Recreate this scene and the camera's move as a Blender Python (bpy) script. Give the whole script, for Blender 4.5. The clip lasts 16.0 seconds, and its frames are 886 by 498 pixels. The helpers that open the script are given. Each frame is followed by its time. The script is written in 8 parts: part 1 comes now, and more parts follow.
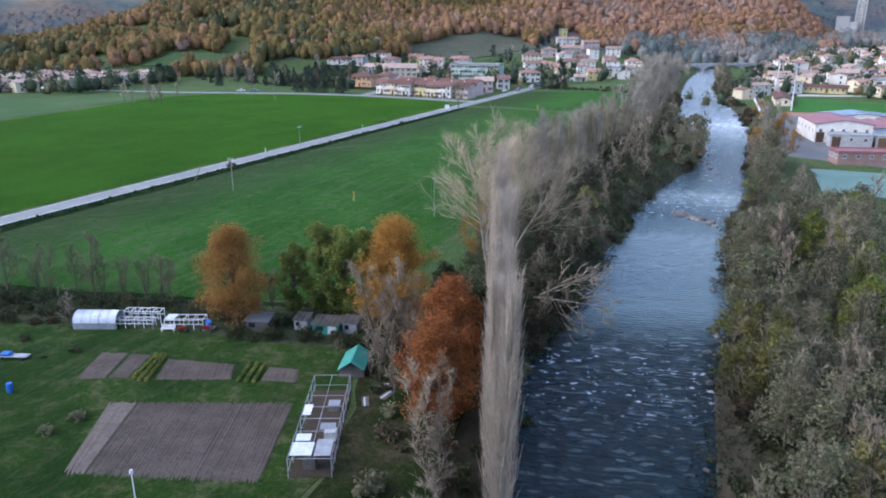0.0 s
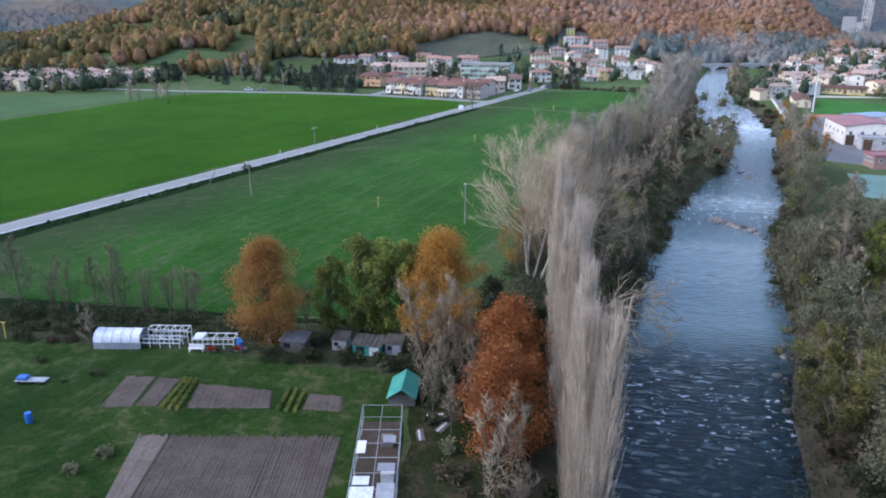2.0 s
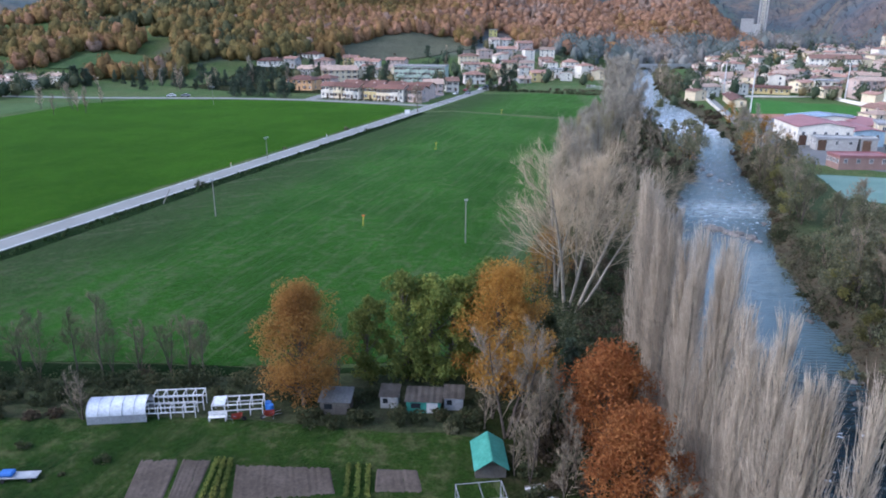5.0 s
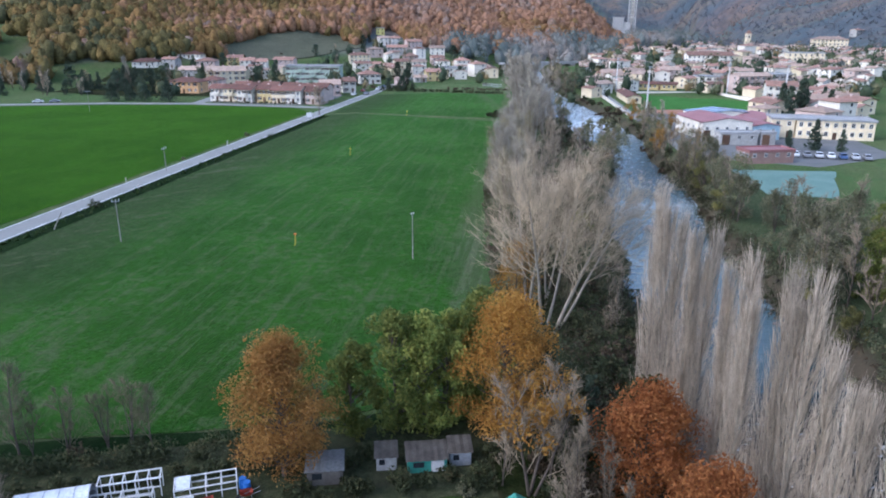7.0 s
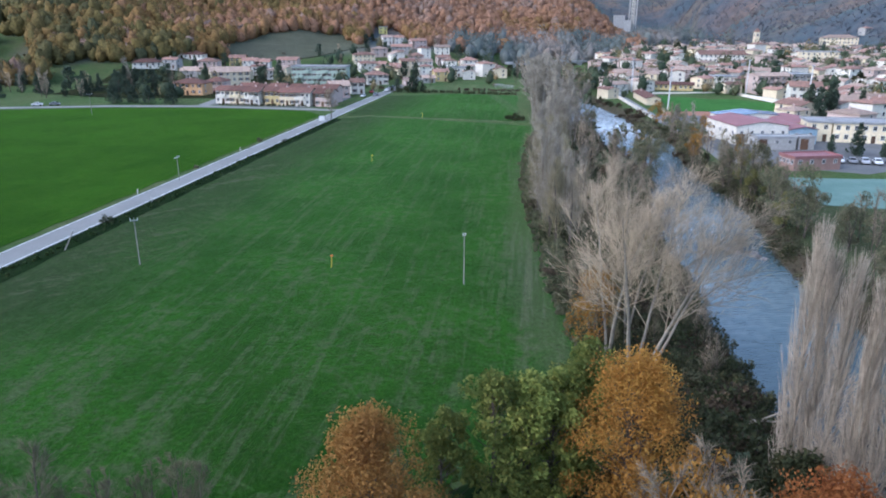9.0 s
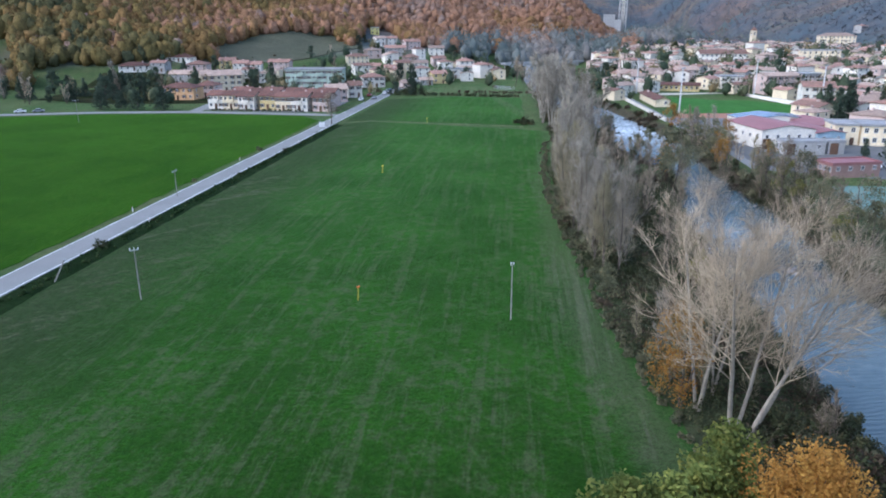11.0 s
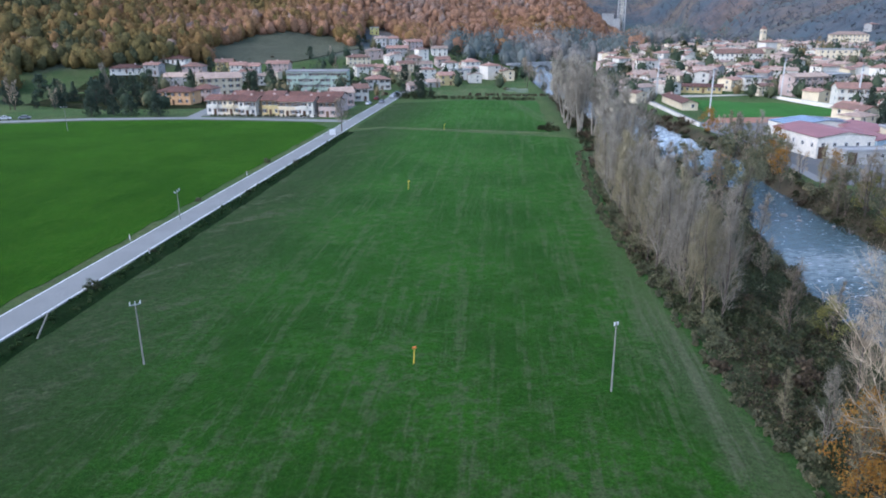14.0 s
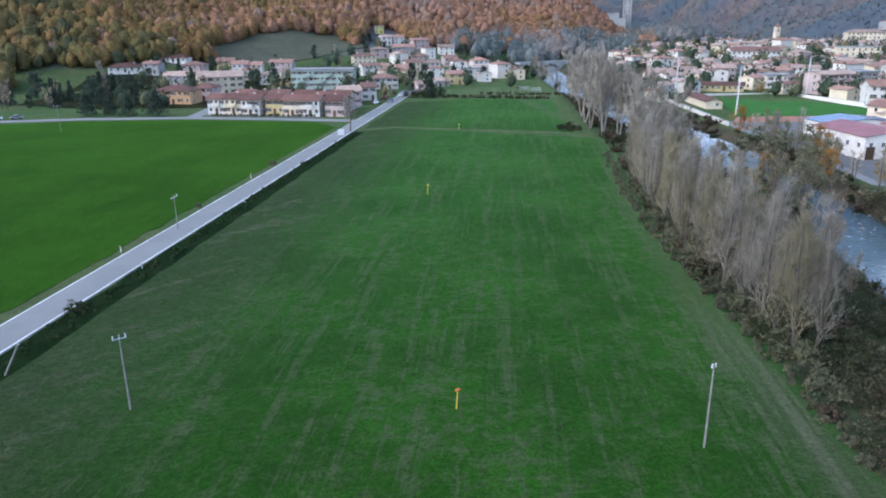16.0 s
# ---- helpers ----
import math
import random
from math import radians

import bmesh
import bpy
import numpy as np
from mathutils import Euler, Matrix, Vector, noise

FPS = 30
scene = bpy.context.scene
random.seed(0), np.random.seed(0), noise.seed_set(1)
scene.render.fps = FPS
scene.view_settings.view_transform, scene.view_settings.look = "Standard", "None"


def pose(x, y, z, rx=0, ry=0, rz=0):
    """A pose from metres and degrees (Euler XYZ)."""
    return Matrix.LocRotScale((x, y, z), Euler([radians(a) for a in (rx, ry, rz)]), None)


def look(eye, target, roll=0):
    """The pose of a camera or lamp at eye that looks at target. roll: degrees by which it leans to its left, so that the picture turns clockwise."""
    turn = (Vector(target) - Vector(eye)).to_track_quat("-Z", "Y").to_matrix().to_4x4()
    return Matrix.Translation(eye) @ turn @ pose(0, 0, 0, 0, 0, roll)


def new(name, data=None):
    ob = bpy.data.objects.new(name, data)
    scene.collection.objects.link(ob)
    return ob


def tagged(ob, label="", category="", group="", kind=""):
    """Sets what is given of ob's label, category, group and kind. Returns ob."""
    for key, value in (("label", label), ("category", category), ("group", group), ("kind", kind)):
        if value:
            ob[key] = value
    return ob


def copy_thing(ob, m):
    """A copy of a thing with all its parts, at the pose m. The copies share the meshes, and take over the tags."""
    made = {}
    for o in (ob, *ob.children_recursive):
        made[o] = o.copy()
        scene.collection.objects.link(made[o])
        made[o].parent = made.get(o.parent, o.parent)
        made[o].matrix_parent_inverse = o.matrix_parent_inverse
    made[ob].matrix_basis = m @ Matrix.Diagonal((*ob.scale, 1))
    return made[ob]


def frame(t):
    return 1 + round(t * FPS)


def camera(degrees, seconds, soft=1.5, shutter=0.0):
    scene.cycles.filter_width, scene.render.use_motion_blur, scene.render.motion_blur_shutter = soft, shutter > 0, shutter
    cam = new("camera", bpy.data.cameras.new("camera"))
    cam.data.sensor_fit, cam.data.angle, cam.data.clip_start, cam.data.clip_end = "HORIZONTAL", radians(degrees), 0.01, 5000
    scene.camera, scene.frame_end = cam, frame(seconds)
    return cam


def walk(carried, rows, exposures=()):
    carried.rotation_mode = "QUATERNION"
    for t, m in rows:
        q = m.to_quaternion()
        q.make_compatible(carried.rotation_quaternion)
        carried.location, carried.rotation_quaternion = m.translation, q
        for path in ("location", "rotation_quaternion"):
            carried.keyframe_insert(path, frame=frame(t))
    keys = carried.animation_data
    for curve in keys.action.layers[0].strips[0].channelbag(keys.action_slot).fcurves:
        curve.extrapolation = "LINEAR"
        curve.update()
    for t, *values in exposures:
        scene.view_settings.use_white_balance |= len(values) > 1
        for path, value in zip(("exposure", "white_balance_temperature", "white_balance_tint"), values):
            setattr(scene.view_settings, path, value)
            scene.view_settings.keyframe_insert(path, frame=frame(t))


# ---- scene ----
cam = camera(64.4, 16.0, soft=1.9)
PATH = [
    (0, (48.979, -78.163, 33.817), (48.562, -76.305, 33.206), -0.0),
    (0.5, (47.745, -76.878, 33.773), (47.33, -75.02, 33.159), 0.1),
    (1, (46.246, -75.634, 33.705), (45.831, -73.776, 33.092), 0.1),
    (1.5, (44.457, -74.486, 33.577), (44.041, -72.628, 32.965), 0.1),
    (2, (42.344, -73.292, 33.542), (41.928, -71.435, 32.929), 0.2),
    (2.5, (40.054, -72.105, 33.534), (39.646, -70.245, 32.922), 0.3),
    (3, (37.625, -71.001, 33.551), (37.252, -69.134, 32.94), 0.4),
    (3.5, (35.083, -69.775, 33.597), (34.738, -67.901, 32.987), 0.4),
    (4, (32.283, -68.47, 33.615), (31.975, -66.591, 33.003), 0.5),
    (4.2, (31.185, -67.975, 33.686), (30.906, -66.091, 33.075), 0.5),
    (6.3, (20.573, -60.152, 33.668), (20.575, -58.248, 33.056), 0.2),
    (6.5, (19.721, -59.372, 33.77), (19.766, -57.469, 33.156), 0.3),
    (7, (17.579, -56.77, 33.764), (17.715, -54.871, 33.151), 0.3),
    (7.5, (15.649, -54.47, 33.807), (15.801, -52.573, 33.192), 0.3),
    (8, (13.847, -51.894, 33.859), (13.997, -49.996, 33.244), 0.3),
    (8.5, (12.115, -48.971, 33.917), (12.263, -47.074, 33.301), 0.2),
    (9, (10.419, -46.014, 34.072), (10.567, -44.117, 33.455), 0.2),
    (9.5, (8.861, -43.132, 34.151), (9.008, -41.236, 33.534), 0.2),
    (12, (2.069, -27.542, 34.339), (2.274, -25.65, 33.722), -0.2),
    (12.5, (0.801, -24.4, 34.51), (1.006, -22.509, 33.893), -0.1),
    (13, (-0.427, -20.964, 34.447), (-0.222, -19.073, 33.83), -0.1),
    (13.5, (-1.291, -17.948, 34.357), (-1.089, -16.056, 33.74), -0.4),
    (14, (-2.112, -14.948, 33.926), (-1.91, -13.057, 33.309), -0.3),
    (14.5, (-2.829, -11.924, 33.372), (-2.629, -10.032, 32.754), -0.4),
    (15, (-3.449, -8.789, 32.77), (-3.251, -6.897, 32.153), -0.4),
    (15.5, (-4.091, -5.496, 32.217), (-3.892, -3.604, 31.6), -0.4),
    (16, (-4.798, -2.023, 31.687), (-4.6, -0.13, 31.073), -0.4),
]
walk(cam, [(t, look(eye, target, roll)) for t, eye, target, roll in PATH], exposures=[(0.0, 1.40, 5580.0, 16.0), (4.0, 1.38, 5580.0, 16.0), (7.0, 1.32, 5540.0, 14.5), (9.5, 1.26, 5500.0, 13.0), (16.0, 1.22, 5480.0, 13.0)])

# ---- world and light: a dull late-autumn afternoon under thin cloud ----
world = bpy.data.worlds.new("World")
scene.world = world
world.use_nodes = True
wn, wl = world.node_tree.nodes, world.node_tree.links
sky = wn.new("ShaderNodeTexSky")
sky.sky_type, sky.sun_disc = "NISHITA", False
sky.sun_elevation, sky.sun_rotation = radians(38), radians(250)
sky.air_density, sky.dust_density = 1.0, 1.5
soften = wn.new("ShaderNodeHueSaturation")
soften.inputs["Saturation"].default_value = 0.80
wl.new(sky.outputs[0], soften.inputs["Color"])
wl.new(soften.outputs[0], wn["Background"].inputs["Color"])
wn["Background"].inputs["Strength"].default_value = 0.15
sun = new("sun", bpy.data.lights.new("sun", "SUN"))
sun.data.energy, sun.data.angle, sun.data.color = 0.55, radians(40), (1.0, 0.97, 0.93)
sun.matrix_world = look((0, 0, 0), (0.74, 0.27, -0.62))

# ---- materials ----


def nodes_of(name):
    m = bpy.data.materials.new(name)
    m.use_nodes = True
    return m, m.node_tree.nodes, m.node_tree.links, m.node_tree.nodes["Principled BSDF"]


def ramp(n, stops):
    r = n.new("ShaderNodeValToRGB")
    e = r.color_ramp.elements
    while len(e) < len(stops):
        e.new(0.5)
    for el, (p, c) in zip(e, stops):
        el.position, el.color = p, (*c, 1)
    return r


def noise_node(n, l, vec, scale, detail=4, rough=0.6, stretch=None, turn=0):
    t = n.new("ShaderNodeTexNoise")
    t.inputs["Scale"].default_value, t.inputs["Detail"].default_value, t.inputs["Roughness"].default_value = scale, detail, rough
    if stretch:
        mp = n.new("ShaderNodeMapping")
        mp.inputs["Scale"].default_value = stretch
        rot = n.new("ShaderNodeVectorRotate")
        rot.rotation_type = "Z_AXIS"
        rot.inputs["Angle"].default_value = turn
        l.new(vec, rot.inputs["Vector"])
        l.new(rot.outputs[0], mp.inputs["Vector"])
        vec = mp.outputs[0]
    l.new(vec, t.inputs["Vector"])
    return t


def mix_of(n, l, fac, a, b, kind="MIX"):
    m = n.new("ShaderNodeMix")
    m.data_type, m.blend_type = "RGBA", kind
    for sock, v in ((m.inputs["Factor"], fac), (m.inputs["A"], a), (m.inputs["B"], b)):
        if hasattr(v, "is_linked"):
            l.new(v, sock)
        elif isinstance(v, tuple):
            sock.default_value = (*v, 1)
        else:
            sock.default_value = v
    return m.outputs["Result"]


def band(n, l, value, lo, hi):
    r = n.new("ShaderNodeMapRange")
    r.interpolation_type = "SMOOTHSTEP"
    r.inputs["From Min"].default_value, r.inputs["From Max"].default_value = lo, hi
    l.new(value, r.inputs["Value"])
    return r.outputs[0]


def bumped(n, l, b, height, strength, dist):
    bp = n.new("ShaderNodeBump")
    bp.inputs["Strength"].default_value, bp.inputs["Distance"].default_value = strength, dist
    l.new(height, bp.inputs["Height"])
    l.new(bp.outputs[0], b.inputs["Normal"])


def surface(name, c1, c2, s1=0.6, s2=9.0, rough=0.85, bump=0.3, dist=0.03, rand=0.15, island=0.0, metal=0.0, world_space=False, spec=0.3):
    """A plain weathered surface: two colours in patches, fine grain, and a little change from piece to piece."""
    m, n, l, b = nodes_of(name)
    vec = n.new("ShaderNodeNewGeometry").outputs["Position"] if world_space else n.new("ShaderNodeTexCoord").outputs["Object"]
    big, fine = noise_node(n, l, vec, s1, 5), noise_node(n, l, vec, s2, 3)
    col = mix_of(n, l, band(n, l, big.outputs["Fac"], 0.35, 0.65), c1, c2)
    grain = ramp(n, [(0.3, (0.78, 0.78, 0.78)), (0.7, (1.16, 1.16, 1.16))])
    l.new(fine.outputs["Fac"], grain.inputs["Fac"])
    col = mix_of(n, l, 1.0, col, grain.outputs["Color"], "MULTIPLY")
    for amount, sock in ((rand, "o"), (island, "i")):
        if amount:
            src = n.new("ShaderNodeObjectInfo").outputs["Random"] if sock == "o" else n.new("ShaderNodeNewGeometry").outputs["Random Per Island"]
            v = ramp(n, [(0.0, (1 - amount,) * 3), (1.0, (1 + amount,) * 3)])
            l.new(src, v.inputs["Fac"])
            col = mix_of(n, l, 1.0, col, v.outputs["Color"], "MULTIPLY")
    l.new(col, b.inputs["Base Color"])
    b.inputs["Roughness"].default_value, b.inputs["Metallic"].default_value = rough, metal
    b.inputs["Specular IOR Level"].default_value = spec
    if bump:
        bumped(n, l, b, fine.outputs["Fac"], bump, dist)
    return m


def leaf_material(name, stops, through_light=0.35, rand=0.25):
    """Leaves: the colour changes from leaf to leaf and from tree to tree."""
    m, n, l, b = nodes_of(name)
    geo, info = n.new("ShaderNodeNewGeometry"), n.new("ShaderNodeObjectInfo")
    clump = noise_node(n, l, n.new("ShaderNodeTexCoord").outputs["Object"], 0.45, 3)
    add = n.new("ShaderNodeMath")
    add.operation = "MULTIPLY_ADD"
    l.new(geo.outputs["Random Per Island"], add.inputs[0])
    add.inputs[1].default_value = 0.30
    l.new(clump.outputs["Fac"], add.inputs[2])
    sub = n.new("ShaderNodeMath")
    sub.operation = "SUBTRACT"
    l.new(add.outputs[0], sub.inputs[0])
    sub.inputs[1].default_value = 0.15
    r = ramp(n, stops)
    l.new(sub.outputs[0], r.inputs["Fac"])
    v = ramp(n, [(0.0, (1 - rand,) * 3), (1.0, (1 + rand,) * 3)])
    l.new(info.outputs["Random"], v.inputs["Fac"])
    col = mix_of(n, l, 1.0, r.outputs["Color"], v.outputs["Color"], "MULTIPLY")
    l.new(col, b.inputs["Base Color"])
    b.inputs["Roughness"].default_value = 0.75
    b.inputs["Specular IOR Level"].default_value = 0.2
    b.inputs["Transmission Weight"].default_value = 0.0
    t = n.new("ShaderNodeBsdfTranslucent")
    l.new(col, t.inputs["Color"])
    ms = n.new("ShaderNodeMixShader")
    ms.inputs[0].default_value = through_light
    l.new(b.outputs[0], ms.inputs[1])
    l.new(t.outputs[0], ms.inputs[2])
    l.new(ms.outputs[0], n["Material Output"].inputs["Surface"])
    return m


FIELD_TURN = radians(11)      # the mowing runs north by east


def grass_material(name, deep, mid, pale, dry_amount, stripe, patch=0.035, fine=5.0, soil=None, margin=False, bloom=0.12, hue=(0.42, 0.80, 0.30)):
    """Turf: broad patches, mowing lines, dry flecks and a fine grain of blades."""
    m, n, l, b = nodes_of(name)
    pos = n.new("ShaderNodeNewGeometry").outputs["Position"]
    big = noise_node(n, l, pos, patch, 6, 0.65)
    mid_n = noise_node(n, l, pos, 0.45, 6, 0.75)
    small = noise_node(n, l, pos, fine, 5, 0.75)
    tuft = noise_node(n, l, pos, 1.7, 5, 0.8)
    lines = noise_node(n, l, pos, 1.0, 6, 0.75, (0.62, 0.028, 1.0), FIELD_TURN)
    cross = noise_node(n, l, pos, 1.0, 6, 0.7, (0.30, 0.06, 1.0), FIELD_TURN + radians(38))
    wide = noise_node(n, l, pos, 1.0, 5, 0.65, (0.13, 0.02, 1.0), FIELD_TURN)

    def times(x, k):
        t = n.new("ShaderNodeMath")
        t.operation = "MULTIPLY"
        l.new(x, t.inputs[0])
        if isinstance(k, float):
            t.inputs[1].default_value = k
        else:
            l.new(k, t.inputs[1])
        return t.outputs[0]

    col = mix_of(n, l, band(n, l, big.outputs["Fac"], 0.38, 0.62), deep, mid)
    col = mix_of(n, l, times(band(n, l, wide.outputs["Fac"], 0.45, 0.62), 0.6), col, tuple(0.72 * v for v in mid))
    col = mix_of(n, l, times(times(band(n, l, lines.outputs["Fac"], 0.49, 0.60), stripe), band(n, l, mid_n.outputs["Fac"], 0.34, 0.58)), col, pale)
    col = mix_of(n, l, times(times(band(n, l, cross.outputs["Fac"], 0.50, 0.72), stripe * 0.5), band(n, l, big.outputs["Fac"], 0.45, 0.6)), col, pale)
    col = mix_of(n, l, times(times(band(n, l, mid_n.outputs["Fac"], 0.46, 0.66), dry_amount), band(n, l, big.outputs["Fac"], 0.36, 0.60)), col, soil or pale)
    if margin:      # the headland by the river, worn by wheels
        sep = n.new("ShaderNodeSeparateXYZ")
        l.new(pos, sep.inputs[0])
        bend = n.new("ShaderNodeFloatCurve")
        curve = bend.mapping.curves[0]
        curve.points[0].location, curve.points[1].location = (0.0, 0.245), (1.0, 0.59)
        for u, v in ((0.15, 0.256), (0.2, 0.262), (0.275, 0.283), (0.365, 0.308), (0.45, 0.343), (0.6, 0.40), (0.825, 0.52)):
            curve.points.new(u, v)
        bend.mapping.update()
        along = n.new("ShaderNodeMapRange")
        along.inputs["From Min"].default_value, along.inputs["From Max"].default_value = 0.0, 200.0
        l.new(sep.outputs["Y"], along.inputs["Value"])
        l.new(along.outputs[0], bend.inputs["Value"])
        off = n.new("ShaderNodeMath")
        off.operation = "MULTIPLY_ADD"
        l.new(bend.outputs[0], off.inputs[0])
        off.inputs[1].default_value = -100.0
        l.new(sep.outputs["X"], off.inputs[2])
        wob = n.new("ShaderNodeMath")
        wob.operation = "MULTIPLY_ADD"
        l.new(mid_n.outputs["Fac"], wob.inputs[0])
        wob.inputs[1].default_value = 5.0
        l.new(off.outputs[0], wob.inputs[2])
        west = n.new("ShaderNodeMath")         # metres east of the field road
        west.operation = "MULTIPLY_ADD"
        l.new(sep.outputs["Y"], west.inputs[0])
        west.inputs[1].default_value = -0.2226
        l.new(sep.outputs["X"], west.inputs[2])
        dull = times(band(n, l, west.outputs[0], -26.0, -52.0), 0.75)
        col = mix_of(n, l, dull, col, (0.032, 0.040, 0.021))
        worn = times(times(band(n, l, west.outputs[0], -33.0, -50.0), band(n, l, cross.outputs["Fac"], 0.46, 0.66)), band(n, l, mid_n.outputs["Fac"], 0.40, 0.62))
        col = mix_of(n, l, worn, col, (0.078, 0.074, 0.050))
        strip = times(band(n, l, wob.outputs[0], 0.5, 5.0), 0.5)
        col = mix_of(n, l, strip, col, (0.072, 0.068, 0.046))
        tracks = times(band(n, l, lines.outputs["Fac"], 0.48, 0.62), strip)
        col = mix_of(n, l, tracks, col, (0.098, 0.090, 0.066))
        col = mix_of(n, l, times(band(n, l, wob.outputs[0], 6.2, 7.6), 0.85), col, (0.026, 0.060, 0.014))
    for tex, lo, hi in ((tuft, 0.62, 1.42), (small, 0.55, 1.45)):
        g = ramp(n, [(0.30, (lo, lo, lo)), (0.70, (hi, hi, hi * 0.95))])
        l.new(tex.outputs["Fac"], g.inputs["Fac"])
        col = mix_of(n, l, 1.0, col, g.outputs["Color"], "MULTIPLY")
    l.new(col, b.inputs["Base Color"])
    b.inputs["Roughness"].default_value = 0.95
    b.inputs["Specular IOR Level"].default_value = 0.02
    b.inputs["Sheen Weight"].default_value, b.inputs["Sheen Roughness"].default_value = bloom, 0.4
    if margin:      # the dull west band has little bloom
        sheen = n.new("ShaderNodeMapRange")
        sheen.inputs["To Min"].default_value, sheen.inputs["To Max"].default_value = bloom, bloom * 0.25
        l.new(dull, sheen.inputs["Value"])
        l.new(sheen.outputs[0], b.inputs["Sheen Weight"])
    b.inputs["Sheen Tint"].default_value = (*hue, 1)
    bumped(n, l, b, tuft.outputs["Fac"], 0.7, 0.25)
    return m


def land_material():
    """Rough grass on the valley floor, stones by the water, haze-tinted leaf litter under the woods."""
    m = grass_material("rough_ground", (0.045, 0.075, 0.025), (0.07, 0.085, 0.035), (0.13, 0.115, 0.07), 0.5, 0.2)
    n, l = m.node_tree.nodes, m.node_tree.links
    b = n["Principled BSDF"]
    turf = b.inputs["Base Color"].links[0].from_socket
    pos = n.new("ShaderNodeNewGeometry").outputs["Position"]
    sep = n.new("ShaderNodeSeparateXYZ")
    l.new(pos, sep.inputs[0])
    wob = noise_node(n, l, pos, 0.25, 5, 0.7)
    z = n.new("ShaderNodeMath")
    z.operation = "MULTIPLY_ADD"
    l.new(wob.outputs["Fac"], z.inputs[0])
    z.inputs[1].default_value = 3.0
    l.new(sep.outputs["Z"], z.inputs[2])
    stones = noise_node(n, l, pos, 2.5, 5, 0.8)
    sr = ramp(n, [(0.3, (0.05, 0.045, 0.038)), (0.52, (0.11, 0.10, 0.088)), (0.72, (0.27, 0.25, 0.23))])
    l.new(stones.outputs["Fac"], sr.inputs["Fac"])
    dirt = mix_of(n, l, band(n, l, wob.outputs["Fac"], 0.4, 0.6), (0.055, 0.045, 0.032), (0.085, 0.065, 0.045))
    brush = n.new("ShaderNodeAttribute")
    brush.attribute_name = "brush"
    under = noise_node(n, l, pos, 1.1, 6, 0.8)
    ur = ramp(n, [(0.35, (0.018, 0.022, 0.012)), (0.5, (0.042, 0.044, 0.024)), (0.68, (0.085, 0.075, 0.042))])
    l.new(under.outputs["Fac"], ur.inputs["Fac"])
    turf = mix_of(n, l, brush.outputs["Fac"], turf, ur.outputs["Color"])
    col = mix_of(n, l, band(n, l, z.outputs[0], 0.6, 1.5), dirt, turf)
    col = mix_of(n, l, band(n, l, z.outputs[0], -1.9, -1.0), sr.outputs["Color"], col)
    # the blue-grey here is distance haze, painted over brown slopes
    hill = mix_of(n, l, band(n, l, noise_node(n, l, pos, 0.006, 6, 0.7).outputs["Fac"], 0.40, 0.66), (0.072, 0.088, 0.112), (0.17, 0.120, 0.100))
    trees = ramp(n, [(0.30, (0.70, 0.71, 0.74)), (0.5, (1.0, 1.0, 1.0)), (0.70, (1.28, 1.25, 1.2))])
    l.new(noise_node(n, l, pos, 0.09, 5, 0.6).outputs["Fac"], trees.inputs["Fac"])
    hill = mix_of(n, l, 1.0, hill, trees.outputs["Color"], "MULTIPLY")
    wood_at = n.new("ShaderNodeAttribute")
    wood_at.attribute_name = "wooded"
    col = mix_of(n, l, wood_at.outputs["Fac"], col, hill)
    l.new(col, b.inputs["Base Color"])
    return m


M_LAND = land_material()
M_MEADOW = grass_material("meadow_grass", (0.011, 0.033, 0.004), (0.020, 0.066, 0.006), (0.060, 0.070, 0.036), 0.85, 0.64, margin=True, bloom=0.15, hue=(0.34, 0.88, 0.22))
M_CROP = grass_material("young_corn_green", (0.007, 0.030, 0.002), (0.016, 0.055, 0.0035), (0.042, 0.074, 0.010), 0.35, 0.25, bloom=0.135, hue=(0.40, 0.88, 0.10))
M_GARDEN = grass_material("garden_grass", (0.007, 0.019, 0.0035), (0.023, 0.045, 0.008), (0.084, 0.078, 0.040), 0.9, 0.2, 0.08)
M_PASTURE = grass_material("pasture_grass", (0.050, 0.085, 0.036), (0.070, 0.100, 0.046), (0.10, 0.105, 0.068), 0.3, 0.1, 0.03)
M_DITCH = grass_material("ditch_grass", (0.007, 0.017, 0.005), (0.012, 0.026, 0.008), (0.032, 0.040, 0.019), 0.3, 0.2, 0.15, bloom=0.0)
M_EDGE = grass_material("field_edge_grass", (0.05, 0.08, 0.03), (0.075, 0.09, 0.04), (0.15, 0.125, 0.085), 0.7, 0.5, 0.10)
M_GREYFIELD = grass_material("grazed_slope", (0.082, 0.088, 0.062), (0.105, 0.107, 0.078), (0.15, 0.135, 0.10), 0.5, 0.1, 0.02, bloom=0.02)
M_PITCH = grass_material("playing_field_turf", (0.03, 0.11, 0.02), (0.04, 0.13, 0.025), (0.05, 0.13, 0.03), 0.1, 0.2)
# dull brown-green turf with shade already put into its colour
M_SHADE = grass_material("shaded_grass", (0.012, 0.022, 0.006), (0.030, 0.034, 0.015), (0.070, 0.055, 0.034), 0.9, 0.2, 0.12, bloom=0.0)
M_LITTER = surface("leaf_litter", (0.050, 0.040, 0.030), (0.072, 0.055, 0.040), 0.05, 1.2, 0.95, 0.4, 0.2, 0, world_space=True, spec=0.1)
M_SOIL = surface("tilled_soil", (0.080, 0.064, 0.051), (0.105, 0.085, 0.069), 0.35, 4.0, 0.95, 0.6, 0.08, 0.05, world_space=True, spec=0.1)
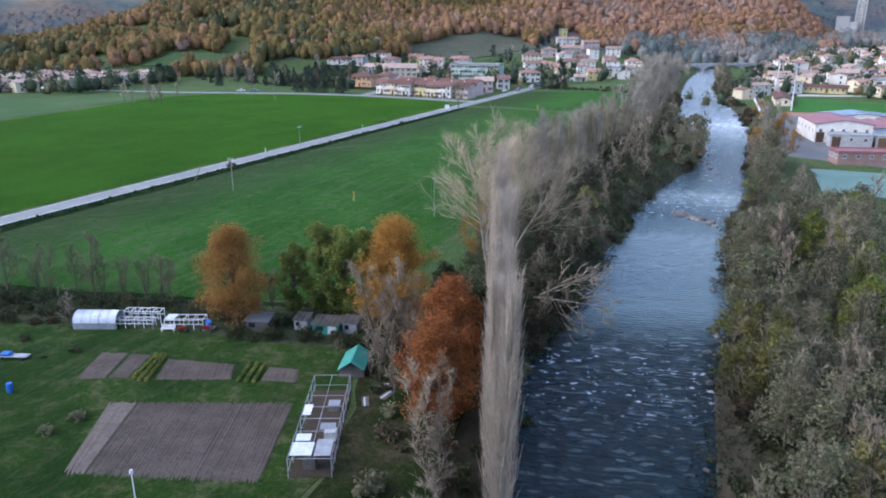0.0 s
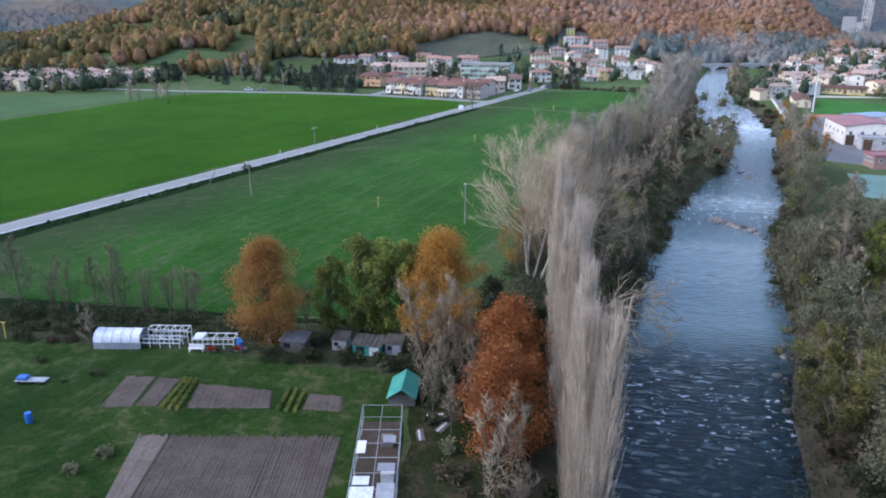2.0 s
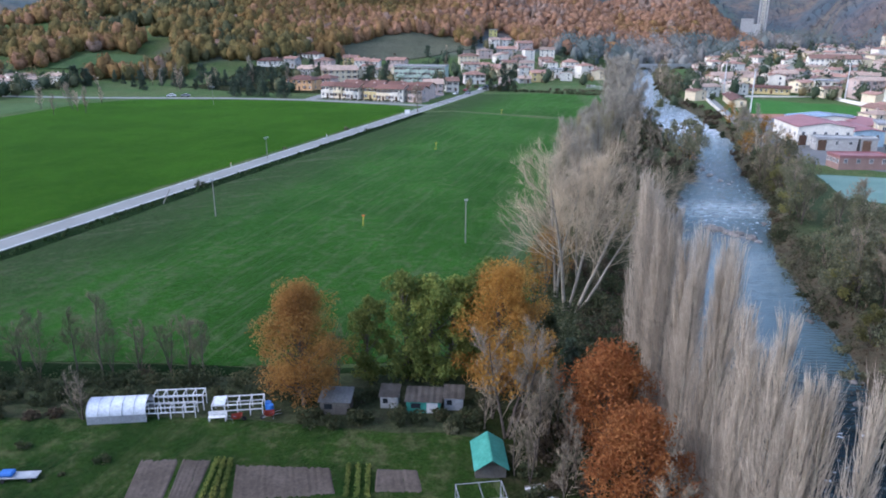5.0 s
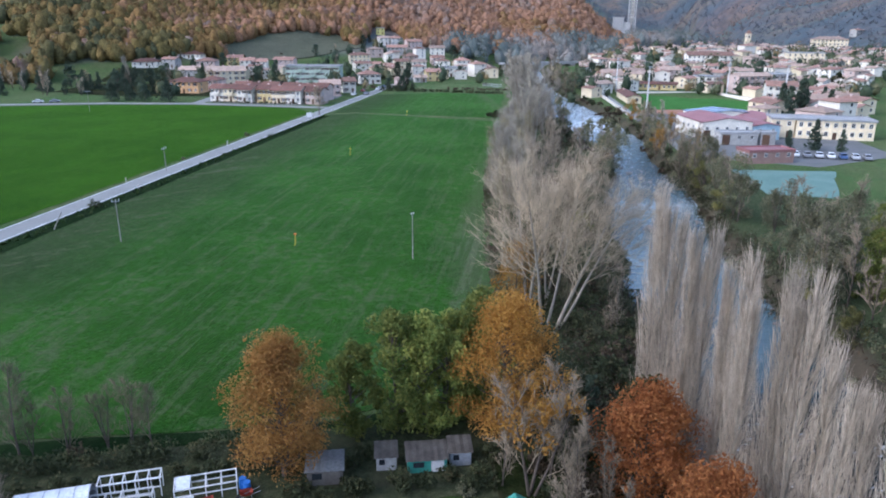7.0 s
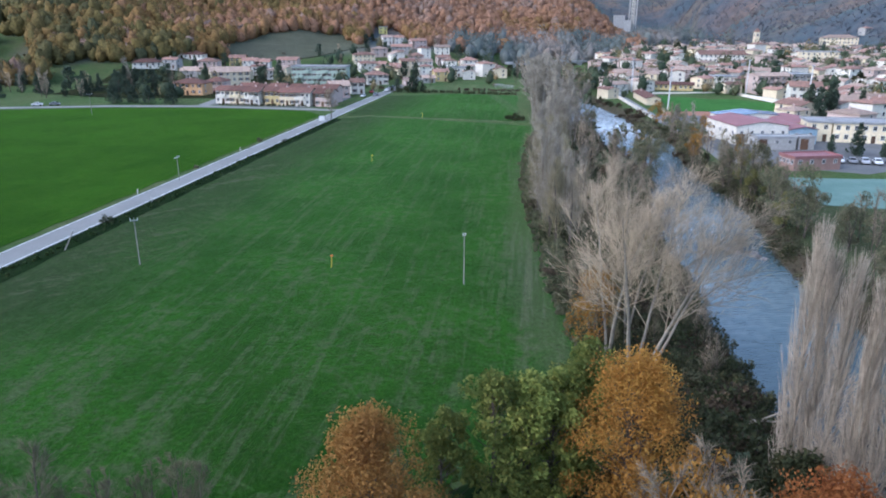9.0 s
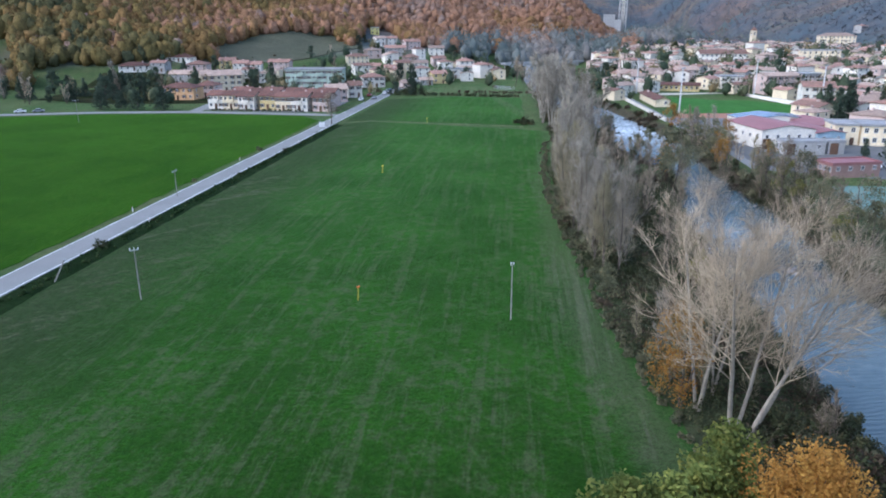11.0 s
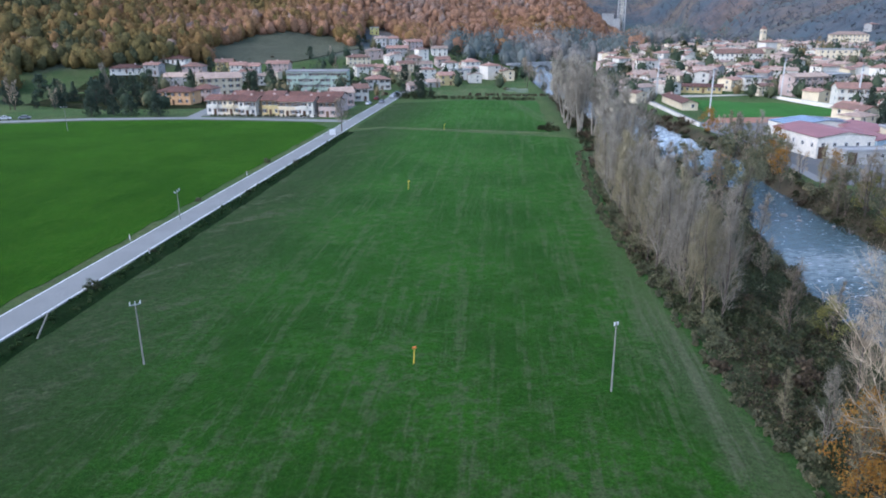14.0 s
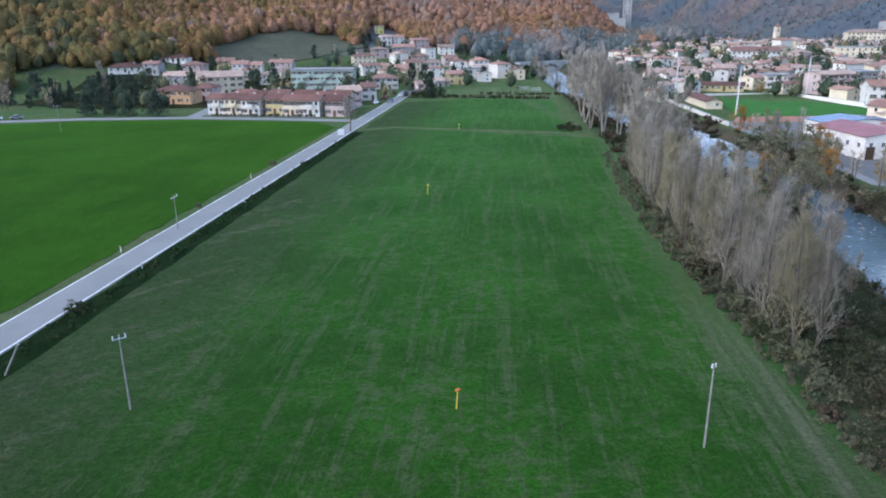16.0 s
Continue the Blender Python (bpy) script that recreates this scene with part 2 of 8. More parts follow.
M_SOIL_PALE = surface("raked_soil", (0.118, 0.096, 0.078), (0.145, 0.119, 0.097), 0.35, 4.0, 0.95, 0.5, 0.05, 0.05, world_space=True, spec=0.1)
M_ASPHALT = surface("worn_asphalt", (0.225, 0.224, 0.208), (0.255, 0.254, 0.236), 0.12, 14.0, 0.8, 0.05, 0.01, 0, world_space=True)
M_YARD = surface("grey_yard", (0.135, 0.136, 0.130), (0.175, 0.174, 0.166), 0.10, 8.0, 0.9, 0.1, 0.01, 0, world_space=True)
M_LINE = surface("road_paint", (0.80, 0.80, 0.78), (0.68, 0.68, 0.66), 0.5, 6, 0.7, 0.1, 0.005, 0, world_space=True)
M_GRAVEL = surface("river_gravel", (0.22, 0.20, 0.18), (0.34, 0.32, 0.29), 0.8, 5.0, 0.9, 0.8, 0.1, 0.2, world_space=True)
M_ROCK = surface("river_rock", (0.12, 0.108, 0.098), (0.23, 0.205, 0.185), 1.5, 8, 0.8, 0.6, 0.06, 0.35)
M_CONCRETE = surface("concrete", (0.36, 0.35, 0.33), (0.46, 0.45, 0.43), 0.5, 6, 0.85, 0.3, 0.02, 0.1)
M_BARK = surface("brown_bark", (0.075, 0.058, 0.045), (0.12, 0.098, 0.08), 1.5, 12, 0.9, 0.5, 0.03, 0.2)
M_TWIG_ROW = surface("grey_brown_twigs", (0.31, 0.275, 0.21), (0.235, 0.205, 0.16), 0.4, 3, 0.9, 0, 0, 0.25, 0.3)
M_TWIG_OCHRE = surface("ochre_twigs", (0.28, 0.240, 0.140), (0.215, 0.185, 0.11), 0.4, 3, 0.9, 0, 0, 0.3, 0.3)
M_TWIG_OLIVE = surface("dull_olive_twigs", (0.150, 0.125, 0.078), (0.105, 0.090, 0.058), 0.4, 3, 0.9, 0, 0, 0.3, 0.3)
M_BARK_PALE = surface("pale_poplar_bark", (0.31, 0.275, 0.215), (0.22, 0.19, 0.15), 0.7, 7, 0.85, 0.4, 0.02, 0.15)
M_TWIG_POPLAR = surface("poplar_twigs", (0.43, 0.355, 0.27), (0.32, 0.265, 0.20), 0.35, 3, 0.9, 0, 0, 0.16, 0.25)
M_TWIG_PALE = surface("pale_twigs", (0.44, 0.35, 0.235), (0.33, 0.26, 0.175), 0.35, 3, 0.9, 0, 0, 0.2, 0.25)
M_TWIG_BROWN = surface("brown_twigs", (0.25, 0.200, 0.135), (0.18, 0.145, 0.10), 0.4, 3, 0.9, 0, 0, 0.3, 0.3)
L_OAK = leaf_material("russet_leaves", [(0.12, (0.16, 0.075, 0.022)), (0.45, (0.35, 0.175, 0.048)), (0.75, (0.46, 0.26, 0.075))])
L_RED = leaf_material("copper_leaves", [(0.15, (0.13, 0.045, 0.018)), (0.45, (0.32, 0.115, 0.036)), (0.75, (0.44, 0.19, 0.06))])
L_GOLD = leaf_material("golden_leaves", [(0.12, (0.17, 0.085, 0.016)), (0.45, (0.33, 0.160, 0.034)), (0.75, (0.43, 0.25, 0.052))])
L_GREEN = leaf_material("fading_green_leaves", [(0.12, (0.075, 0.105, 0.026)), (0.45, (0.155, 0.190, 0.044)), (0.75, (0.29, 0.28, 0.065))])
L_WILLOW = leaf_material("willow_leaves", [(0.15, (0.078, 0.084, 0.050)), (0.5, (0.165, 0.162, 0.094)), (0.8, (0.27, 0.235, 0.12))])
L_YELLOWING = leaf_material("yellowing_willow_leaves", [(0.15, (0.075, 0.080, 0.034)), (0.5, (0.180, 0.172, 0.058)), (0.8, (0.31, 0.265, 0.075))], rand=0.35)
L_OLIVE = leaf_material("olive_leaves", [(0.15, (0.054, 0.064, 0.038)), (0.5, (0.122, 0.126, 0.070)), (0.8, (0.22, 0.195, 0.098))], rand=0.35)
L_DARK = leaf_material("dark_scrub_leaves", [(0.15, (0.022, 0.032, 0.014)), (0.5, (0.054, 0.064, 0.028)), (0.8, (0.12, 0.108, 0.050))])
L_RUST = leaf_material("rusty_scrub_leaves", [(0.15, (0.036, 0.028, 0.019)), (0.5, (0.088, 0.066, 0.042)), (0.8, (0.17, 0.125, 0.072))])
L_VERGE = leaf_material("verge_weeds", [(0.15, (0.025, 0.050, 0.016)), (0.5, (0.050, 0.090, 0.028)), (0.8, (0.11, 0.13, 0.05))])
L_CONIFER = leaf_material("conifer_needles", [(0.15, (0.036, 0.055, 0.040)), (0.5, (0.065, 0.092, 0.062)), (0.8, (0.11, 0.135, 0.080))])


def forest_material(name, stops, lo=0.62, hi=1.35):
    m, n, l, b = nodes_of(name)
    tint = n.new("ShaderNodeAttribute")
    tint.attribute_name = "tint"
    r = ramp(n, stops)
    l.new(tint.outputs["Fac"], r.inputs["Fac"])
    fine = noise_node(n, l, n.new("ShaderNodeNewGeometry").outputs["Position"], 0.7, 4, 0.7)
    g = ramp(n, [(0.3, (lo, lo, lo)), (0.7, (hi, hi, hi * 0.95))])
    l.new(fine.outputs["Fac"], g.inputs["Fac"])
    l.new(mix_of(n, l, 1.0, r.outputs["Color"], g.outputs["Color"], "MULTIPLY"), b.inputs["Base Color"])
    b.inputs["Roughness"].default_value, b.inputs["Specular IOR Level"].default_value = 0.9, 0.1
    bumped(n, l, b, fine.outputs["Fac"], 0.8, 0.6)
    return m


# upper stops are paler, with far-slope haze worked into the colour
M_FOREST = forest_material("autumn_woods", [(0.0, (0.066, 0.072, 0.038)), (0.22, (0.135, 0.106, 0.038)), (0.42, (0.195, 0.118, 0.045)), (0.62, (0.285, 0.155, 0.090)), (0.82, (0.295, 0.166, 0.108)), (1.0, (0.25, 0.180, 0.145))], 0.55, 1.45)
# low stops are blue: haze put into the woods' own colour
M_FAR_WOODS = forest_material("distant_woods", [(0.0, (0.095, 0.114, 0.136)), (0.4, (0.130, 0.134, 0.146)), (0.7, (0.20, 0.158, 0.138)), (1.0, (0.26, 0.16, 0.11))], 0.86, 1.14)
# valley haze is mixed into these greys
M_VALLEY = forest_material("valley_bare_woods", [(0.0, (0.125, 0.150, 0.142)), (0.4, (0.20, 0.205, 0.19)), (0.7, (0.29, 0.25, 0.22)), (1.0, (0.36, 0.29, 0.24))], 0.85, 1.15)
M_TOWN_TREES = forest_material("town_tree_leaves", [(0.0, (0.040, 0.058, 0.038)), (0.5, (0.075, 0.095, 0.055)), (0.75, (0.16, 0.14, 0.075)), (1.0, (0.25, 0.18, 0.09))], 0.7, 1.3)


def water_material():
    m, n, l, b = nodes_of("river_water")
    pos = n.new("ShaderNodeNewGeometry").outputs["Position"]
    swell = noise_node(n, l, pos, 1.3, 5, 0.6, (1.0, 2.2, 1.0), radians(-12))
    chop = noise_node(n, l, pos, 3.2, 4, 0.65, (1.0, 1.8, 1.0), radians(-12))
    add = n.new("ShaderNodeMath")
    add.operation = "MULTIPLY_ADD"
    l.new(chop.outputs["Fac"], add.inputs[0])
    add.inputs[1].default_value = 0.4
    l.new(swell.outputs["Fac"], add.inputs[2])
    wv = n.new("ShaderNodeTexWave")
    wv.bands_direction = "Y"
    for k, x in (("Scale", 0.42), ("Distortion", 7.0), ("Detail", 4.0), ("Detail Scale", 0.8), ("Detail Roughness", 0.65)):
        wv.inputs[k].default_value = x
    l.new(pos, wv.inputs["Vector"])
    both = n.new("ShaderNodeMath")
    both.operation = "MULTIPLY_ADD"
    l.new(wv.outputs["Fac"], both.inputs[0])
    both.inputs[1].default_value = 0.8
    l.new(add.outputs[0], both.inputs[2])
    add = both
    foam_sky_at = n.new("ShaderNodeAttribute")
    foam_sky_at.attribute_name = "foam"
    streaks = noise_node(n, l, pos, 0.9, 6, 0.72, (1.6, 0.55, 1.0), radians(10))
    s = n.new("ShaderNodeMath")
    s.operation = "ADD"
    l.new(streaks.outputs["Fac"], s.inputs[0])
    l.new(foam_sky_at.outputs["Fac"], s.inputs[1])
    foam = band(n, l, s.outputs[0], 1.16, 1.50)
    # body pales with this attribute: real foam, plus sky reflection painted as colour
    br = ramp(n, [(0.14, (0.003, 0.017, 0.022)), (0.48, (0.098, 0.150, 0.164)), (0.82, (0.64, 0.69, 0.69))])
    l.new(foam_sky_at.outputs["Fac"], br.inputs["Fac"])
    body = br.outputs["Color"]
    caps_at = n.new("ShaderNodeAttribute")
    caps_at.attribute_name = "caps"
    spots = noise_node(n, l, pos, 0.75, 4, 0.62, (1.0, 1.7, 1.0), radians(-12))
    cm = n.new("ShaderNodeMath")
    cm.operation = "MULTIPLY"
    l.new(band(n, l, spots.outputs["Fac"], 0.60, 0.68), cm.inputs[0])
    l.new(caps_at.outputs["Fac"], cm.inputs[1])
    mx = n.new("ShaderNodeMath")
    mx.operation = "MAXIMUM"
    l.new(foam, mx.inputs[0])
    l.new(cm.outputs[0], mx.inputs[1])
    foam = mx.outputs[0]
    col = mix_of(n, l, foam, body, (0.72, 0.76, 0.80))
    l.new(col, b.inputs["Base Color"])
    rr = n.new("ShaderNodeMapRange")
    rr.inputs["To Min"].default_value, rr.inputs["To Max"].default_value = 0.12, 0.7
    l.new(foam, rr.inputs["Value"])
    l.new(rr.outputs[0], b.inputs["Roughness"])
    b.inputs["IOR"].default_value = 1.40
    bp = n.new("ShaderNodeBump")
    bp.inputs["Distance"].default_value = 0.22
    chop_at = n.new("ShaderNodeAttribute")
    chop_at.attribute_name = "chop"
    l.new(chop_at.outputs["Fac"], bp.inputs["Strength"])
    l.new(add.outputs[0], bp.inputs["Height"])
    l.new(bp.outputs[0], b.inputs["Normal"])
    return m


M_WATER = water_material()
PLASTER = {
    "white": surface("white_render", (0.82, 0.76, 0.66), (0.73, 0.68, 0.59), 0.3, 3, 0.9, 0.2, 0.01, 0.08),
    "cream": surface("cream_render", (0.80, 0.68, 0.47), (0.71, 0.60, 0.42), 0.3, 3, 0.9, 0.2, 0.01, 0.08),
    "yellow": surface("yellow_render", (0.66, 0.52, 0.24), (0.58, 0.46, 0.22), 0.3, 3, 0.9, 0.2, 0.01, 0.08),
    "orange": surface("orange_render", (0.66, 0.40, 0.20), (0.58, 0.35, 0.18), 0.3, 3, 0.9, 0.2, 0.01, 0.08),
    "pink": surface("pink_render", (0.62, 0.48, 0.42), (0.54, 0.42, 0.37), 0.3, 3, 0.9, 0.2, 0.01, 0.08),
    "grey": surface("grey_render", (0.42, 0.40, 0.37), (0.34, 0.33, 0.31), 0.3, 3, 0.9, 0.2, 0.01, 0.08),
    "green": surface("pale_green_render", (0.44, 0.53, 0.43), (0.38, 0.46, 0.38), 0.3, 3, 0.9, 0.2, 0.01, 0.04),
    "lime": surface("lemon_render", (0.68, 0.62, 0.22), (0.60, 0.55, 0.20), 0.3, 3, 0.9, 0.2, 0.01, 0.04),
    "brick": surface("red_brick_wall", (0.36, 0.23, 0.19), (0.30, 0.19, 0.16), 0.5, 8, 0.9, 0.3, 0.01, 0.08),
    "blue": surface("blue_render", (0.36, 0.47, 0.54), (0.31, 0.42, 0.49), 0.3, 3, 0.9, 0.2, 0.01, 0.04),
}
M_TILE = surface("clay_roof_tiles", (0.33, 0.185, 0.135), (0.24, 0.145, 0.110), 0.5, 5, 0.9, 0.5, 0.05, 0.34, 0.1)
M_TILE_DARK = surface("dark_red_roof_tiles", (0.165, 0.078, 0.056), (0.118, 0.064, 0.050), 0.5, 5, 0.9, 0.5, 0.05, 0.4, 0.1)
M_TILE_OLD = surface("weathered_roof_tiles", (0.40, 0.29, 0.22), (0.31, 0.225, 0.175), 0.5, 5, 0.9, 0.5, 0.05, 0.25, 0.1)
M_FLATROOF = surface("grey_roofing", (0.30, 0.30, 0.30), (0.38, 0.38, 0.37), 0.3, 4, 0.9, 0.2, 0.02, 0.1)
M_REDSHEET = surface("red_roof_sheet", (0.33, 0.145, 0.14), (0.27, 0.12, 0.12), 0.2, 4, 0.6, 0.2, 0.02, 0.05)
M_GLASS = surface("window_glass", (0.025, 0.03, 0.035), (0.035, 0.04, 0.045), 0.5, 3, 0.12, 0, 0, 0.3, spec=0.5)
M_SHUTTER = surface("brown_shutter", (0.13, 0.075, 0.045), (0.10, 0.06, 0.04), 0.8, 9, 0.7, 0.2, 0.01, 0.3)
M_FRAME = surface("white_frame", (0.72, 0.71, 0.69), (0.62, 0.61, 0.6), 0.8, 9, 0.6, 0.1, 0.01, 0.1)
M_METAL = surface("galvanised_metal", (0.42, 0.43, 0.44), (0.34, 0.35, 0.36), 0.8, 9, 0.45, 0.1, 0.005, 0.1, metal=0.6)

# ---- small builders ----


def array_mesh(name, verts, faces, smooth=False):
    """A mesh from arrays; faces all have the same number of corners, or are a pair of quads and triangles."""
    me = bpy.data.meshes.new(name)
    groups = faces if isinstance(faces, tuple) else (faces,)
    groups = [np.asarray(g, np.int32) for g in groups if len(g)]
    verts = np.asarray(verts, np.float32)
    me.vertices.add(len(verts))
    me.vertices.foreach_set("co", verts.ravel())
    loops = np.concatenate([g.ravel() for g in groups])
    size = np.concatenate([np.full(len(g), g.shape[1], np.int32) for g in groups])
    me.loops.add(len(loops))
    me.loops.foreach_set("vertex_index", loops)
    me.polygons.add(len(size))
    me.polygons.foreach_set("loop_start", np.concatenate([[0], np.cumsum(size)[:-1]]).astype(np.int32))
    if smooth:
        me.polygons.foreach_set("use_smooth", np.ones(len(size), bool))
    me.update(calc_edges=True)
    return me


def to_mesh(name, bm):
    me = bpy.data.meshes.new(name)
    bm.to_mesh(me)
    bm.free()
    return me


def part(name, data, material, parent, label=""):
    me = to_mesh(name, data) if isinstance(data, bmesh.types.BMesh) else data
    if material and not me.materials:
        me.materials.append(material)
    ob = new(name, me)
    ob.parent = parent
    return tagged(ob, label) if label else ob


def thing(name, m, label, category, group="", kind=""):
    ob = new(name)
    ob.matrix_basis = m
    ob.empty_display_size = 0.5
    return tagged(ob, label, category, group, kind)


def solo(name, data, material, label, category="", kind="", group="", m=None):
    me = to_mesh(name, data) if isinstance(data, bmesh.types.BMesh) else data
    if material and not me.materials:
        me.materials.append(material)
    ob = new(name, me)
    if m is not None:
        ob.matrix_basis = m
    return tagged(ob, label, category, group, kind)


def box(bm, x0, x1, y0, y1, z0, z1, bevel=0.0):
    r = bmesh.ops.create_cube(bm, size=1, matrix=Matrix.Translation(((x0 + x1) / 2, (y0 + y1) / 2, (z0 + z1) / 2)) @ Matrix.Diagonal((x1 - x0, y1 - y0, z1 - z0, 1)))
    if bevel:
        es = list({e for v in r["verts"] for e in v.link_edges})
        bmesh.ops.bevel(bm, geom=es, offset=bevel, segments=1, affect="EDGES")
    return bm


def rod(bm, a, b, r, sides=6, r2=None):
    a, b = Vector(a), Vector(b)
    q = (b - a).to_track_quat("Z", "Y").to_matrix().to_4x4()
    bmesh.ops.create_cone(bm, cap_ends=True, segments=sides, radius1=r, radius2=r if r2 is None else r2, depth=(b - a).length, matrix=Matrix.Translation((a + b) / 2) @ q)
    return bm


class Tubes:
    """Gathers many tapered twigs into one mesh."""

    def __init__(self):
        self.v, self.q, self.t, self.n = [], [], [], 0

    def add(self, pts, radii, sides=3):
        pts = np.asarray(pts, float)
        d = pts[-1] - pts[0]
        d /= np.linalg.norm(d) + 1e-9
        a = np.cross(d, (0.31, 0.77, 0.55))
        a /= np.linalg.norm(a) + 1e-9
        b = np.cross(d, a)
        t = np.arange(sides) * 2 * np.pi / sides
        ring = np.cos(t)[:, None] * a + np.sin(t)[:, None] * b
        self.v.append((pts[:, None, :] + np.asarray(radii)[:, None, None] * ring[None]).reshape(-1, 3))
        k = len(pts)
        i = np.arange(k - 1)[:, None] * sides
        j = np.arange(sides)[None]
        j2 = (j + 1) % sides
        self.q.append((np.stack([i + j, i + j2, i + sides + j2, i + sides + j], -1).reshape(-1, 4)) + self.n)
        self.n += k * sides

    def spike(self, a, b, r):
        """A straight thin twig that ends in a point."""
        a, b = np.asarray(a, float), np.asarray(b, float)
        d = (b - a) / (np.linalg.norm(b - a) + 1e-9)
        u = np.cross(d, (0.31, 0.77, 0.55))
        u /= np.linalg.norm(u) + 1e-9
        w = np.cross(d, u)
        self.v.append(np.array([a + u * r, a + (w * 0.87 - u * 0.5) * r, a - (w * 0.87 + u * 0.5) * r, b]))
        n = self.n
        self.t += [(n, n + 1, n + 3), (n + 1, n + 2, n + 3), (n + 2, n, n + 3)]
        self.n += 4

    def mesh(self, name, smooth=True):
        return array_mesh(name, np.concatenate(self.v), (np.concatenate(self.q), np.array(self.t, np.int32)), smooth)


def leaf_cloud(rng, centres, radii, count, size):
    """Small bent leaves, as quads, scattered in round clumps."""
    k = rng.integers(0, len(centres), count)
    off = rng.normal(size=(count, 3))
    off /= np.linalg.norm(off, axis=1)[:, None]
    off *= (rng.random(count) ** 0.45)[:, None]
    p = centres[k] + off * radii[k][:, None]
    a = rng.normal(size=(count, 3))
    a /= np.linalg.norm(a, axis=1)[:, None]
    b = np.cross(a, rng.normal(size=(count, 3)))
    b /= np.linalg.norm(b, axis=1)[:, None]
    s = size * rng.uniform(0.6, 1.3, count)[:, None]
    q = np.stack([p - a * s, p - b * s * 0.55, p + a * s, p + b * s * 0.55], 1).reshape(-1, 3)
    return q, np.arange(count * 4).reshape(-1, 4)

# river: centre line and half width, by y
RIV_Y = [-400, -130, -60, -26, -14, -6, 2, 10, 17, 25, 42, 53, 64, 74, 83, 98, 111, 119, 126, 133, 140, 154, 166, 182, 194, 210, 225, 240, 305, 340, 415, 530, 560, 700, 900, 1150]
RIV_L = [34, 42, 43, 43.8, 43.6, 44.2, 46, 48, 49, 50, 53.5, 55.5, 57.5, 60.5, 62.8, 67.3, 73, 76, 78, 77.8, 77.4, 77.8, 78.8, 82.5, 79, 78, 78.5, 80.5, 88.4, 92.5, 102, 122, 133, 242, 422, 642]
RIV_R = [50, 55, 57, 58.6, 60, 61, 63, 65, 66.2, 66.6, 69, 70.6, 73.5, 77, 80, 83, 84.3, 86, 86.8, 87.5, 89.5, 93, 97.3, 98.6, 99.6, 101, 102, 103, 105, 107.5, 117.5, 136, 147, 258, 438, 658]
# meadow's edge, where the wooded strip of the near bank begins, by y
EDGE_Y = [-80, -40, -10, 8, 20, 34, 42, 50, 59, 67, 75, 82, 89, 96, 113, 123, 132, 169, 191, 240, 280, 500]
EDGE_X = [37, 37, 37, 32, 31, 31, 31.2, 33, 34.3, 34.8, 35.8, 36.5, 38, 38.6, 43, 44.6, 46.8, 56.5, 61, 70, 77, 112]
AZ_K = [-180, -75, -60, -48, -42, -36, -30, -24, -10, 8, 13, 17, 19, 20.5, 22, 180]
AZ_H = [0, 0, 6, 9, 13, 28, 78, 150, 190, 200, 150, 56, 20, 5, 0, 0]
FOOT_X = [-900, -500, -280, -200, -110, -40, 40, 110, 200, 300, 420]
FOOT_Y = [420, 380, 330, 350, 372, 420, 440, 540, 640, 800, 1100]
APRON = [10, 10, 20, 30, 40, 140, 230, 60, 20, 10, 10]


def smooth_ramp(u, soft):
    return soft * np.logaddexp(0, u / soft)


def land(x, y):
    """Height of the land, with the valley floor at 0."""
    x, y = np.asarray(x, float), np.asarray(y, float)
    d, az = np.hypot(x, y), np.degrees(np.arctan2(x, y))
    u = y - np.interp(x, FOOT_X, FOOT_Y)
    apron = np.interp(x, FOOT_X, APRON)
    spur = 1 + 0.45 * np.sin(x * 0.026 + 0.8) * np.clip((u - apron) / 150, 0, 1)
    hill = 0.11 * np.clip(u, 0, apron) + 0.30 * smooth_ramp(u - apron, 8) * (u > -30) * spur
    cap = np.interp(az, AZ_K, AZ_H)
    hill = cap * (1 - np.exp(-hill / np.maximum(cap, 0.01)))
    swell = 1 + 0.22 * np.sin(x * 0.013 + 1.0) * np.cos(y * 0.011) + 0.10 * np.sin(x * 0.031 + y * 0.027)
    side = np.interp(az, [-180, 20, 22, 25, 30, 38, 50, 80, 120, 180], [9e3, 9e3, 1500, 1050, 800, 640, 560, 520, 900, 1400])
    right = 0.30 * smooth_ramp(d - side, 15)
    right = 230 * (1 - np.exp(-right / 230))
    ring = 0.28 * smooth_ramp(d - np.interp(az, [-180, -120, -60, -30, 0, 180], [1500, 1300, 1150, 1250, 1500, 1500]), 30)
    ring = 420 * (1 - np.exp(-ring / 420))
    town = 11 * np.clip((d - 320) / 300, 0, 1) * np.clip((az - 17.5) / 4, 0, 1) * (az < 90)
    z = np.maximum(np.maximum(np.maximum(town, hill * swell), right * swell), ring * swell)
    left, rightb = np.interp(y, RIV_Y, RIV_L), np.interp(y, RIV_Y, RIV_R)
    out = np.maximum(left - x, x - rightb)            # metres outside the water
    bed = np.clip((out + 1.5) / 7.5, 0, 1)
    bed = bed * bed * (3 - 2 * bed)
    return np.where(y < 1000, z * bed + (1 - bed) * (-4.6), z)


WATER = -2.9

# ---- the land ----


def steps(*spans):
    out = []
    for a, b, d in spans:
        out += list(np.arange(a, b, d))
    return np.array(out + [spans[-1][1]])


def sheet(name, xs, ys, lift=0.0):
    X, Y = np.meshgrid(xs, ys)
    v = np.stack([X, Y, land(X, Y) + lift], -1).reshape(-1, 3)
    nx, ny = len(xs), len(ys)
    i = (np.arange(ny - 1)[:, None] * nx + np.arange(nx - 1)[None]).ravel()
    return array_mesh(name, v, np.stack([i, i + 1, i + nx + 1, i + nx], -1), True)


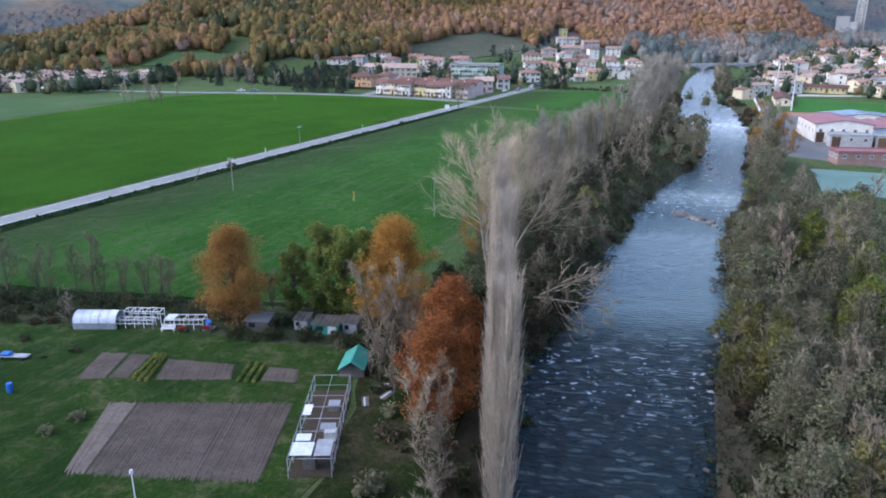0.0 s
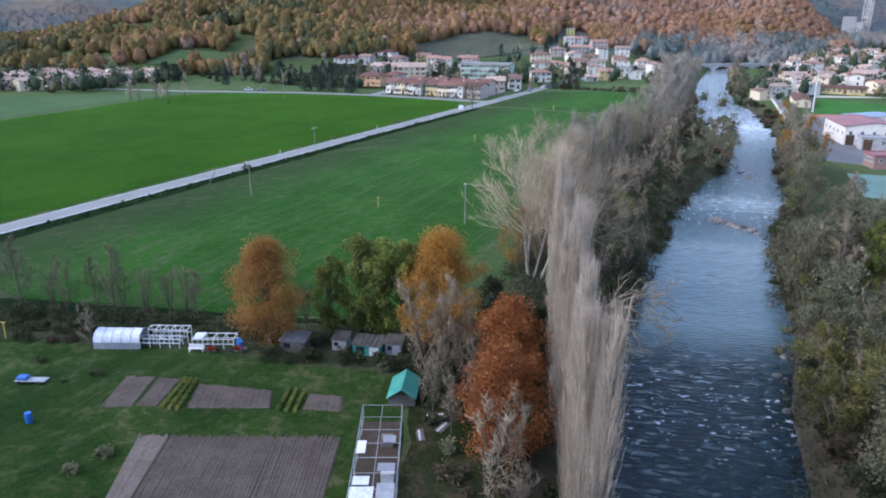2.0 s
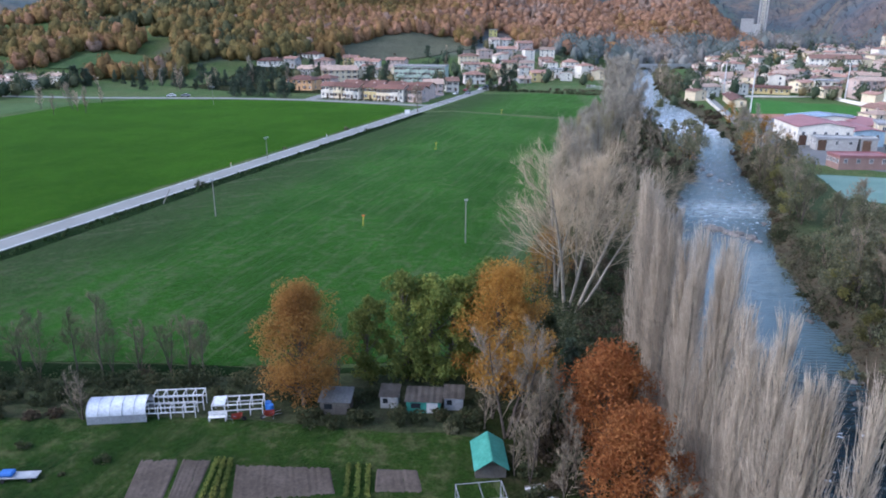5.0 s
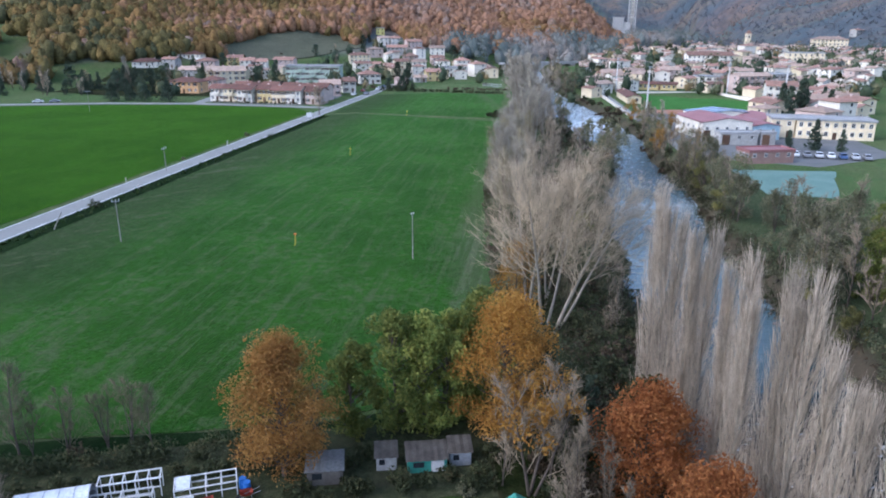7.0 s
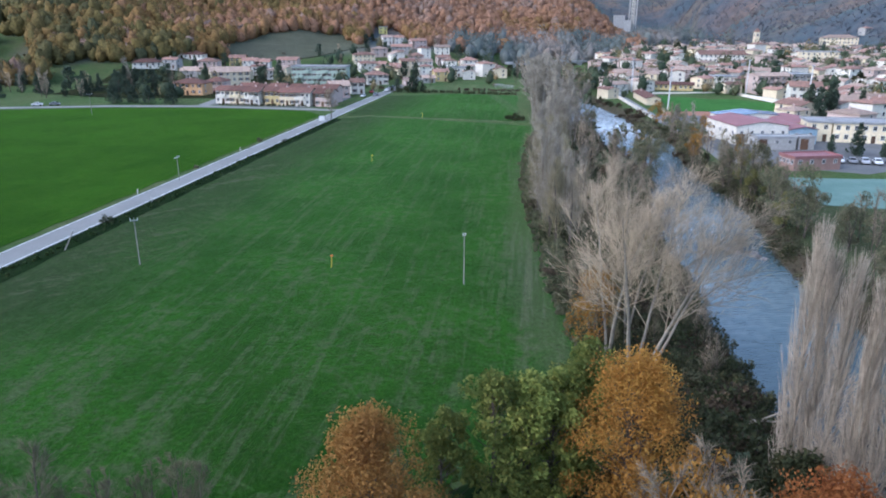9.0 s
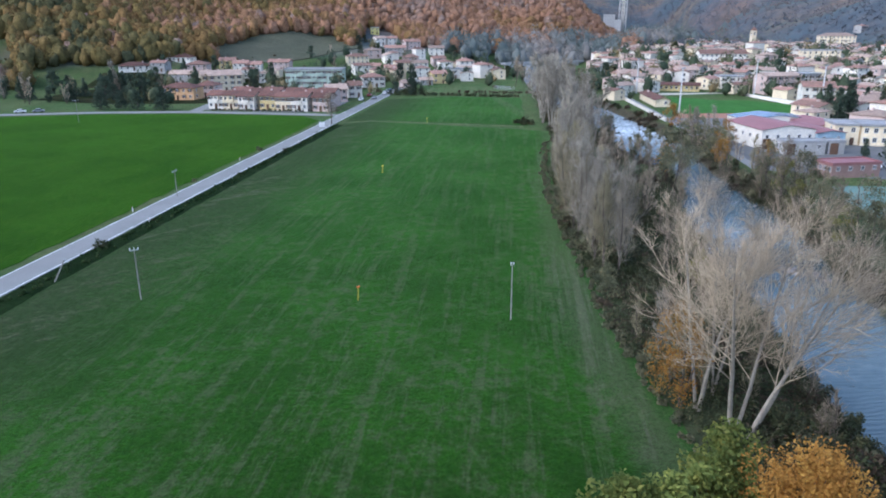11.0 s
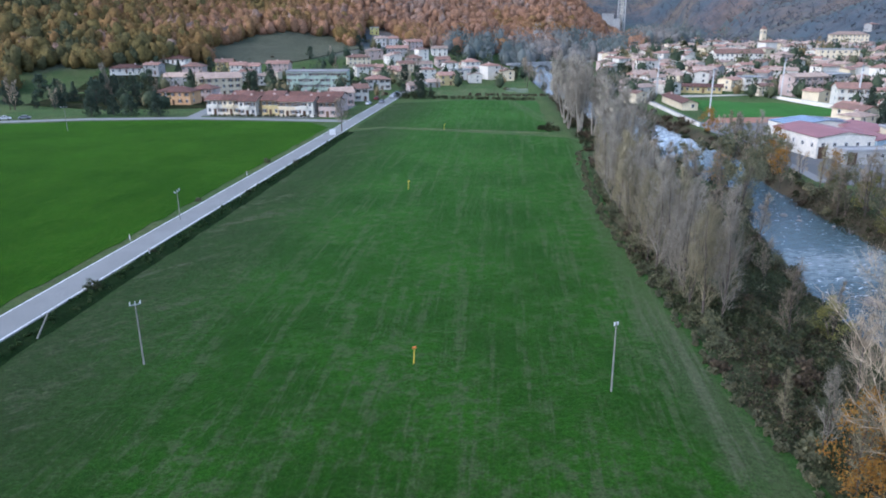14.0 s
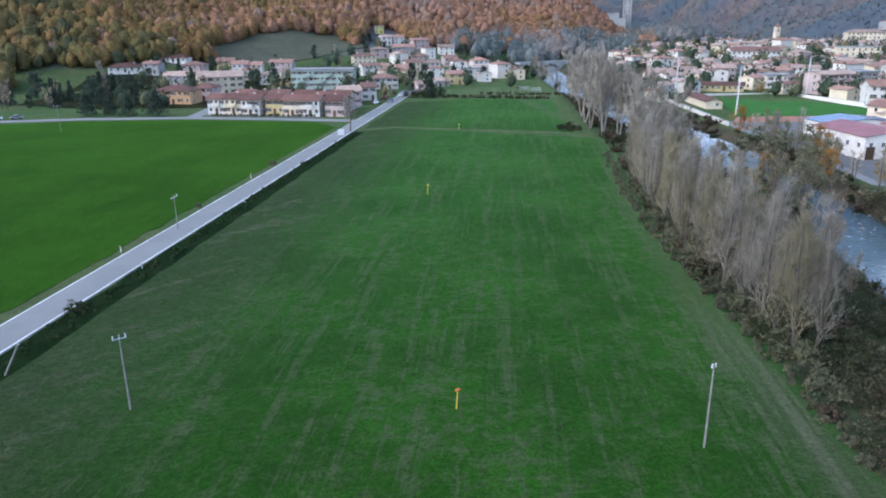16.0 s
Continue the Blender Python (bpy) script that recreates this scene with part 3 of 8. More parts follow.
ground = sheet("ground", steps((-3200, -1000, 100), (-1000, -500, 40), (-500, 20, 20), (20, 42, 4), (42, 112, 1.3), (112, 150, 4), (150, 700, 20), (700, 1200, 40), (1200, 3200, 100)),
               steps((-3200, -600, 100), (-600, -140, 20), (-140, 260, 2.2), (260, 300, 4), (300, 900, 12), (900, 1400, 40), (1400, 4400, 100)))
ground.materials.append(M_LAND)
gv = np.empty(len(ground.vertices) * 3)
ground.vertices.foreach_get("co", gv)
gv = gv.reshape(-1, 3)
near_bank = np.interp(gv[:, 1], EDGE_Y, EDGE_X)
far_bank = np.interp(gv[:, 1], RIV_Y, RIV_R) + np.interp(gv[:, 1], [-80, 90, 130, 200, 500], [45, 30, 8, 5, 12])
amount = np.clip((gv[:, 0] - near_bank + 3) / 3, 0, 1) * np.clip((far_bank - gv[:, 0]) / 5, 0, 1) * (gv[:, 1] > -300) * (gv[:, 1] < 540)
amount = np.maximum(amount, ((gv[:, 1] > -17) & (gv[:, 1] < -6) & (gv[:, 0] > 8) & (gv[:, 0] < 45)) * 1.0)
mosaic = (np.degrees(np.arctan2(gv[:, 0] - 49, gv[:, 1] + 78)) < -27) & (gv[:, 1] < 700) & (np.hypot(gv[:, 0], gv[:, 1]) < 1050)
wd = ground.attributes.new("wooded", "FLOAT", "POINT")
wd.data.foreach_set("value", (np.clip((gv[:, 2] - 8) / 5, 0, 1) * ~mosaic).astype(np.float32))
edge_y = np.interp(gv[:, 0], [-70, -40, 2, 26], [-24.5, -18, -14, -15])
amount = np.maximum(amount, ((gv[:, 1] > edge_y) & (gv[:, 1] < -3.5) & (gv[:, 0] > -80) & (gv[:, 0] < 45)) * 1.0)
brush = ground.attributes.new("brush", "FLOAT", "POINT")
brush.data.foreach_set("value", amount.astype(np.float32))
solo("ground", ground, None, "rough grassy valley floor rising into wooded hills", kind="structure")


def patch(name, corners, material, label, lift=0.05, follow=False, ragged=0.22):
    """A piece of ground cover: a polygon laid just over the land, with a skirt."""
    bm = bmesh.new()
    rg, pts = np.random.default_rng(len(name) + len(corners)), []
    for (ax, ay), (bx, by) in zip(corners, corners[1:] + corners[:1]):
        k = 1 if follow or not ragged else max(1, int(math.hypot(bx - ax, by - ay) / 3.0))
        for i in range(k):
            pts.append((ax + (bx - ax) * i / k + (rg.normal(0, ragged) if i else 0), ay + (by - ay) * i / k + (rg.normal(0, ragged) if i else 0)))
    f = bm.faces.new([bm.verts.new((x, y, 0)) for x, y in pts])
    bmesh.ops.triangulate(bm, faces=[f])
    if follow:
        bmesh.ops.subdivide_edges(bm, edges=bm.edges[:], cuts=follow, use_grid_fill=True)
    r = bmesh.ops.extrude_face_region(bm, geom=bm.faces[:])
    top = [e for e in r["geom"] if isinstance(e, bmesh.types.BMVert)]
    for v in top:
        v.co.z = lift
    for v in bm.verts:
        if v not in top:
            v.co.z = -0.25
    if follow:
        for v in bm.verts:
            v.co.z += float(land(v.co.x, v.co.y))
    bmesh.ops.recalc_face_normals(bm, faces=bm.faces[:])
    return solo(name, bm, material, label, kind="structure")


def road_x(y, off=0.0):
    """East edge of the field road, off metres to its west."""
    return -43.32 + 0.2226 * (y - 63.6) - off * 1.026


patch("meadow_field", [(road_x(6) + 3.0, 6), (-27.8, -3.8), (4.1, -2), (23.1, 2.1), (29.9, 7.3)] + [(x + 0.3, y) for x, y in zip(EDGE_X[4:19], EDGE_Y[4:19])] + [(3.6, 220.8), (road_x(214) + 2.0, 214)], M_MEADOW, "mown green meadow with pale mowing streaks", 0.06)
patch("far_meadow_field", [(road_x(222) + 2.0, 222), (3.1, 224.8), (57.2, 204.9), (64.9, 252.3), (72.7, 293.8), (41.5, 302.6), (road_x(294) + 2.2, 294)], M_MEADOW, "flat green meadow before the village", 0.06)
patch("crop_field", [(road_x(4, 7.0), 4), (-176.3, 54.7), (-164.5, 137.7), (-160.1, 177.3), (-157.9, 227.1), (-143.4, 247.1), (-104.6, 252.7), (-66.8, 251.1), (-22, 238.7), (road_x(225, 7.5), 225)], M_CROP, "bright green field of young winter corn", 0.06)
patch("side_field", [(-330, 20), (-181.6, 56.4), (-169.9, 140.3), (-163.8, 228.6), (-172.9, 232.8), (-298.8, 171.3)], M_PASTURE, "grass field beyond a row of young trees", 0.05)
patch("garden_lawn", [(-60, -70), (27.2, -59.7), (29.4, -34.1), (27, -20.8), (24.6, -13), (1, -12.3), (-39, -16.7), (-67.1, -23.2)], M_GARDEN, "rough lawn of an allotment garden", 0.05)
patch("leaf_litter_ground", [(27.6, -59.7), (38.7, -57.7), (38.5, -22.2), (37.9, -7.5), (25.3, -8.2), (25, -12.9), (27.4, -20.9), (29.8, -34)], M_SHADE, "leaf-strewn earth darkened for shade under the garden trees", 0.045)
patch("field_path", [(2.6, 221.2), (54.5, 201.1), (55, 204.1), (3.1, 224.2)], M_EDGE, "trodden grass path between two meadows", 0.05)
patch("slope_pasture", [(-92, 458), (-60, 476), (-20, 520), (-3, 536), (-27, 584), (-60, 570), (-90, 538), (-106, 470)], M_GREYFIELD, "grey-green grazed slope under the woods", 0.6, follow=9)
patch("terrace_pasture", [(-392, 476), (-300, 478), (-268, 427), (-335, 429)], M_PASTURE, "green terraced pasture on the hillside", 0.9, follow=7)
patch("lower_pasture", [(-262, 362), (-205, 372), (-185, 392), (-221, 401), (-255, 395)], M_PASTURE, "green pasture at the foot of the hill", 0.9, follow=7)

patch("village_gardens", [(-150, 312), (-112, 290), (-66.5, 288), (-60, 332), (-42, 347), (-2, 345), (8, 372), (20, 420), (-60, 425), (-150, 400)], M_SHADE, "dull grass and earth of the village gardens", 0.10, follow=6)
patch("terrace_yard", [(-63.5, 262.5), (-24, 250.5), (-14, 255), (-6, 290), (-14, 327), (-40, 334), (-57.5, 326), (-62.6, 290)], M_YARD, "grey yards and lanes round the terraces", 0.055)
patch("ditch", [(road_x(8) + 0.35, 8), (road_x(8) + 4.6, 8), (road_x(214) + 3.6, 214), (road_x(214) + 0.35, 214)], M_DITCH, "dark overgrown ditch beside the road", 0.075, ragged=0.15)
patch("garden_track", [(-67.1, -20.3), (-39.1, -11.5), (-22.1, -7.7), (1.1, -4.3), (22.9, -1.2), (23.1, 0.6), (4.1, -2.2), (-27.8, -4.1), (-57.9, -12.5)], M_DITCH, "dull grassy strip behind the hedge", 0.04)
# roads
W = 5.1
roady = np.linspace(-60, 330, 14)
bm = bmesh.new()
for z, lo, hi in ((0.09, 0.0, W),):
    rows = [[bm.verts.new((road_x(y, o), y, zz)) for o, zz in ((lo - 0.3, -0.2), (lo, z), (hi, z), (hi + 0.3, -0.2))] for y in roady]
    for a, b in zip(rows, rows[1:]):
        for i in range(3):
            bm.faces.new((a[i + 1], a[i], b[i], b[i + 1]))
bmesh.ops.recalc_face_normals(bm, faces=bm.faces[:])
road = solo("road", bm, M_ASPHALT, "straight grey asphalt country road", kind="structure")
for off in (0.12, W - 0.24):
    bm = bmesh.new()
    rows = [[bm.verts.new((road_x(y, o), y, 0.096)) for o in (off, off + 0.20)] for y in roady]
    for a, b in zip(rows, rows[1:]):
        bm.faces.new((a[1], a[0], b[0], b[1]))
    part("edge_line", bm, M_LINE, road, "white edge line")


def lane(name, pts, width, label, z=0.08, material=None):
    pts = [Vector((x, y, 0)) for x, y in pts]
    bm = bmesh.new()
    rows = []
    for i, p in enumerate(pts):
        d = (pts[min(i + 1, len(pts) - 1)] - pts[max(i - 1, 0)]).normalized()
        s = Vector((d.y, -d.x, 0)) * width / 2
        rows.append([bm.verts.new((*(p + s * k).xy, float(land(*(p + s * k).xy)) + zz)) for k, zz in ((1.05, -0.2), (1, z), (-1, z), (-1.05, -0.2))])
    for a, b in zip(rows, rows[1:]):
        for i in range(3):
            bm.faces.new((a[i], a[i + 1], b[i + 1], b[i]))
    bmesh.ops.recalc_face_normals(bm, faces=bm.faces[:])
    return solo(name, bm, material or M_ASPHALT, label, kind="structure")


lane("road_village", [(-216, 253.5), (-169.6, 251.9), (-132.2, 256.4), (-104.6, 259.2), (-66.8, 257.1), (-39.7, 250), (road_x(240, 3.5), 240)], 5.5, "grey village road along the field", 0.085)
lane("road_street", [(-66.8, 258.1), (-65, 288.8), (-59.2, 330.4), (-40, 345)], 5, "village side street", 0.075)
lane("road_north", [(road_x(328, 2.6), 328), (21, 360), (30, 400), (45, 450), (60, 500)], 5.5, "village street", 0.075)

# river
ry = steps((-300, -140, 6), (-140, 260, 0.75), (260, 700, 5), (700, 1200, 20))
ru = np.linspace(0, 1, 30)
U, Y = np.meshgrid(ru, ry)
left, right = np.interp(Y, RIV_Y, RIV_L) - 3.5, np.interp(Y, RIV_Y, RIV_R) + 3.5
X = left + U * (right - left)
rough_water = np.interp(Y, [-60, -34, -20, 4, 9, 40, 62, 78, 95, 125, 160, 200, 240, 400], [0.8, 1.0, 1.3, 1.1, 0.3, 0.12, 0.25, 0.6, 0.5, 0.5, 0.4, 0.7, 0.6, 0.5])
rip = np.array([[noise.fractal(Vector((x * 0.55, y * 0.95, 3.0)), 0.9, 2.0, 3) for x, y in zip(a, b)] for a, b in zip(X, Y)])
Z = WATER + rough_water * 0.16 * rip
nx, ny = X.shape[1], X.shape[0]
i = (np.arange(ny - 1)[:, None] * nx + np.arange(nx - 1)[None]).ravel()
water = array_mesh("water", np.stack([X, Y, Z], -1).reshape(-1, 3), np.stack([i, i + 1, i + nx + 1, i + nx], -1), True)
# smooth reaches are raised as well, a painted sky reflection without foam
foam = np.interp(Y, [-60, -34, -20, -8, 1, 10, 30, 50, 66, 76, 84, 96, 112, 135, 165, 190, 205, 225, 245, 320, 500], [0.04, 0.06, 0.08, 0.10, 0.16, 0.38, 0.49, 0.51, 0.36, 0.52, 0.57, 0.42, 0.37, 0.42, 0.52, 0.66, 0.74, 0.66, 0.62, 0.62, 0.62])
foam = foam + 0.17 * np.clip(rip, -0.6, 1.2) * rough_water
at = water.attributes.new("foam", "FLOAT", "POINT")
at.data.foreach_set("value", foam.astype(np.float32).ravel())
for key, ky, kv in (("chop", [-60, -30, -20, 3, 8, 14, 48, 60, 74, 240], [1.0, 1.0, 1.0, 1.0, 0.55, 0.26, 0.28, 0.45, 0.5, 0.45]), ("caps", [-40, -22, -16, -12, -4, 1, 5, 58, 68, 78, 90], [0.0, 0.0, 0.25, 0.9, 0.9, 0.3, 0.0, 0.0, 0.7, 0.7, 0.3])):
    at = water.attributes.new(key, "FLOAT", "POINT")
    at.data.foreach_set("value", np.interp(Y, ky, kv).astype(np.float32).ravel())
solo("water", water, M_WATER, "dark green river with rippling rapids and white foam", kind="structure")

# ---- trees ----


def bend(rng, p, d, length, k, wander, lift):
    pts, d = [np.array(p, float)], np.array(d, float)
    for _ in range(k):
        d = d + rng.normal(0, wander, 3) + (0, 0, lift)
        d /= np.linalg.norm(d)
        pts.append(pts[-1] + d * length / k)
    return np.array(pts), d


def at_part(pts, f):
    g = f * (len(pts) - 1)
    i = min(int(g), len(pts) - 2)
    return pts[i] + (pts[i + 1] - pts[i]) * (g - i)


def out_dir(rng, axis, angle):
    side = np.cross(axis, rng.normal(size=3))
    side /= np.linalg.norm(side) + 1e-9
    return axis * math.cos(angle) + side * math.sin(angle)


def bare_tree_meshes(seed, h, trunk_r, stems=1, clear=0.3, limbs=12, boughs=7, twigs=9, angle=0.65, lean=0.05, reach=0.42, twig_r=0.022, pale_limbs=False, fine=1.0):
    """Trunk mesh and crown mesh of a leafless tree."""
    rng = np.random.default_rng(seed)
    wood, crown = Tubes(), Tubes()
    for s in range(stems):
        d0 = np.array([rng.normal(0, lean), rng.normal(0, lean), 1.0])
        if stems > 1:
            a = 2 * np.pi * s / stems + rng.uniform(-0.4, 0.4)
            d0 += np.array([math.cos(a), math.sin(a), 0]) * rng.uniform(0.12, 0.3)
        base = np.array([rng.normal(0, 0.15), rng.normal(0, 0.15), -0.3]) * (1 if stems > 1 else 0.3)
        hh = h * rng.uniform(0.85, 1.0)
        stem, _ = bend(rng, base, d0 / np.linalg.norm(d0), hh, 8, 0.04, 0.05)
        r0 = trunk_r * (1 if stems == 1 else rng.uniform(0.6, 1.0))
        wood.add(stem, r0 * np.linspace(1, 0.12, 9) ** 0.8, 7)
        for i in range(limbs):
            f = clear + (0.97 - clear) * (i + rng.random()) / limbs
            p = at_part(stem, f)
            L = h * reach * (1.05 - 0.75 * f) * rng.uniform(0.7, 1.2)
            axis = stem[-1] - stem[0]
            axis /= np.linalg.norm(axis)
            lp, _ = bend(rng, p, out_dir(rng, axis, angle * rng.uniform(0.7, 1.35)), L, 4, 0.10, 0.10)
            lr = r0 * 0.34 * (1.1 - f)
            (wood if pale_limbs else crown).add(lp, np.maximum(lr, 0.02) * np.array([1, 0.8, 0.6, 0.4, 0.15]), 4)
            for j in range(boughs):
                g = 0.2 + 0.8 * (j + rng.random()) / boughs
                q = at_part(lp, g)
                ax = lp[-1] - lp[0]
                ax /= np.linalg.norm(ax) + 1e-9
                bp, bd = bend(rng, q, out_dir(rng, ax, rng.uniform(0.4, 0.9)), L * rng.uniform(0.3, 0.55) * (1.15 - 0.5 * g), 2, 0.13, 0.14)
                crown.add(bp, np.array([0.045, 0.032, 0.014]) * (1 if h > 8 else 0.7) * fine, 3)
                for k in range(twigs):
                    w = at_part(bp, 0.15 + 0.85 * rng.random())
                    td = out_dir(rng, bd, rng.uniform(0.3, 0.9)) + (0, 0, 0.15)
                    crown.spike(w, w + td * rng.uniform(0.6, 1.5) * h / 14, twig_r)
    return wood.mesh("trunk"), crown.mesh("crown")


def column_poplar_meshes(seed, h, r):
    """A leafless columnar poplar: all its branches rise close to the trunk."""
    rng = np.random.default_rng(seed)
    wood, crown = Tubes(), Tubes()
    stem, _ = bend(rng, (0, 0, -0.3), (rng.normal(0, 0.015), rng.normal(0, 0.015), 1), h, 9, 0.012, 0.0)
    wood.add(stem, 0.30 * np.linspace(1, 0.08, 10), 7)
    for i in range(330):
        f = 0.03 + 0.87 * rng.random() ** 0.95
        a = rng.uniform(0, 2 * np.pi)
        rad = r * (0.62 + 0.5 * math.sin(math.pi * min(1, f * 0.9 + 0.12))) * rng.uniform(0.3, 1.0) * (1.08 - f * 0.62)
        L = min(h * rng.uniform(0.12, 0.24), h * (1.03 - f))
        p = at_part(stem, f)
        o = np.array([math.cos(a), math.sin(a), 0])
        pts = np.array([p, p + o * rad * 0.75 + (0, 0, L * 0.36), p + o * rad * rng.uniform(0.8, 1.1) + (0, 0, L)])
        pts[1:] += rng.normal(0, 0.06, (2, 3))
        crown.add(pts, [0.036, 0.022, 0.006], 3)
        for k in range(6):
            w = at_part(pts, rng.uniform(0.2, 0.95))
            l2 = rng.uniform(0.6, 1.7)
            q = w + o * rng.uniform(0, 0.25) + rng.normal(0, 0.12, 3)
            crown.spike(w, q + o * rng.uniform(0, 0.25) + (0, 0, l2), 0.013)
    return wood.mesh("trunk"), crown.mesh("crown")


def leafy_tree_meshes(seed, h, w, leaves=5200, size=0.24, clumps=55, base=0.16, squat=1.0, ragged=0.25):
    """Trunk with limbs, and a crown of leaves gathered in clumps with gaps between."""
    rng = np.random.default_rng(seed)
    wood = Tubes()
    stem, _ = bend(rng, (0, 0, -0.3), (rng.normal(0, 0.03), rng.normal(0, 0.03), 1), h * 0.85, 7, 0.03, 0.03)
    wood.add(stem, h * 0.017 * np.linspace(1, 0.12, 8), 7)
    cs, rs = [], []
    for i in range(clumps):
        f = rng.random() ** 0.85
        z = h * (base + (0.93 - base) * f)
        prof = (math.sin(math.pi * (0.14 + 0.80 * f)) ** 0.95) * squat
        a, rad = rng.uniform(0, 2 * np.pi), w / 2 * prof * math.sqrt(rng.uniform(0.05, 1)) * (1 + rng.normal(0, ragged * 0.5))
        c = np.array([math.cos(a) * rad, math.sin(a) * rad, z])
        cs.append(c)
        rs.append(w * rng.uniform(0.11, 0.20))
        s = at_part(stem, max(0.12, min(0.95, (z - 0.2 * rad) / (h * 0.95) - 0.12)))
        mid = (s + c) / 2 + (0, 0, -0.12 * rad)
        wood.add([s, mid, c], [0.012 * h * (1.05 - f) * 0.6 + 0.02, 0.03, 0.012], 4)
    v, q = leaf_cloud(rng, np.array(cs), np.array(rs), leaves, size)
    return wood.mesh("trunk"), array_mesh("crown", v, q)


def willow_meshes(seed, h, w, leaves=1900, size=0.18):
    """Half bare riverside tree: grey limbs, twigs and thin leaf."""
    t, c = bare_tree_meshes(seed, h, 0.16, stems=2, clear=0.2, limbs=5, boughs=3, twigs=5, angle=0.5, reach=0.36, twig_r=0.03)
    rng = np.random.default_rng(seed + 7)
    n = 19
    f = rng.random(n)
    a = rng.uniform(0, 2 * np.pi, n)
    rad = w / 2 * np.sin(np.pi * (0.15 + 0.75 * f)) * np.sqrt(rng.random(n))
    cs = np.stack([np.cos(a) * rad, np.sin(a) * rad, h * (0.15 + 0.78 * f)], 1)
    v, q = leaf_cloud(rng, cs, w * rng.uniform(0.10, 0.22, n), leaves, size)
    return t, c, array_mesh("foliage", v, q)


def bush_mesh(seed, h, w, leaves=620, size=0.2):
    rng = np.random.default_rng(seed)
    n = 16
    a, rad = rng.uniform(0, 2 * np.pi, n), w / 2 * np.sqrt(rng.random(n)) * 0.8
    cs = np.stack([np.cos(a) * rad, np.sin(a) * rad, h * rng.uniform(0.15, 0.75, n) * (1 - 0.5 * (rad / (w / 2)) ** 2)], 1)
    v, q = leaf_cloud(rng, cs, w * rng.uniform(0.14, 0.24, n), leaves, size)
    v[:, 2] = np.maximum(v[:, 2], -0.2)
    stems = Tubes()
    for c in cs:
        stems.add([(c[0] * 0.2, c[1] * 0.2, -0.2), c * (0.7, 0.7, 0.5), c], [0.04, 0.03, 0.012], 3)
    sv, sq = np.concatenate(stems.v), np.concatenate(stems.q)
    me = array_mesh("bush", np.concatenate([v, sv]), np.concatenate([q, sq + len(v)]))
    mi = np.zeros(len(q) + len(sq), np.int32)
    mi[len(q):] = 1
    me.polygons.foreach_set("material_index", mi)
    return me


def on_land(x, y, turn=0.0, size=1.0, sink=0.05, tilt=0.0):
    return pose(x, y, float(land(x, y)) - sink, tilt, 0, turn) @ Matrix.Scale(size, 4)


KINDS = {}


def define(kind, name, label, category, parts):
    """Remember a kind of plant: its name, label and parts (name, mesh, material)."""
    for _, me, mat in parts:
        if not me.materials:
            me.materials.append(mat)
    KINDS.setdefault(kind, []).append((name, label, category, parts))


def plant(kind, x, y, size=1.0, group="", label="", rng=random, sink=0.05, tilt=0.0, lift=None):
    far = kind + "_far"
    pool = KINDS[far if far in KINDS and (y > 118 or abs(x) > 112) else kind]
    name, lab, cat, parts = pool[rng.randrange(len(pool))]
    m = on_land(x, y, rng.uniform(0, 360), size, sink, tilt)
    if lift is not None:
        m.translation.z = lift
    if len(parts) == 1:
        root = new(name, parts[0][1])
        root.matrix_basis = m
        return tagged(root, label or lab, cat, group)
    root = thing(name, m, label or lab, cat, group)
    for pn, me, _ in parts:
        ob = new(pn, me)
        ob.parent = root
    return root


for s, h, r in ((11, 21.5, 1.6), (12, 20.5, 1.4), (13, 22.3, 1.6), (14, 19.8, 1.45), (15, 21.0, 1.5)):
    t, c = column_poplar_meshes(s, h, r)
    define("poplar", "columnar_poplar", "tall leafless columnar poplar with upright pale twigs", "tree", [("trunk", t, M_BARK_PALE), ("crown", c, M_TWIG_POPLAR)])
for s, h, st in ((21, 21, 2), (22, 20, 2), (23, 19.5, 1)):
    t, c = bare_tree_meshes(s, h, 0.25, stems=st, clear=0.28, limbs=15 if st > 1 else 22, boughs=9, twigs=12, angle=0.78, reach=0.54, twig_r=0.012, fine=0.62)
    define("white_poplar", "bare_poplar", "large leafless poplar with pale forked trunks", "tree", [("trunk", t, M_BARK_PALE), ("crown", c, M_TWIG_PALE)])
for s, h, st in ((31, 12, 1), (32, 10, 2), (33, 13, 2), (34, 9, 3)):
    t, c = bare_tree_meshes(s, h, 0.15, stems=st, clear=0.12, limbs=int(16 / st) + 1, boughs=4, twigs=7, angle=0.5, reach=0.36, twig_r=0.036)
    define("bank_tree", "bare_tree", "leafless brown riverside tree with dense fine twigs", "tree", [("trunk", t, M_BARK), ("crown", c, M_TWIG_BROWN)])
for s, h, st, mt in ((91, 16, 1, M_TWIG_ROW), (92, 15, 2, M_TWIG_OCHRE), (93, 14, 1, M_TWIG_OCHRE), (94, 15.5, 2, M_TWIG_ROW)):
    t, c = bare_tree_meshes(s, h, 0.17, stems=st, clear=0.08, limbs=int(30 / st), boughs=6, twigs=8, angle=0.55, reach=0.26, twig_r=0.014, fine=0.55, lean=0.03)
    define("row_tree", "bare_tree", "tall slender leafless tree with fine brown twigs", "tree", [("trunk", t, M_BARK), ("crown", c, mt)])
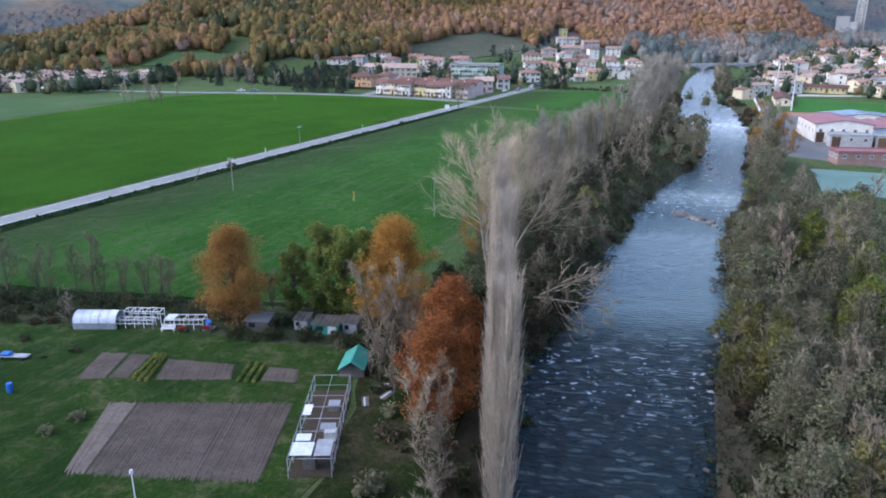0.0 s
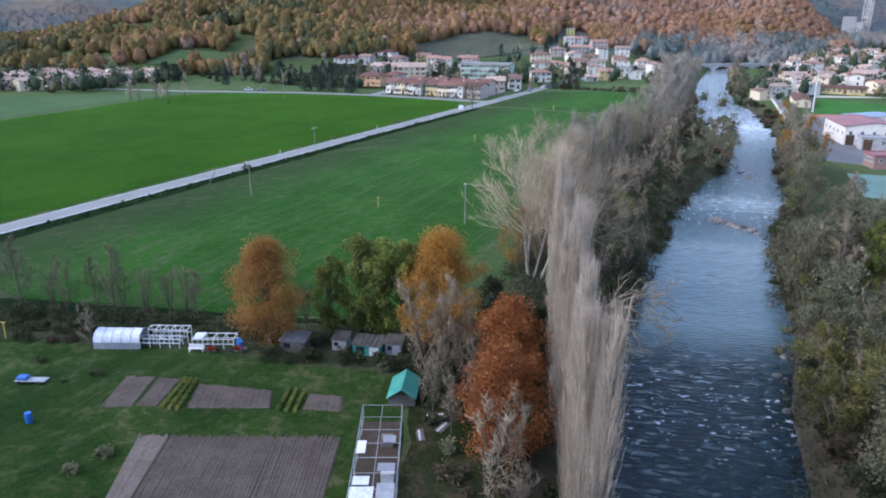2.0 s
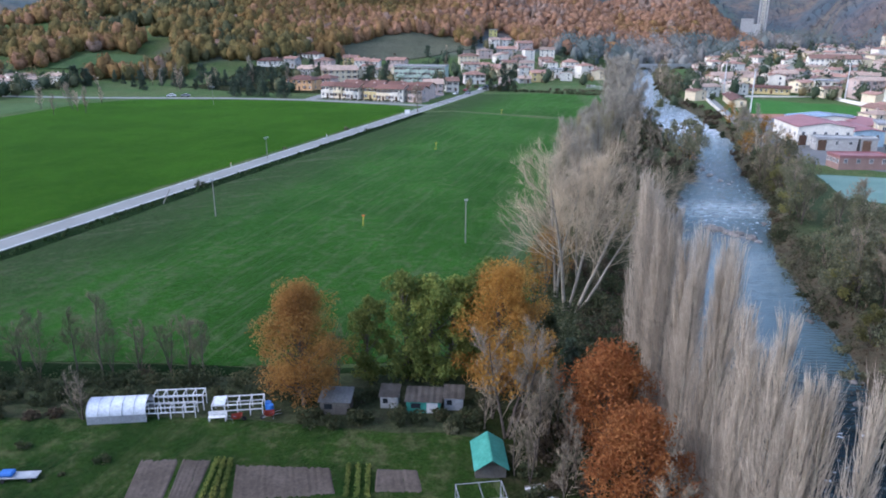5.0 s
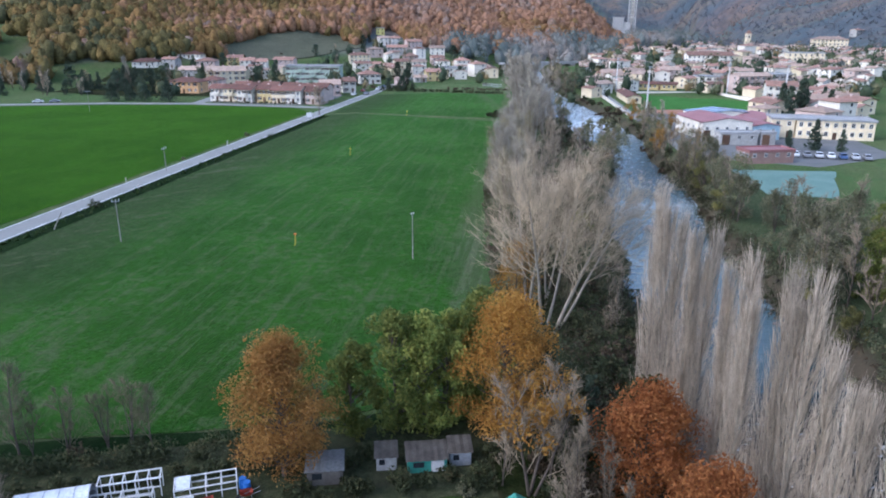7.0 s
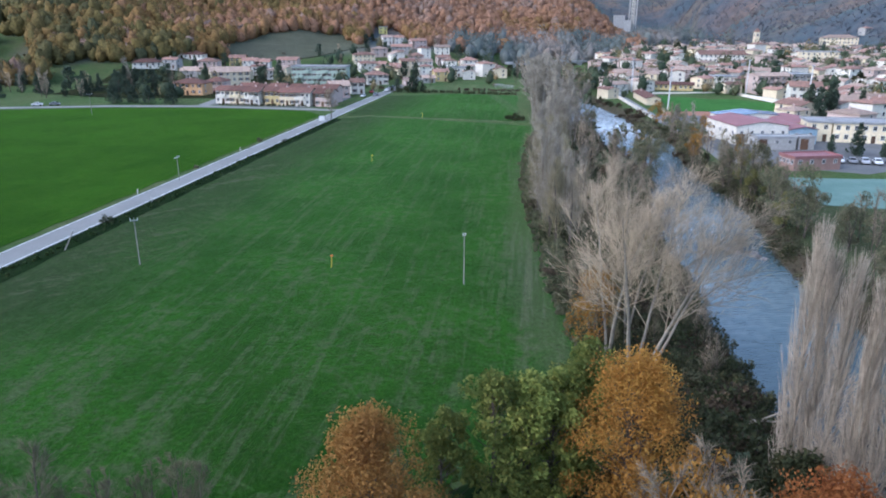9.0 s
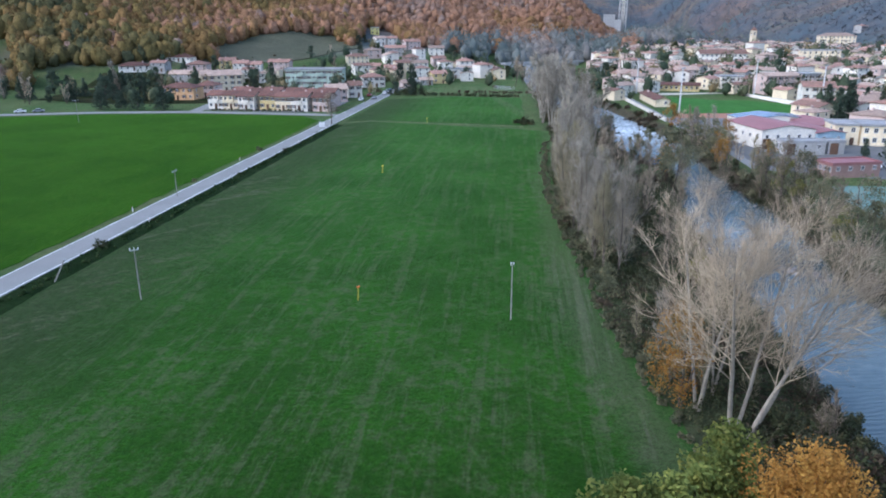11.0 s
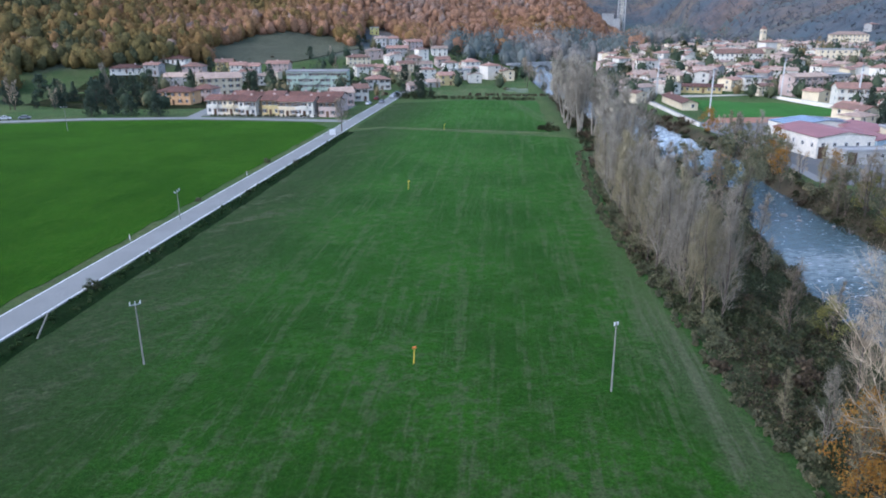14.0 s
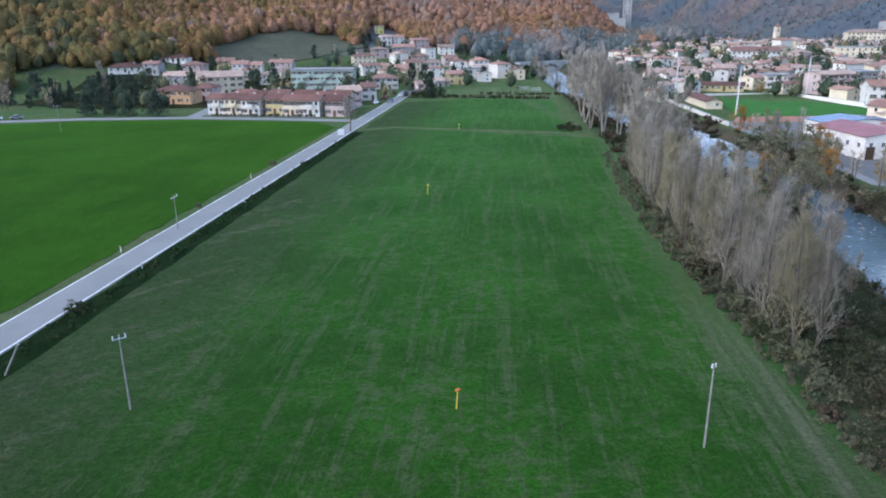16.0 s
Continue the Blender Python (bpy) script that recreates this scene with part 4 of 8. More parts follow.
for s, h, st in ((38, 8.5, 2), (39, 9.5, 1), (40, 7.5, 3)):
    t, c = bare_tree_meshes(s, h, 0.12, stems=st, clear=0.14, limbs=int(18 / st) + 1, boughs=7, twigs=9, angle=0.7, reach=0.40, twig_r=0.011, fine=0.5)
    define("hedge_tree", "bare_tree", "small leafless tree with a haze of olive twigs", "tree", [("trunk", t, M_BARK), ("crown", c, M_TWIG_OLIVE)])
for s, h, st in ((35, 12, 1), (36, 10.5, 2), (37, 13, 1)):
    t, c = bare_tree_meshes(s, h, 0.15, stems=st, clear=0.12, limbs=int(14 / st), boughs=4, twigs=5, angle=0.55, reach=0.38, twig_r=0.06)
    define("bank_tree_far", "bare_tree", "leafless brown riverside tree with dense fine twigs", "tree", [("trunk", t, M_BARK), ("crown", c, M_TWIG_BROWN if s % 2 else M_TWIG_PALE)])
for s, h, st in ((24, 21, 2), (25, 20, 2)):
    t, c = bare_tree_meshes(s, h, 0.30, stems=st, clear=0.2, limbs=13, boughs=6, twigs=10, angle=0.5, reach=0.34, twig_r=0.055)
    define("white_poplar_far", "bare_poplar", "large leafless poplar with hazy brown twigs", "tree", [("trunk", t, M_BARK_PALE), ("crown", c, M_TWIG_ROW)])
for s, h, w in ((44, 10, 6.5), (45, 12, 7)):
    t, c = bare_tree_meshes(s, h, 0.15, stems=2, clear=0.2, limbs=5, boughs=3, twigs=5, angle=0.5, reach=0.36, twig_r=0.05)
    f = willow_meshes(s, h, w, 420, 0.45)[2]
    define("willow_far", "willow_tree", "half-bare grey-green riverside willow", "tree", [("trunk", t, M_BARK), ("crown", c, M_TWIG_BROWN), ("foliage", f, L_WILLOW)])
for s, h, w, k, leaf, lab in ((41, 11, 7.5, 1900, L_WILLOW, "half-bare grey-green riverside willow"), (42, 9.5, 7, 2200, L_YELLOWING, "yellowing willow beside the river"), (43, 13, 8, 2000, L_OLIVE, "olive green riverside tree with thin leaf"), (46, 11.5, 8.5, 2400, L_WILLOW, "broad grey-green riverside willow"), (47, 12, 7, 900, L_WILLOW, "nearly bare riverside tree with thin leaf")):
    t, c, f = willow_meshes(s, h, w, k, 0.2)
    define("willow", "willow_tree", lab, "tree", [("trunk", t, M_BARK), ("crown", c, M_TWIG_BROWN), ("foliage", f, leaf)])
t, c, f = willow_meshes(48, 11, 8, 1500, 0.24)
define("yellow_willow", "willow_tree", "bright yellow willow beside the river", "tree", [("trunk", t, M_BARK), ("crown", c, M_TWIG_BROWN), ("foliage", f, L_GOLD)])
t, c, f = willow_meshes(49, 12, 8, 1700, 0.17)
define("ochre_tree", "bare_tree", "half-bare tree with ochre and orange leaves", "tree", [("trunk", t, M_BARK), ("crown", c, M_TWIG_OCHRE), ("foliage", f, L_GOLD)])
for kind, lab, leaf in (("scrub", "dark green tangled riverside bush", L_DARK), ("rust_scrub", "rusty brown riverside bush", L_RUST), ("olive_scrub", "olive and yellow riverside bush", L_WILLOW)):
    for s, h, w in ((51, 2.6, 4.2), (52, 3.4, 4.5), (53, 2.0, 3.4)):
        for tail, count, size in (("", 320, 0.29), ("_far", 160, 0.40)):
            me = bush_mesh(s, h, w, count, size)
            me.materials.append(leaf)
            me.materials.append(M_BARK)
            define(kind + tail, "bush", lab, "bush", [("bush", me, leaf)])

rnd = random.Random(5)
# the row of columnar poplars along the near bank
for k in range(20):
    y = -3.6 - k * 1.65 + rnd.uniform(-0.25, 0.25)
    x = 38.35 - 0.143 * y + rnd.uniform(-0.35, 0.35)
    plant("poplar", x, y, rnd.uniform(0.86, 1.05), "poplar row by the river", rng=rnd)

# the garden's big trees
t, c = leafy_tree_meshes(61, 12.4, 7.8, 27000, 0.105, 130, 0.06)
define("oak", "oak_tree", "broad oak in full russet autumn leaf", "tree", [("trunk", t, M_BARK), ("crown", c, L_OAK)])
plant("oak", 8.7, -9.1, rng=rnd)
t, c = leafy_tree_meshes(62, 13.6, 8.4, 27000, 0.105, 130, 0.05, ragged=0.5)
define("gold", "maple_tree", "tall maple with golden orange leaves", "tree", [("trunk", t, M_BARK), ("crown", c, L_GOLD)])
plant("gold", 27, -4.8, rng=rnd)
t, c = leafy_tree_meshes(63, 9.6, 6.8, 19000, 0.11, 95, 0.05)
define("copper", "beech_tree", "bushy tree with copper red autumn leaves", "tree", [("trunk", t, M_BARK), ("crown", c, L_RED)])
plant("copper", 35.5, -14.4, 1.06, rng=rnd)
plant("copper", 36.2, -23.7, 1.04, rng=rnd)
for s, h, w in ((64, 10.8, 4.7), (65, 9.8, 4.1)):
    t, c = leafy_tree_meshes(s, h, w, 6400, 0.16, 60, 0.06, ragged=0.5)
    define("green", "poplar_sapling", "slender tree with fading green leaves", "tree", [("trunk", t, M_BARK), ("crown", c, L_GREEN)])
for x, y, s in ((13.7, -3.9, 0.95), (17.5, -3.4, 1.12), (20.1, -3.6, 1.08), (22.1, -2.3, 1.14), (23.8, -1.3, 1.0), (24.9, 0.5, 1.12)):
    plant("green", x, y, s, "green trees behind the sheds", rng=rnd)
# the pale poplars by the meadow's corner
for x, y, s in ((34.2, 16.4, 1.0), (33.3, 20.6, 0.95), (36.2, 23.4, 0.95)):
    plant("white_poplar", x, y, s, "pale poplars at the meadow corner", rng=rnd)
lean = plant("white_poplar", 35.6, 15.8, 0.98, "pale poplars at the meadow corner", "large leafless poplar leaning towards the river", rng=rnd)
lean.matrix_basis = Matrix.Translation((35.4, 15.9, -0.2)) @ Matrix.Rotation(radians(22), 4, "Y") @ Matrix.Rotation(radians(70), 4, "Z") @ Matrix.Scale(0.98, 4)
for x, y, s in ((32.4, 25.0, 0.52), (33.4, 30.5, 0.55), (32.8, 35.0, 0.42), (34.6, 22.5, 0.45), (36.8, 31.0, 0.5), (38.5, 21.0, 0.45)):
    plant("row_tree", x, y, s, "ochre saplings at the meadow corner", "small half-bare tree with ochre twigs", rng=rnd)
for x, y, s in ((32.0, 21.5, 0.78), (33.6, 26.5, 0.72)):
    plant("ochre_tree", x, y, s, "ochre saplings at the meadow corner", rng=rnd)
# thin tree in the allotments, still holding some yellow leaf
t, c = bare_tree_meshes(71, 10.5, 0.17, stems=3, clear=0.2, limbs=9, boughs=6, twigs=8, angle=0.7, reach=0.48)
rg = np.random.default_rng(8)
cs = np.stack([rg.normal(0, 1.6, 24), rg.normal(0, 1.6, 24), rg.uniform(5.5, 10.0, 24)], 1)
v, q = leaf_cloud(rg, cs, rg.uniform(0.5, 1.0, 24), 1300, 0.17)
define("thin_tree", "walnut_tree", "half-bare tree with a few yellow leaves", "tree", [("trunk", t, M_BARK), ("crown", c, M_TWIG_BROWN), ("foliage", array_mesh("foliage", v, q), L_GOLD)])
plant("thin_tree", 27.4, -12.7, 1.0, rng=rnd)
for x, y, s in ((29.9, -16, 0.62), (29.2, -10.9, 0.55), (31.7, -11.8, 0.6), (28, -17.9, 0.4), (29.2, -18.9, 0.45), (32.1, -15.8, 0.5), (30.7, -13.6, 0.5), (25.4, -11.5, 0.45), (32.7, -19.1, 0.45), (26.2, -9.7, 0.5)):
    plant("bank_tree", x, y, s, "bare trees in the allotments", rng=rnd)
# slim cypress
t, c = leafy_tree_meshes(72, 9.0, 1.5, 2200, 0.16, 50, 0.03, ragged=0.1)
define("cypress", "cypress_tree", "slim dark green garden cypress", "tree", [("trunk", t, M_BARK), ("crown", c, L_CONIFER)])
plant("cypress", 32.7, -8.8, 0.95, rng=rnd)
t, c = leafy_tree_meshes(73, 7.5, 5.0, 3600, 0.2, 46, 0.02)
t2, c2 = leafy_tree_meshes(73, 7.5, 5.0, 480, 0.5, 30, 0.02)
define("dark_oak_far", "holm_oak", "dark olive evergreen tree", "tree", [("trunk", t2, M_BARK), ("crown", c2, L_DARK)])
define("dark_oak", "holm_oak", "dark olive evergreen tree", "tree", [("trunk", t, M_BARK), ("crown", c, L_DARK)])
plant("dark_oak", 37.5, -7.5, 0.95, rng=rnd)
plant("dark_oak", 31.1, 2.8, 0.75, rng=rnd)
# leaning dead tree over the river
t, c = bare_tree_meshes(74, 11, 0.12, stems=2, clear=0.25, limbs=10, boughs=5, twigs=5, angle=0.8, reach=0.5, twig_r=0.024)
define("dead_tree", "fallen_tree", "pale dead tree leaning out over the river", "tree", [("trunk", t, M_BARK_PALE), ("crown", c, M_TWIG_PALE)])
r = plant("dead_tree", 42, 6.3, 0.95, rng=rnd)
r.matrix_basis = Matrix.Translation((41.8, 6.5, 0.4)) @ Matrix.Rotation(radians(76), 4, Vector((0.35, 0.94, 0))) @ Matrix.Scale(1.12, 4)

# bare trees behind the hedge
for x, y, s in ((-33.5, -9.3, 0.8), (-28.7, -7.2, 0.75), (-24.4, -7.7, 0.8), (-21.6, -5.7, 0.6), (-18.2, -7.6, 0.7), (-15.2, -6.2, 0.62), (-12.5, -6.3, 0.75), (-11.8, -5.7, 0.55), (-9.3, -5.4, 0.66), (-6.3, -4.4, 0.62), (-4.6, -4.2, 0.68), (-2.8, -4.7, 0.5), (10.8, -3.9, 0.6), (-39.1, -10.3, 0.8), (-44.6, -11.5, 0.75)):
    plant("hedge_tree", x, y, s * 1.25, "bare trees along the hedge", rng=rnd)
plant("bank_tree", -10.2, -13.6, 0.55, rng=rnd)
for x, y, s in ((-23.5, -8.5, 0.8), (-13, -13.4, 0.5), (-14.9, -13.9, 0.5), (-18.2, -14.3, 0.55), (-22, -15.2, 0.55), (-8.3, -5.8, 0.5), (-3.6, -5.1, 0.55), (4.6, -6, 0.5)):
    plant("scrub" if s > 0.52 else "rust_scrub", x, y, s, rng=rnd)

# the near bank, from the poplars to the bridge
rb = random.Random(9)


def bank_x(y):
    """West and east limit of the wooded strip on the near bank."""
    w = float(np.interp(y, EDGE_Y, EDGE_X)) + float(np.interp(y, [-20, 0, 8, 20, 30], [2, 5, 8, 4, 0.6]))
    return w, float(np.interp(y, RIV_Y, RIV_L)) - 1.0


for k in range(150):                                   # low scrub
    y = rb.uniform(-2, 118) if k > 30 else rb.uniform(-60, 0)
    w, e = bank_x(y)
    f = rb.random()
    kind = rb.choice(["scrub", "scrub", "rust_scrub", "rust_scrub", "olive_scrub"])
    plant(kind, w + (e - w) * f, y, rb.uniform(0.65, 1.2) * (0.7 if y < 0 else 1.0) * (1.0 - 0.35 * f), "scrub on the river bank", rng=rb, sink=0.15)


def joined_scrub(name, label, spots, material, seed, per=110, leaf=0.36):
    """Far undergrowth that nobody could count, as one mesh of leaves."""
    rg = np.random.default_rng(seed)
    cs, rs = [], []
    for x, y, s in spots:
        z = float(land(x, y))
        for _ in range(7):
            a, d = rg.uniform(0, 6.28), 1.5 * s * math.sqrt(rg.random())
            cs.append((x + math.cos(a) * d, y + math.sin(a) * d, z + s * rg.uniform(0.3, 1.7)))
            rs.append(s * rg.uniform(0.5, 0.9))
    v, q = leaf_cloud(rg, np.array(cs), np.array(rs), len(spots) * per, leaf)
    return solo(name, array_mesh(name, v, q), material, label, "undergrowth", "stuff")


def tangle(name, label, count, y0, y1, material, seed, patch_at, far_side=False):
    """Continuous low growth over the bank: brambles, dead weeds and saplings."""
    rg = np.random.default_rng(seed)
    y = rg.uniform(y0, y1, count * 3)
    w = np.interp(y, EDGE_Y, EDGE_X) + 0.4
    e = np.interp(y, RIV_Y, RIV_L) + 0.5
    if far_side:
        w = np.interp(y, RIV_Y, RIV_R) - 0.6
        e = w + np.interp(y, [-60, 60, 120], [9, 7, 5])
    x = w + (e - w) * rg.random(count * 3)
    keep = np.array([noise.noise(Vector((a * 0.11, b * 0.11, patch_at))) for a, b in zip(x, y)]) > -0.08
    x, y = x[keep][:count], y[keep][:count]
    h = np.array([0.9 + 1.3 * max(0.0, noise.noise(Vector((a * 0.22, b * 0.22, 7.0))) + 0.25) for a, b in zip(x, y)])
    z = land(x, y) + h * rg.random(len(x)) ** 0.7
    v, q = leaf_cloud(rg, np.stack([x, y, z], 1), np.full(len(x), 0.25), len(x) * 2, 0.15)
    return solo(name, array_mesh(name, v, q), material, label, "undergrowth", "stuff")


tangle("bank_undergrowth", "dark tangled brambles covering the river bank", 24000, -6, 120, L_DARK, 31, 1.0)
tangle("bank_weeds", "dead brown weeds covering the river bank", 12000, -6, 120, L_RUST, 32, 5.0)
tangle("bank_saplings", "yellowing low growth on the river bank", 9000, -6, 120, L_OLIVE, 33, 9.0)
tangle("shore_undergrowth", "dark tangled growth along the far shore", 9000, -60, 125, L_DARK, 34, 2.0, True)
tangle("shore_weeds", "dead brown weeds along the far shore", 5000, -60, 125, L_RUST, 35, 6.0, True)
for seed, mt, lab in ((1, L_DARK, "dark green undergrowth along the far reach of the river"), (2, L_RUST, "rusty undergrowth along the far reach of the river")):
    spots = []
    for k in range(110):
        y = rb.uniform(112, 300)
        w, e = bank_x(y)
        spots.append((w + (e - w) * rb.random(), y, rb.uniform(0.8, 1.3)))
    for k in range(50):
        y = rb.uniform(110, 420)
        spots.append((float(np.interp(y, RIV_Y, RIV_R)) + rb.uniform(0.5, 5.5), y, rb.uniform(0.6, 1.1)))
    joined_scrub("river_undergrowth", lab, spots, mt, seed)
for k in range(13):                                    # bushes right along the water
    y = -20 + k * 13 + rb.uniform(-4, 4)
    plant(rb.choice(["scrub", "olive_scrub"]), bank_x(y)[1] + 0.6, y, rb.uniform(0.5, 0.9), "scrub on the river bank", rng=rb, sink=0.3)
for k in range(64):                                    # the tall bare row beside the meadow
    y = 57 + (k // 2) * 2.9 + rb.uniform(-1, 1)
    w, e = bank_x(y)
    x = w + (0.6 + 1.6 * rb.random() if k % 2 == 0 else 3.2 + 3.5 * rb.random())
    plant("row_tree", x, y, rb.uniform(0.78, 1.06) * (0.92 if y > 90 else 1.0), "tall bare trees beside the meadow", rng=rb)
for k in range(24):
    y = 78 + k * 4.6 + rb.uniform(-2, 2)
    w, e = bank_x(y)
    plant("bank_tree", w + (e - w) * rb.uniform(0.25, 0.7), y, rb.uniform(0.6, 0.95), "bare trees beside the meadow", rng=rb)
for k in range(7):
    y = 30 + k * 9 + rb.uniform(-3, 3)
    w, e = bank_x(y)
    plant("bank_tree", w + (e - w) * rb.uniform(0.3, 0.9), y, rb.uniform(0.45, 0.75), "bare trees beside the meadow", rng=rb)
for k in range(16):                                    # bare brown shrubs over the water
    y = rb.uniform(2, 46)
    w, e = bank_x(y)
    plant("bank_tree", w + (e - w) * rb.uniform(0.3, 0.95), y, rb.uniform(0.28, 0.5), "bare shrubs on the near bank", rng=rb)
for x, y, s in ((62.4, 194.9, 1.0), (65.1, 202.5, 1.05), (63.6, 210.8, 1.0), (68.4, 215.5, 1.05), (66.3, 224.8, 1.1), (71.7, 230.7, 1.0), (69.6, 240.1, 1.02), (75.1, 249.1, 1.0), (78.4, 264.5, 0.95), (80.7, 281.9, 0.9), (84.1, 302.6, 0.85), (63.9, 186.6, 1.0), (66, 176.2, 0.95), (62.2, 167.5, 0.95), (59.5, 156.8, 0.85), (62.6, 149.7, 0.85), (57.3, 140.9, 0.8)):
    plant("white_poplar", x, y, s, "tall bare poplars along the far meadow", "tall leafless poplar with hazy brown twigs", rng=rb)
for x, y, s in ((68.5, 155.3, 0.85), (63.6, 142.4, 0.7), (72.3, 168.2, 0.8), (71, 134.5, 0.75), (74.3, 149.4, 0.7), (47.2, 50.2, 0.6)):
    plant("willow", x, y, s, "willows on the near bank", rng=rb)
for k in range(26):
    y = 190 + k * 12 + rb.uniform(-4, 4)
    plant("bank_tree", float(np.interp(y, RIV_Y, RIV_L)) - rb.uniform(2, 9), y, rb.uniform(0.6, 1.0), "bare trees towards the bridge", rng=rb)
for x, y, s in ((54.1, 209.9, 0.8), (56.5, 209.1, 1.0), (58.8, 207.9, 0.9), (55.6, 206.4, 0.6)):
    plant("scrub", x, y, s, "bushes at the meadow's end", rng=rb)

for seed, mt, lab, y0, y1 in ((3, L_OLIVE, "olive bushes along the meadow's edge", 48, 136), (4, L_DARK, "dark thick bushes on the near bank", 12, 64), (5, L_OLIVE, "yellowing thick bushes on the near bank", 12, 64)):
    spots = []
    for k in range(44):
        y = y0 + (y1 - y0) * (k + rb.random()) / 44
        w, e = bank_x(y)
        spots.append((w + (rb.uniform(0.0, 2.4) if seed == 3 else (e - w) * rb.uniform(0.2, 1.0)), y, rb.uniform(0.6, 1.15)))
    joined_scrub("bank_bushes", lab, spots, mt, seed, 420, 0.17)
for x, y, s in ((75.2, 128.0, 1.25), (72.6, 116.5, 1.05), (68.0, 108.0, 0.9)):
    plant("willow", x, y, s, "willows on the near bank", rng=rb)
plant("yellow_willow", 77.0, 134.0, 0.85, "yellow willows by the water", rng=rb)
for k in range(15):                                    # half-bare trees on the far bank before the hall
    y = 84 + k * 7.4 + rb.uniform(-2, 2)
    plant(rb.choice(["row_tree", "willow", "row_tree", "bank_tree"]), float(np.interp(y, RIV_Y, RIV_R)) + rb.uniform(4.0, 9.0), y, rb.uniform(0.5, 0.72), "half-bare trees before the hall", rng=rb)
for x, y, s in ((103.5, 158, 0.7), (101, 150, 0.62), (104.5, 196, 0.75), (99.5, 128, 0.6)):
    plant("yellow_willow", x, y, s, "yellow willows by the water", rng=rb)

# the far bank
for k in range(58):
    y = -62 + k * 3.4 + rb.uniform(-2, 2)
    if y > 112:
        continue
    e = float(np.interp(y, RIV_Y, RIV_R))
    for j in range(2):
        x = e + 4.5 + rb.random() * 20 + j * 6
        if y > 60 and x > 86:
            x = e + 3.0 + 4 * rb.random()
            if j:
                continue
        plant(rb.choice(["willow", "willow", "willow", "bank_tree", "bank_tree"]) if y > -30 or j else "willow", x, y, rb.uniform(0.65, 1.0), "trees on the far bank", rng=rb)
for k in range(26):
    y = -58 + k * 6.4 + rb.uniform(-2, 2)
    e = float(np.interp(y, RIV_Y, RIV_R))
    plant(rb.choice(["scrub", "rust_scrub", "olive_scrub", "scrub"]), e + rb.uniform(0.8, 3.5), y, rb.uniform(0.45, 0.85), "scrub on the far bank", rng=rb, sink=0.2)
for k in range(38):
    y = 104 + k * 2.1 + rb.uniform(-2, 2)
    e = float(np.interp(y, RIV_Y, RIV_R))
    plant(rb.choice(["willow", "bank_tree", "olive_scrub"]), e + rb.uniform(2.0, 6.0), y, rb.uniform(0.4, 0.85), "small trees on the far bank", rng=rb)
for k in range(15):
    y = 304 + k * 8 + rb.uniform(-3, 3)
    e = float(np.interp(y, RIV_Y, RIV_R))
    plant(rb.choice(["bank_tree", "willow", "bank_tree"]), e + rb.uniform(1.5, 6), y, rb.uniform(0.9, 1.25), "trees on the far bank", rng=rb)
for k in range(32):                                    # the thicket near the poplars' far side
    y = rb.uniform(-52, 34)
    x = float(np.interp(y, RIV_Y, RIV_R)) + 3.0 + 24 * rb.random()
    plant("willow" if k % 5 else "olive_scrub", x, y, rb.uniform(0.55, 0.95), "trees on the far bank", rng=rb)
for k in range(26):                                    # willows right over the far shore
    y = rb.uniform(-58, 40)
    plant("willow", float(np.interp(y, RIV_Y, RIV_R)) + rb.uniform(3.0, 11.0), y, rb.uniform(0.6, 0.9), "trees on the far bank", rng=rb)
for k in range(40):
    y = rb.uniform(-60, -5)
    plant(rb.choice(["olive_scrub", "scrub", "rust_scrub"]), float(np.interp(y, RIV_Y, RIV_R)) + rb.uniform(1, 14), y, rb.uniform(0.7, 1.2), "scrub on the far bank", rng=rb, sink=0.2)
for x, y, s in ((92.4, 136.3, 0.62), (96.4, 147.2, 0.55)):
    plant("yellow_willow", x, y, s, "yellow willows by the water", rng=rb)
plant("bank_tree", 68.1, -35.8, 0.95, "trees on the far bank", rng=rb)
plant("bank_tree", 69.6, -27.7, 0.85, "trees on the far bank", rng=rb)
for x, y, s in ((75.8, -5.5, 1.1), (79.9, 6.7, 1.1), (78.1, 22.7, 1.05), (86.2, 33.2, 1.1), (76.7, -19.7, 1.0)):
    t = plant("green", x, y, s, "leafy trees on the far bank", "tree with yellow-green fading leaves on the river bank", rng=rb)


# boulders and gravel in the river
def boulder_mesh(seed):
    rg = np.random.default_rng(seed)
    bm = bmesh.new()
    bmesh.ops.create_icosphere(bm, subdivisions=2, radius=0.5)
    for v in bm.verts:
        k = 1 + 0.45 * noise.noise(v.co * 1.7 + Vector((seed, 0, 0)))
        v.co = Vector((v.co.x * k * 1.3, v.co.y * k, v.co.z * k * 0.65))
    return to_mesh("boulder", bm)


BOULDERS = [boulder_mesh(s) for s in (1, 2, 3)]
for me in BOULDERS:
    me.materials.append(M_ROCK)


def boulder(x, y, s, z=None):
    ob = new("boulder", rb.choice(BOULDERS))
    ob.matrix_basis = pose(x, y, (float(land(x, y)) if z is None else z), 0, 0, rb.uniform(0, 360)) @ Matrix.Scale(s, 4)
    return tagged(ob, "rounded brown river boulder lying in shallow water", "boulder", "boulders in the river")


for k in range(30):                                    # the rock bar across the stream
    f = rb.random()
    boulder(64.5 + 7.8 * f + rb.uniform(-0.8, 0.8), 68.0 - 8.5 * f + rb.uniform(-1.5, 1.5), rb.uniform(0.5, 1.7), WATER + rb.uniform(-0.1, 0.1))
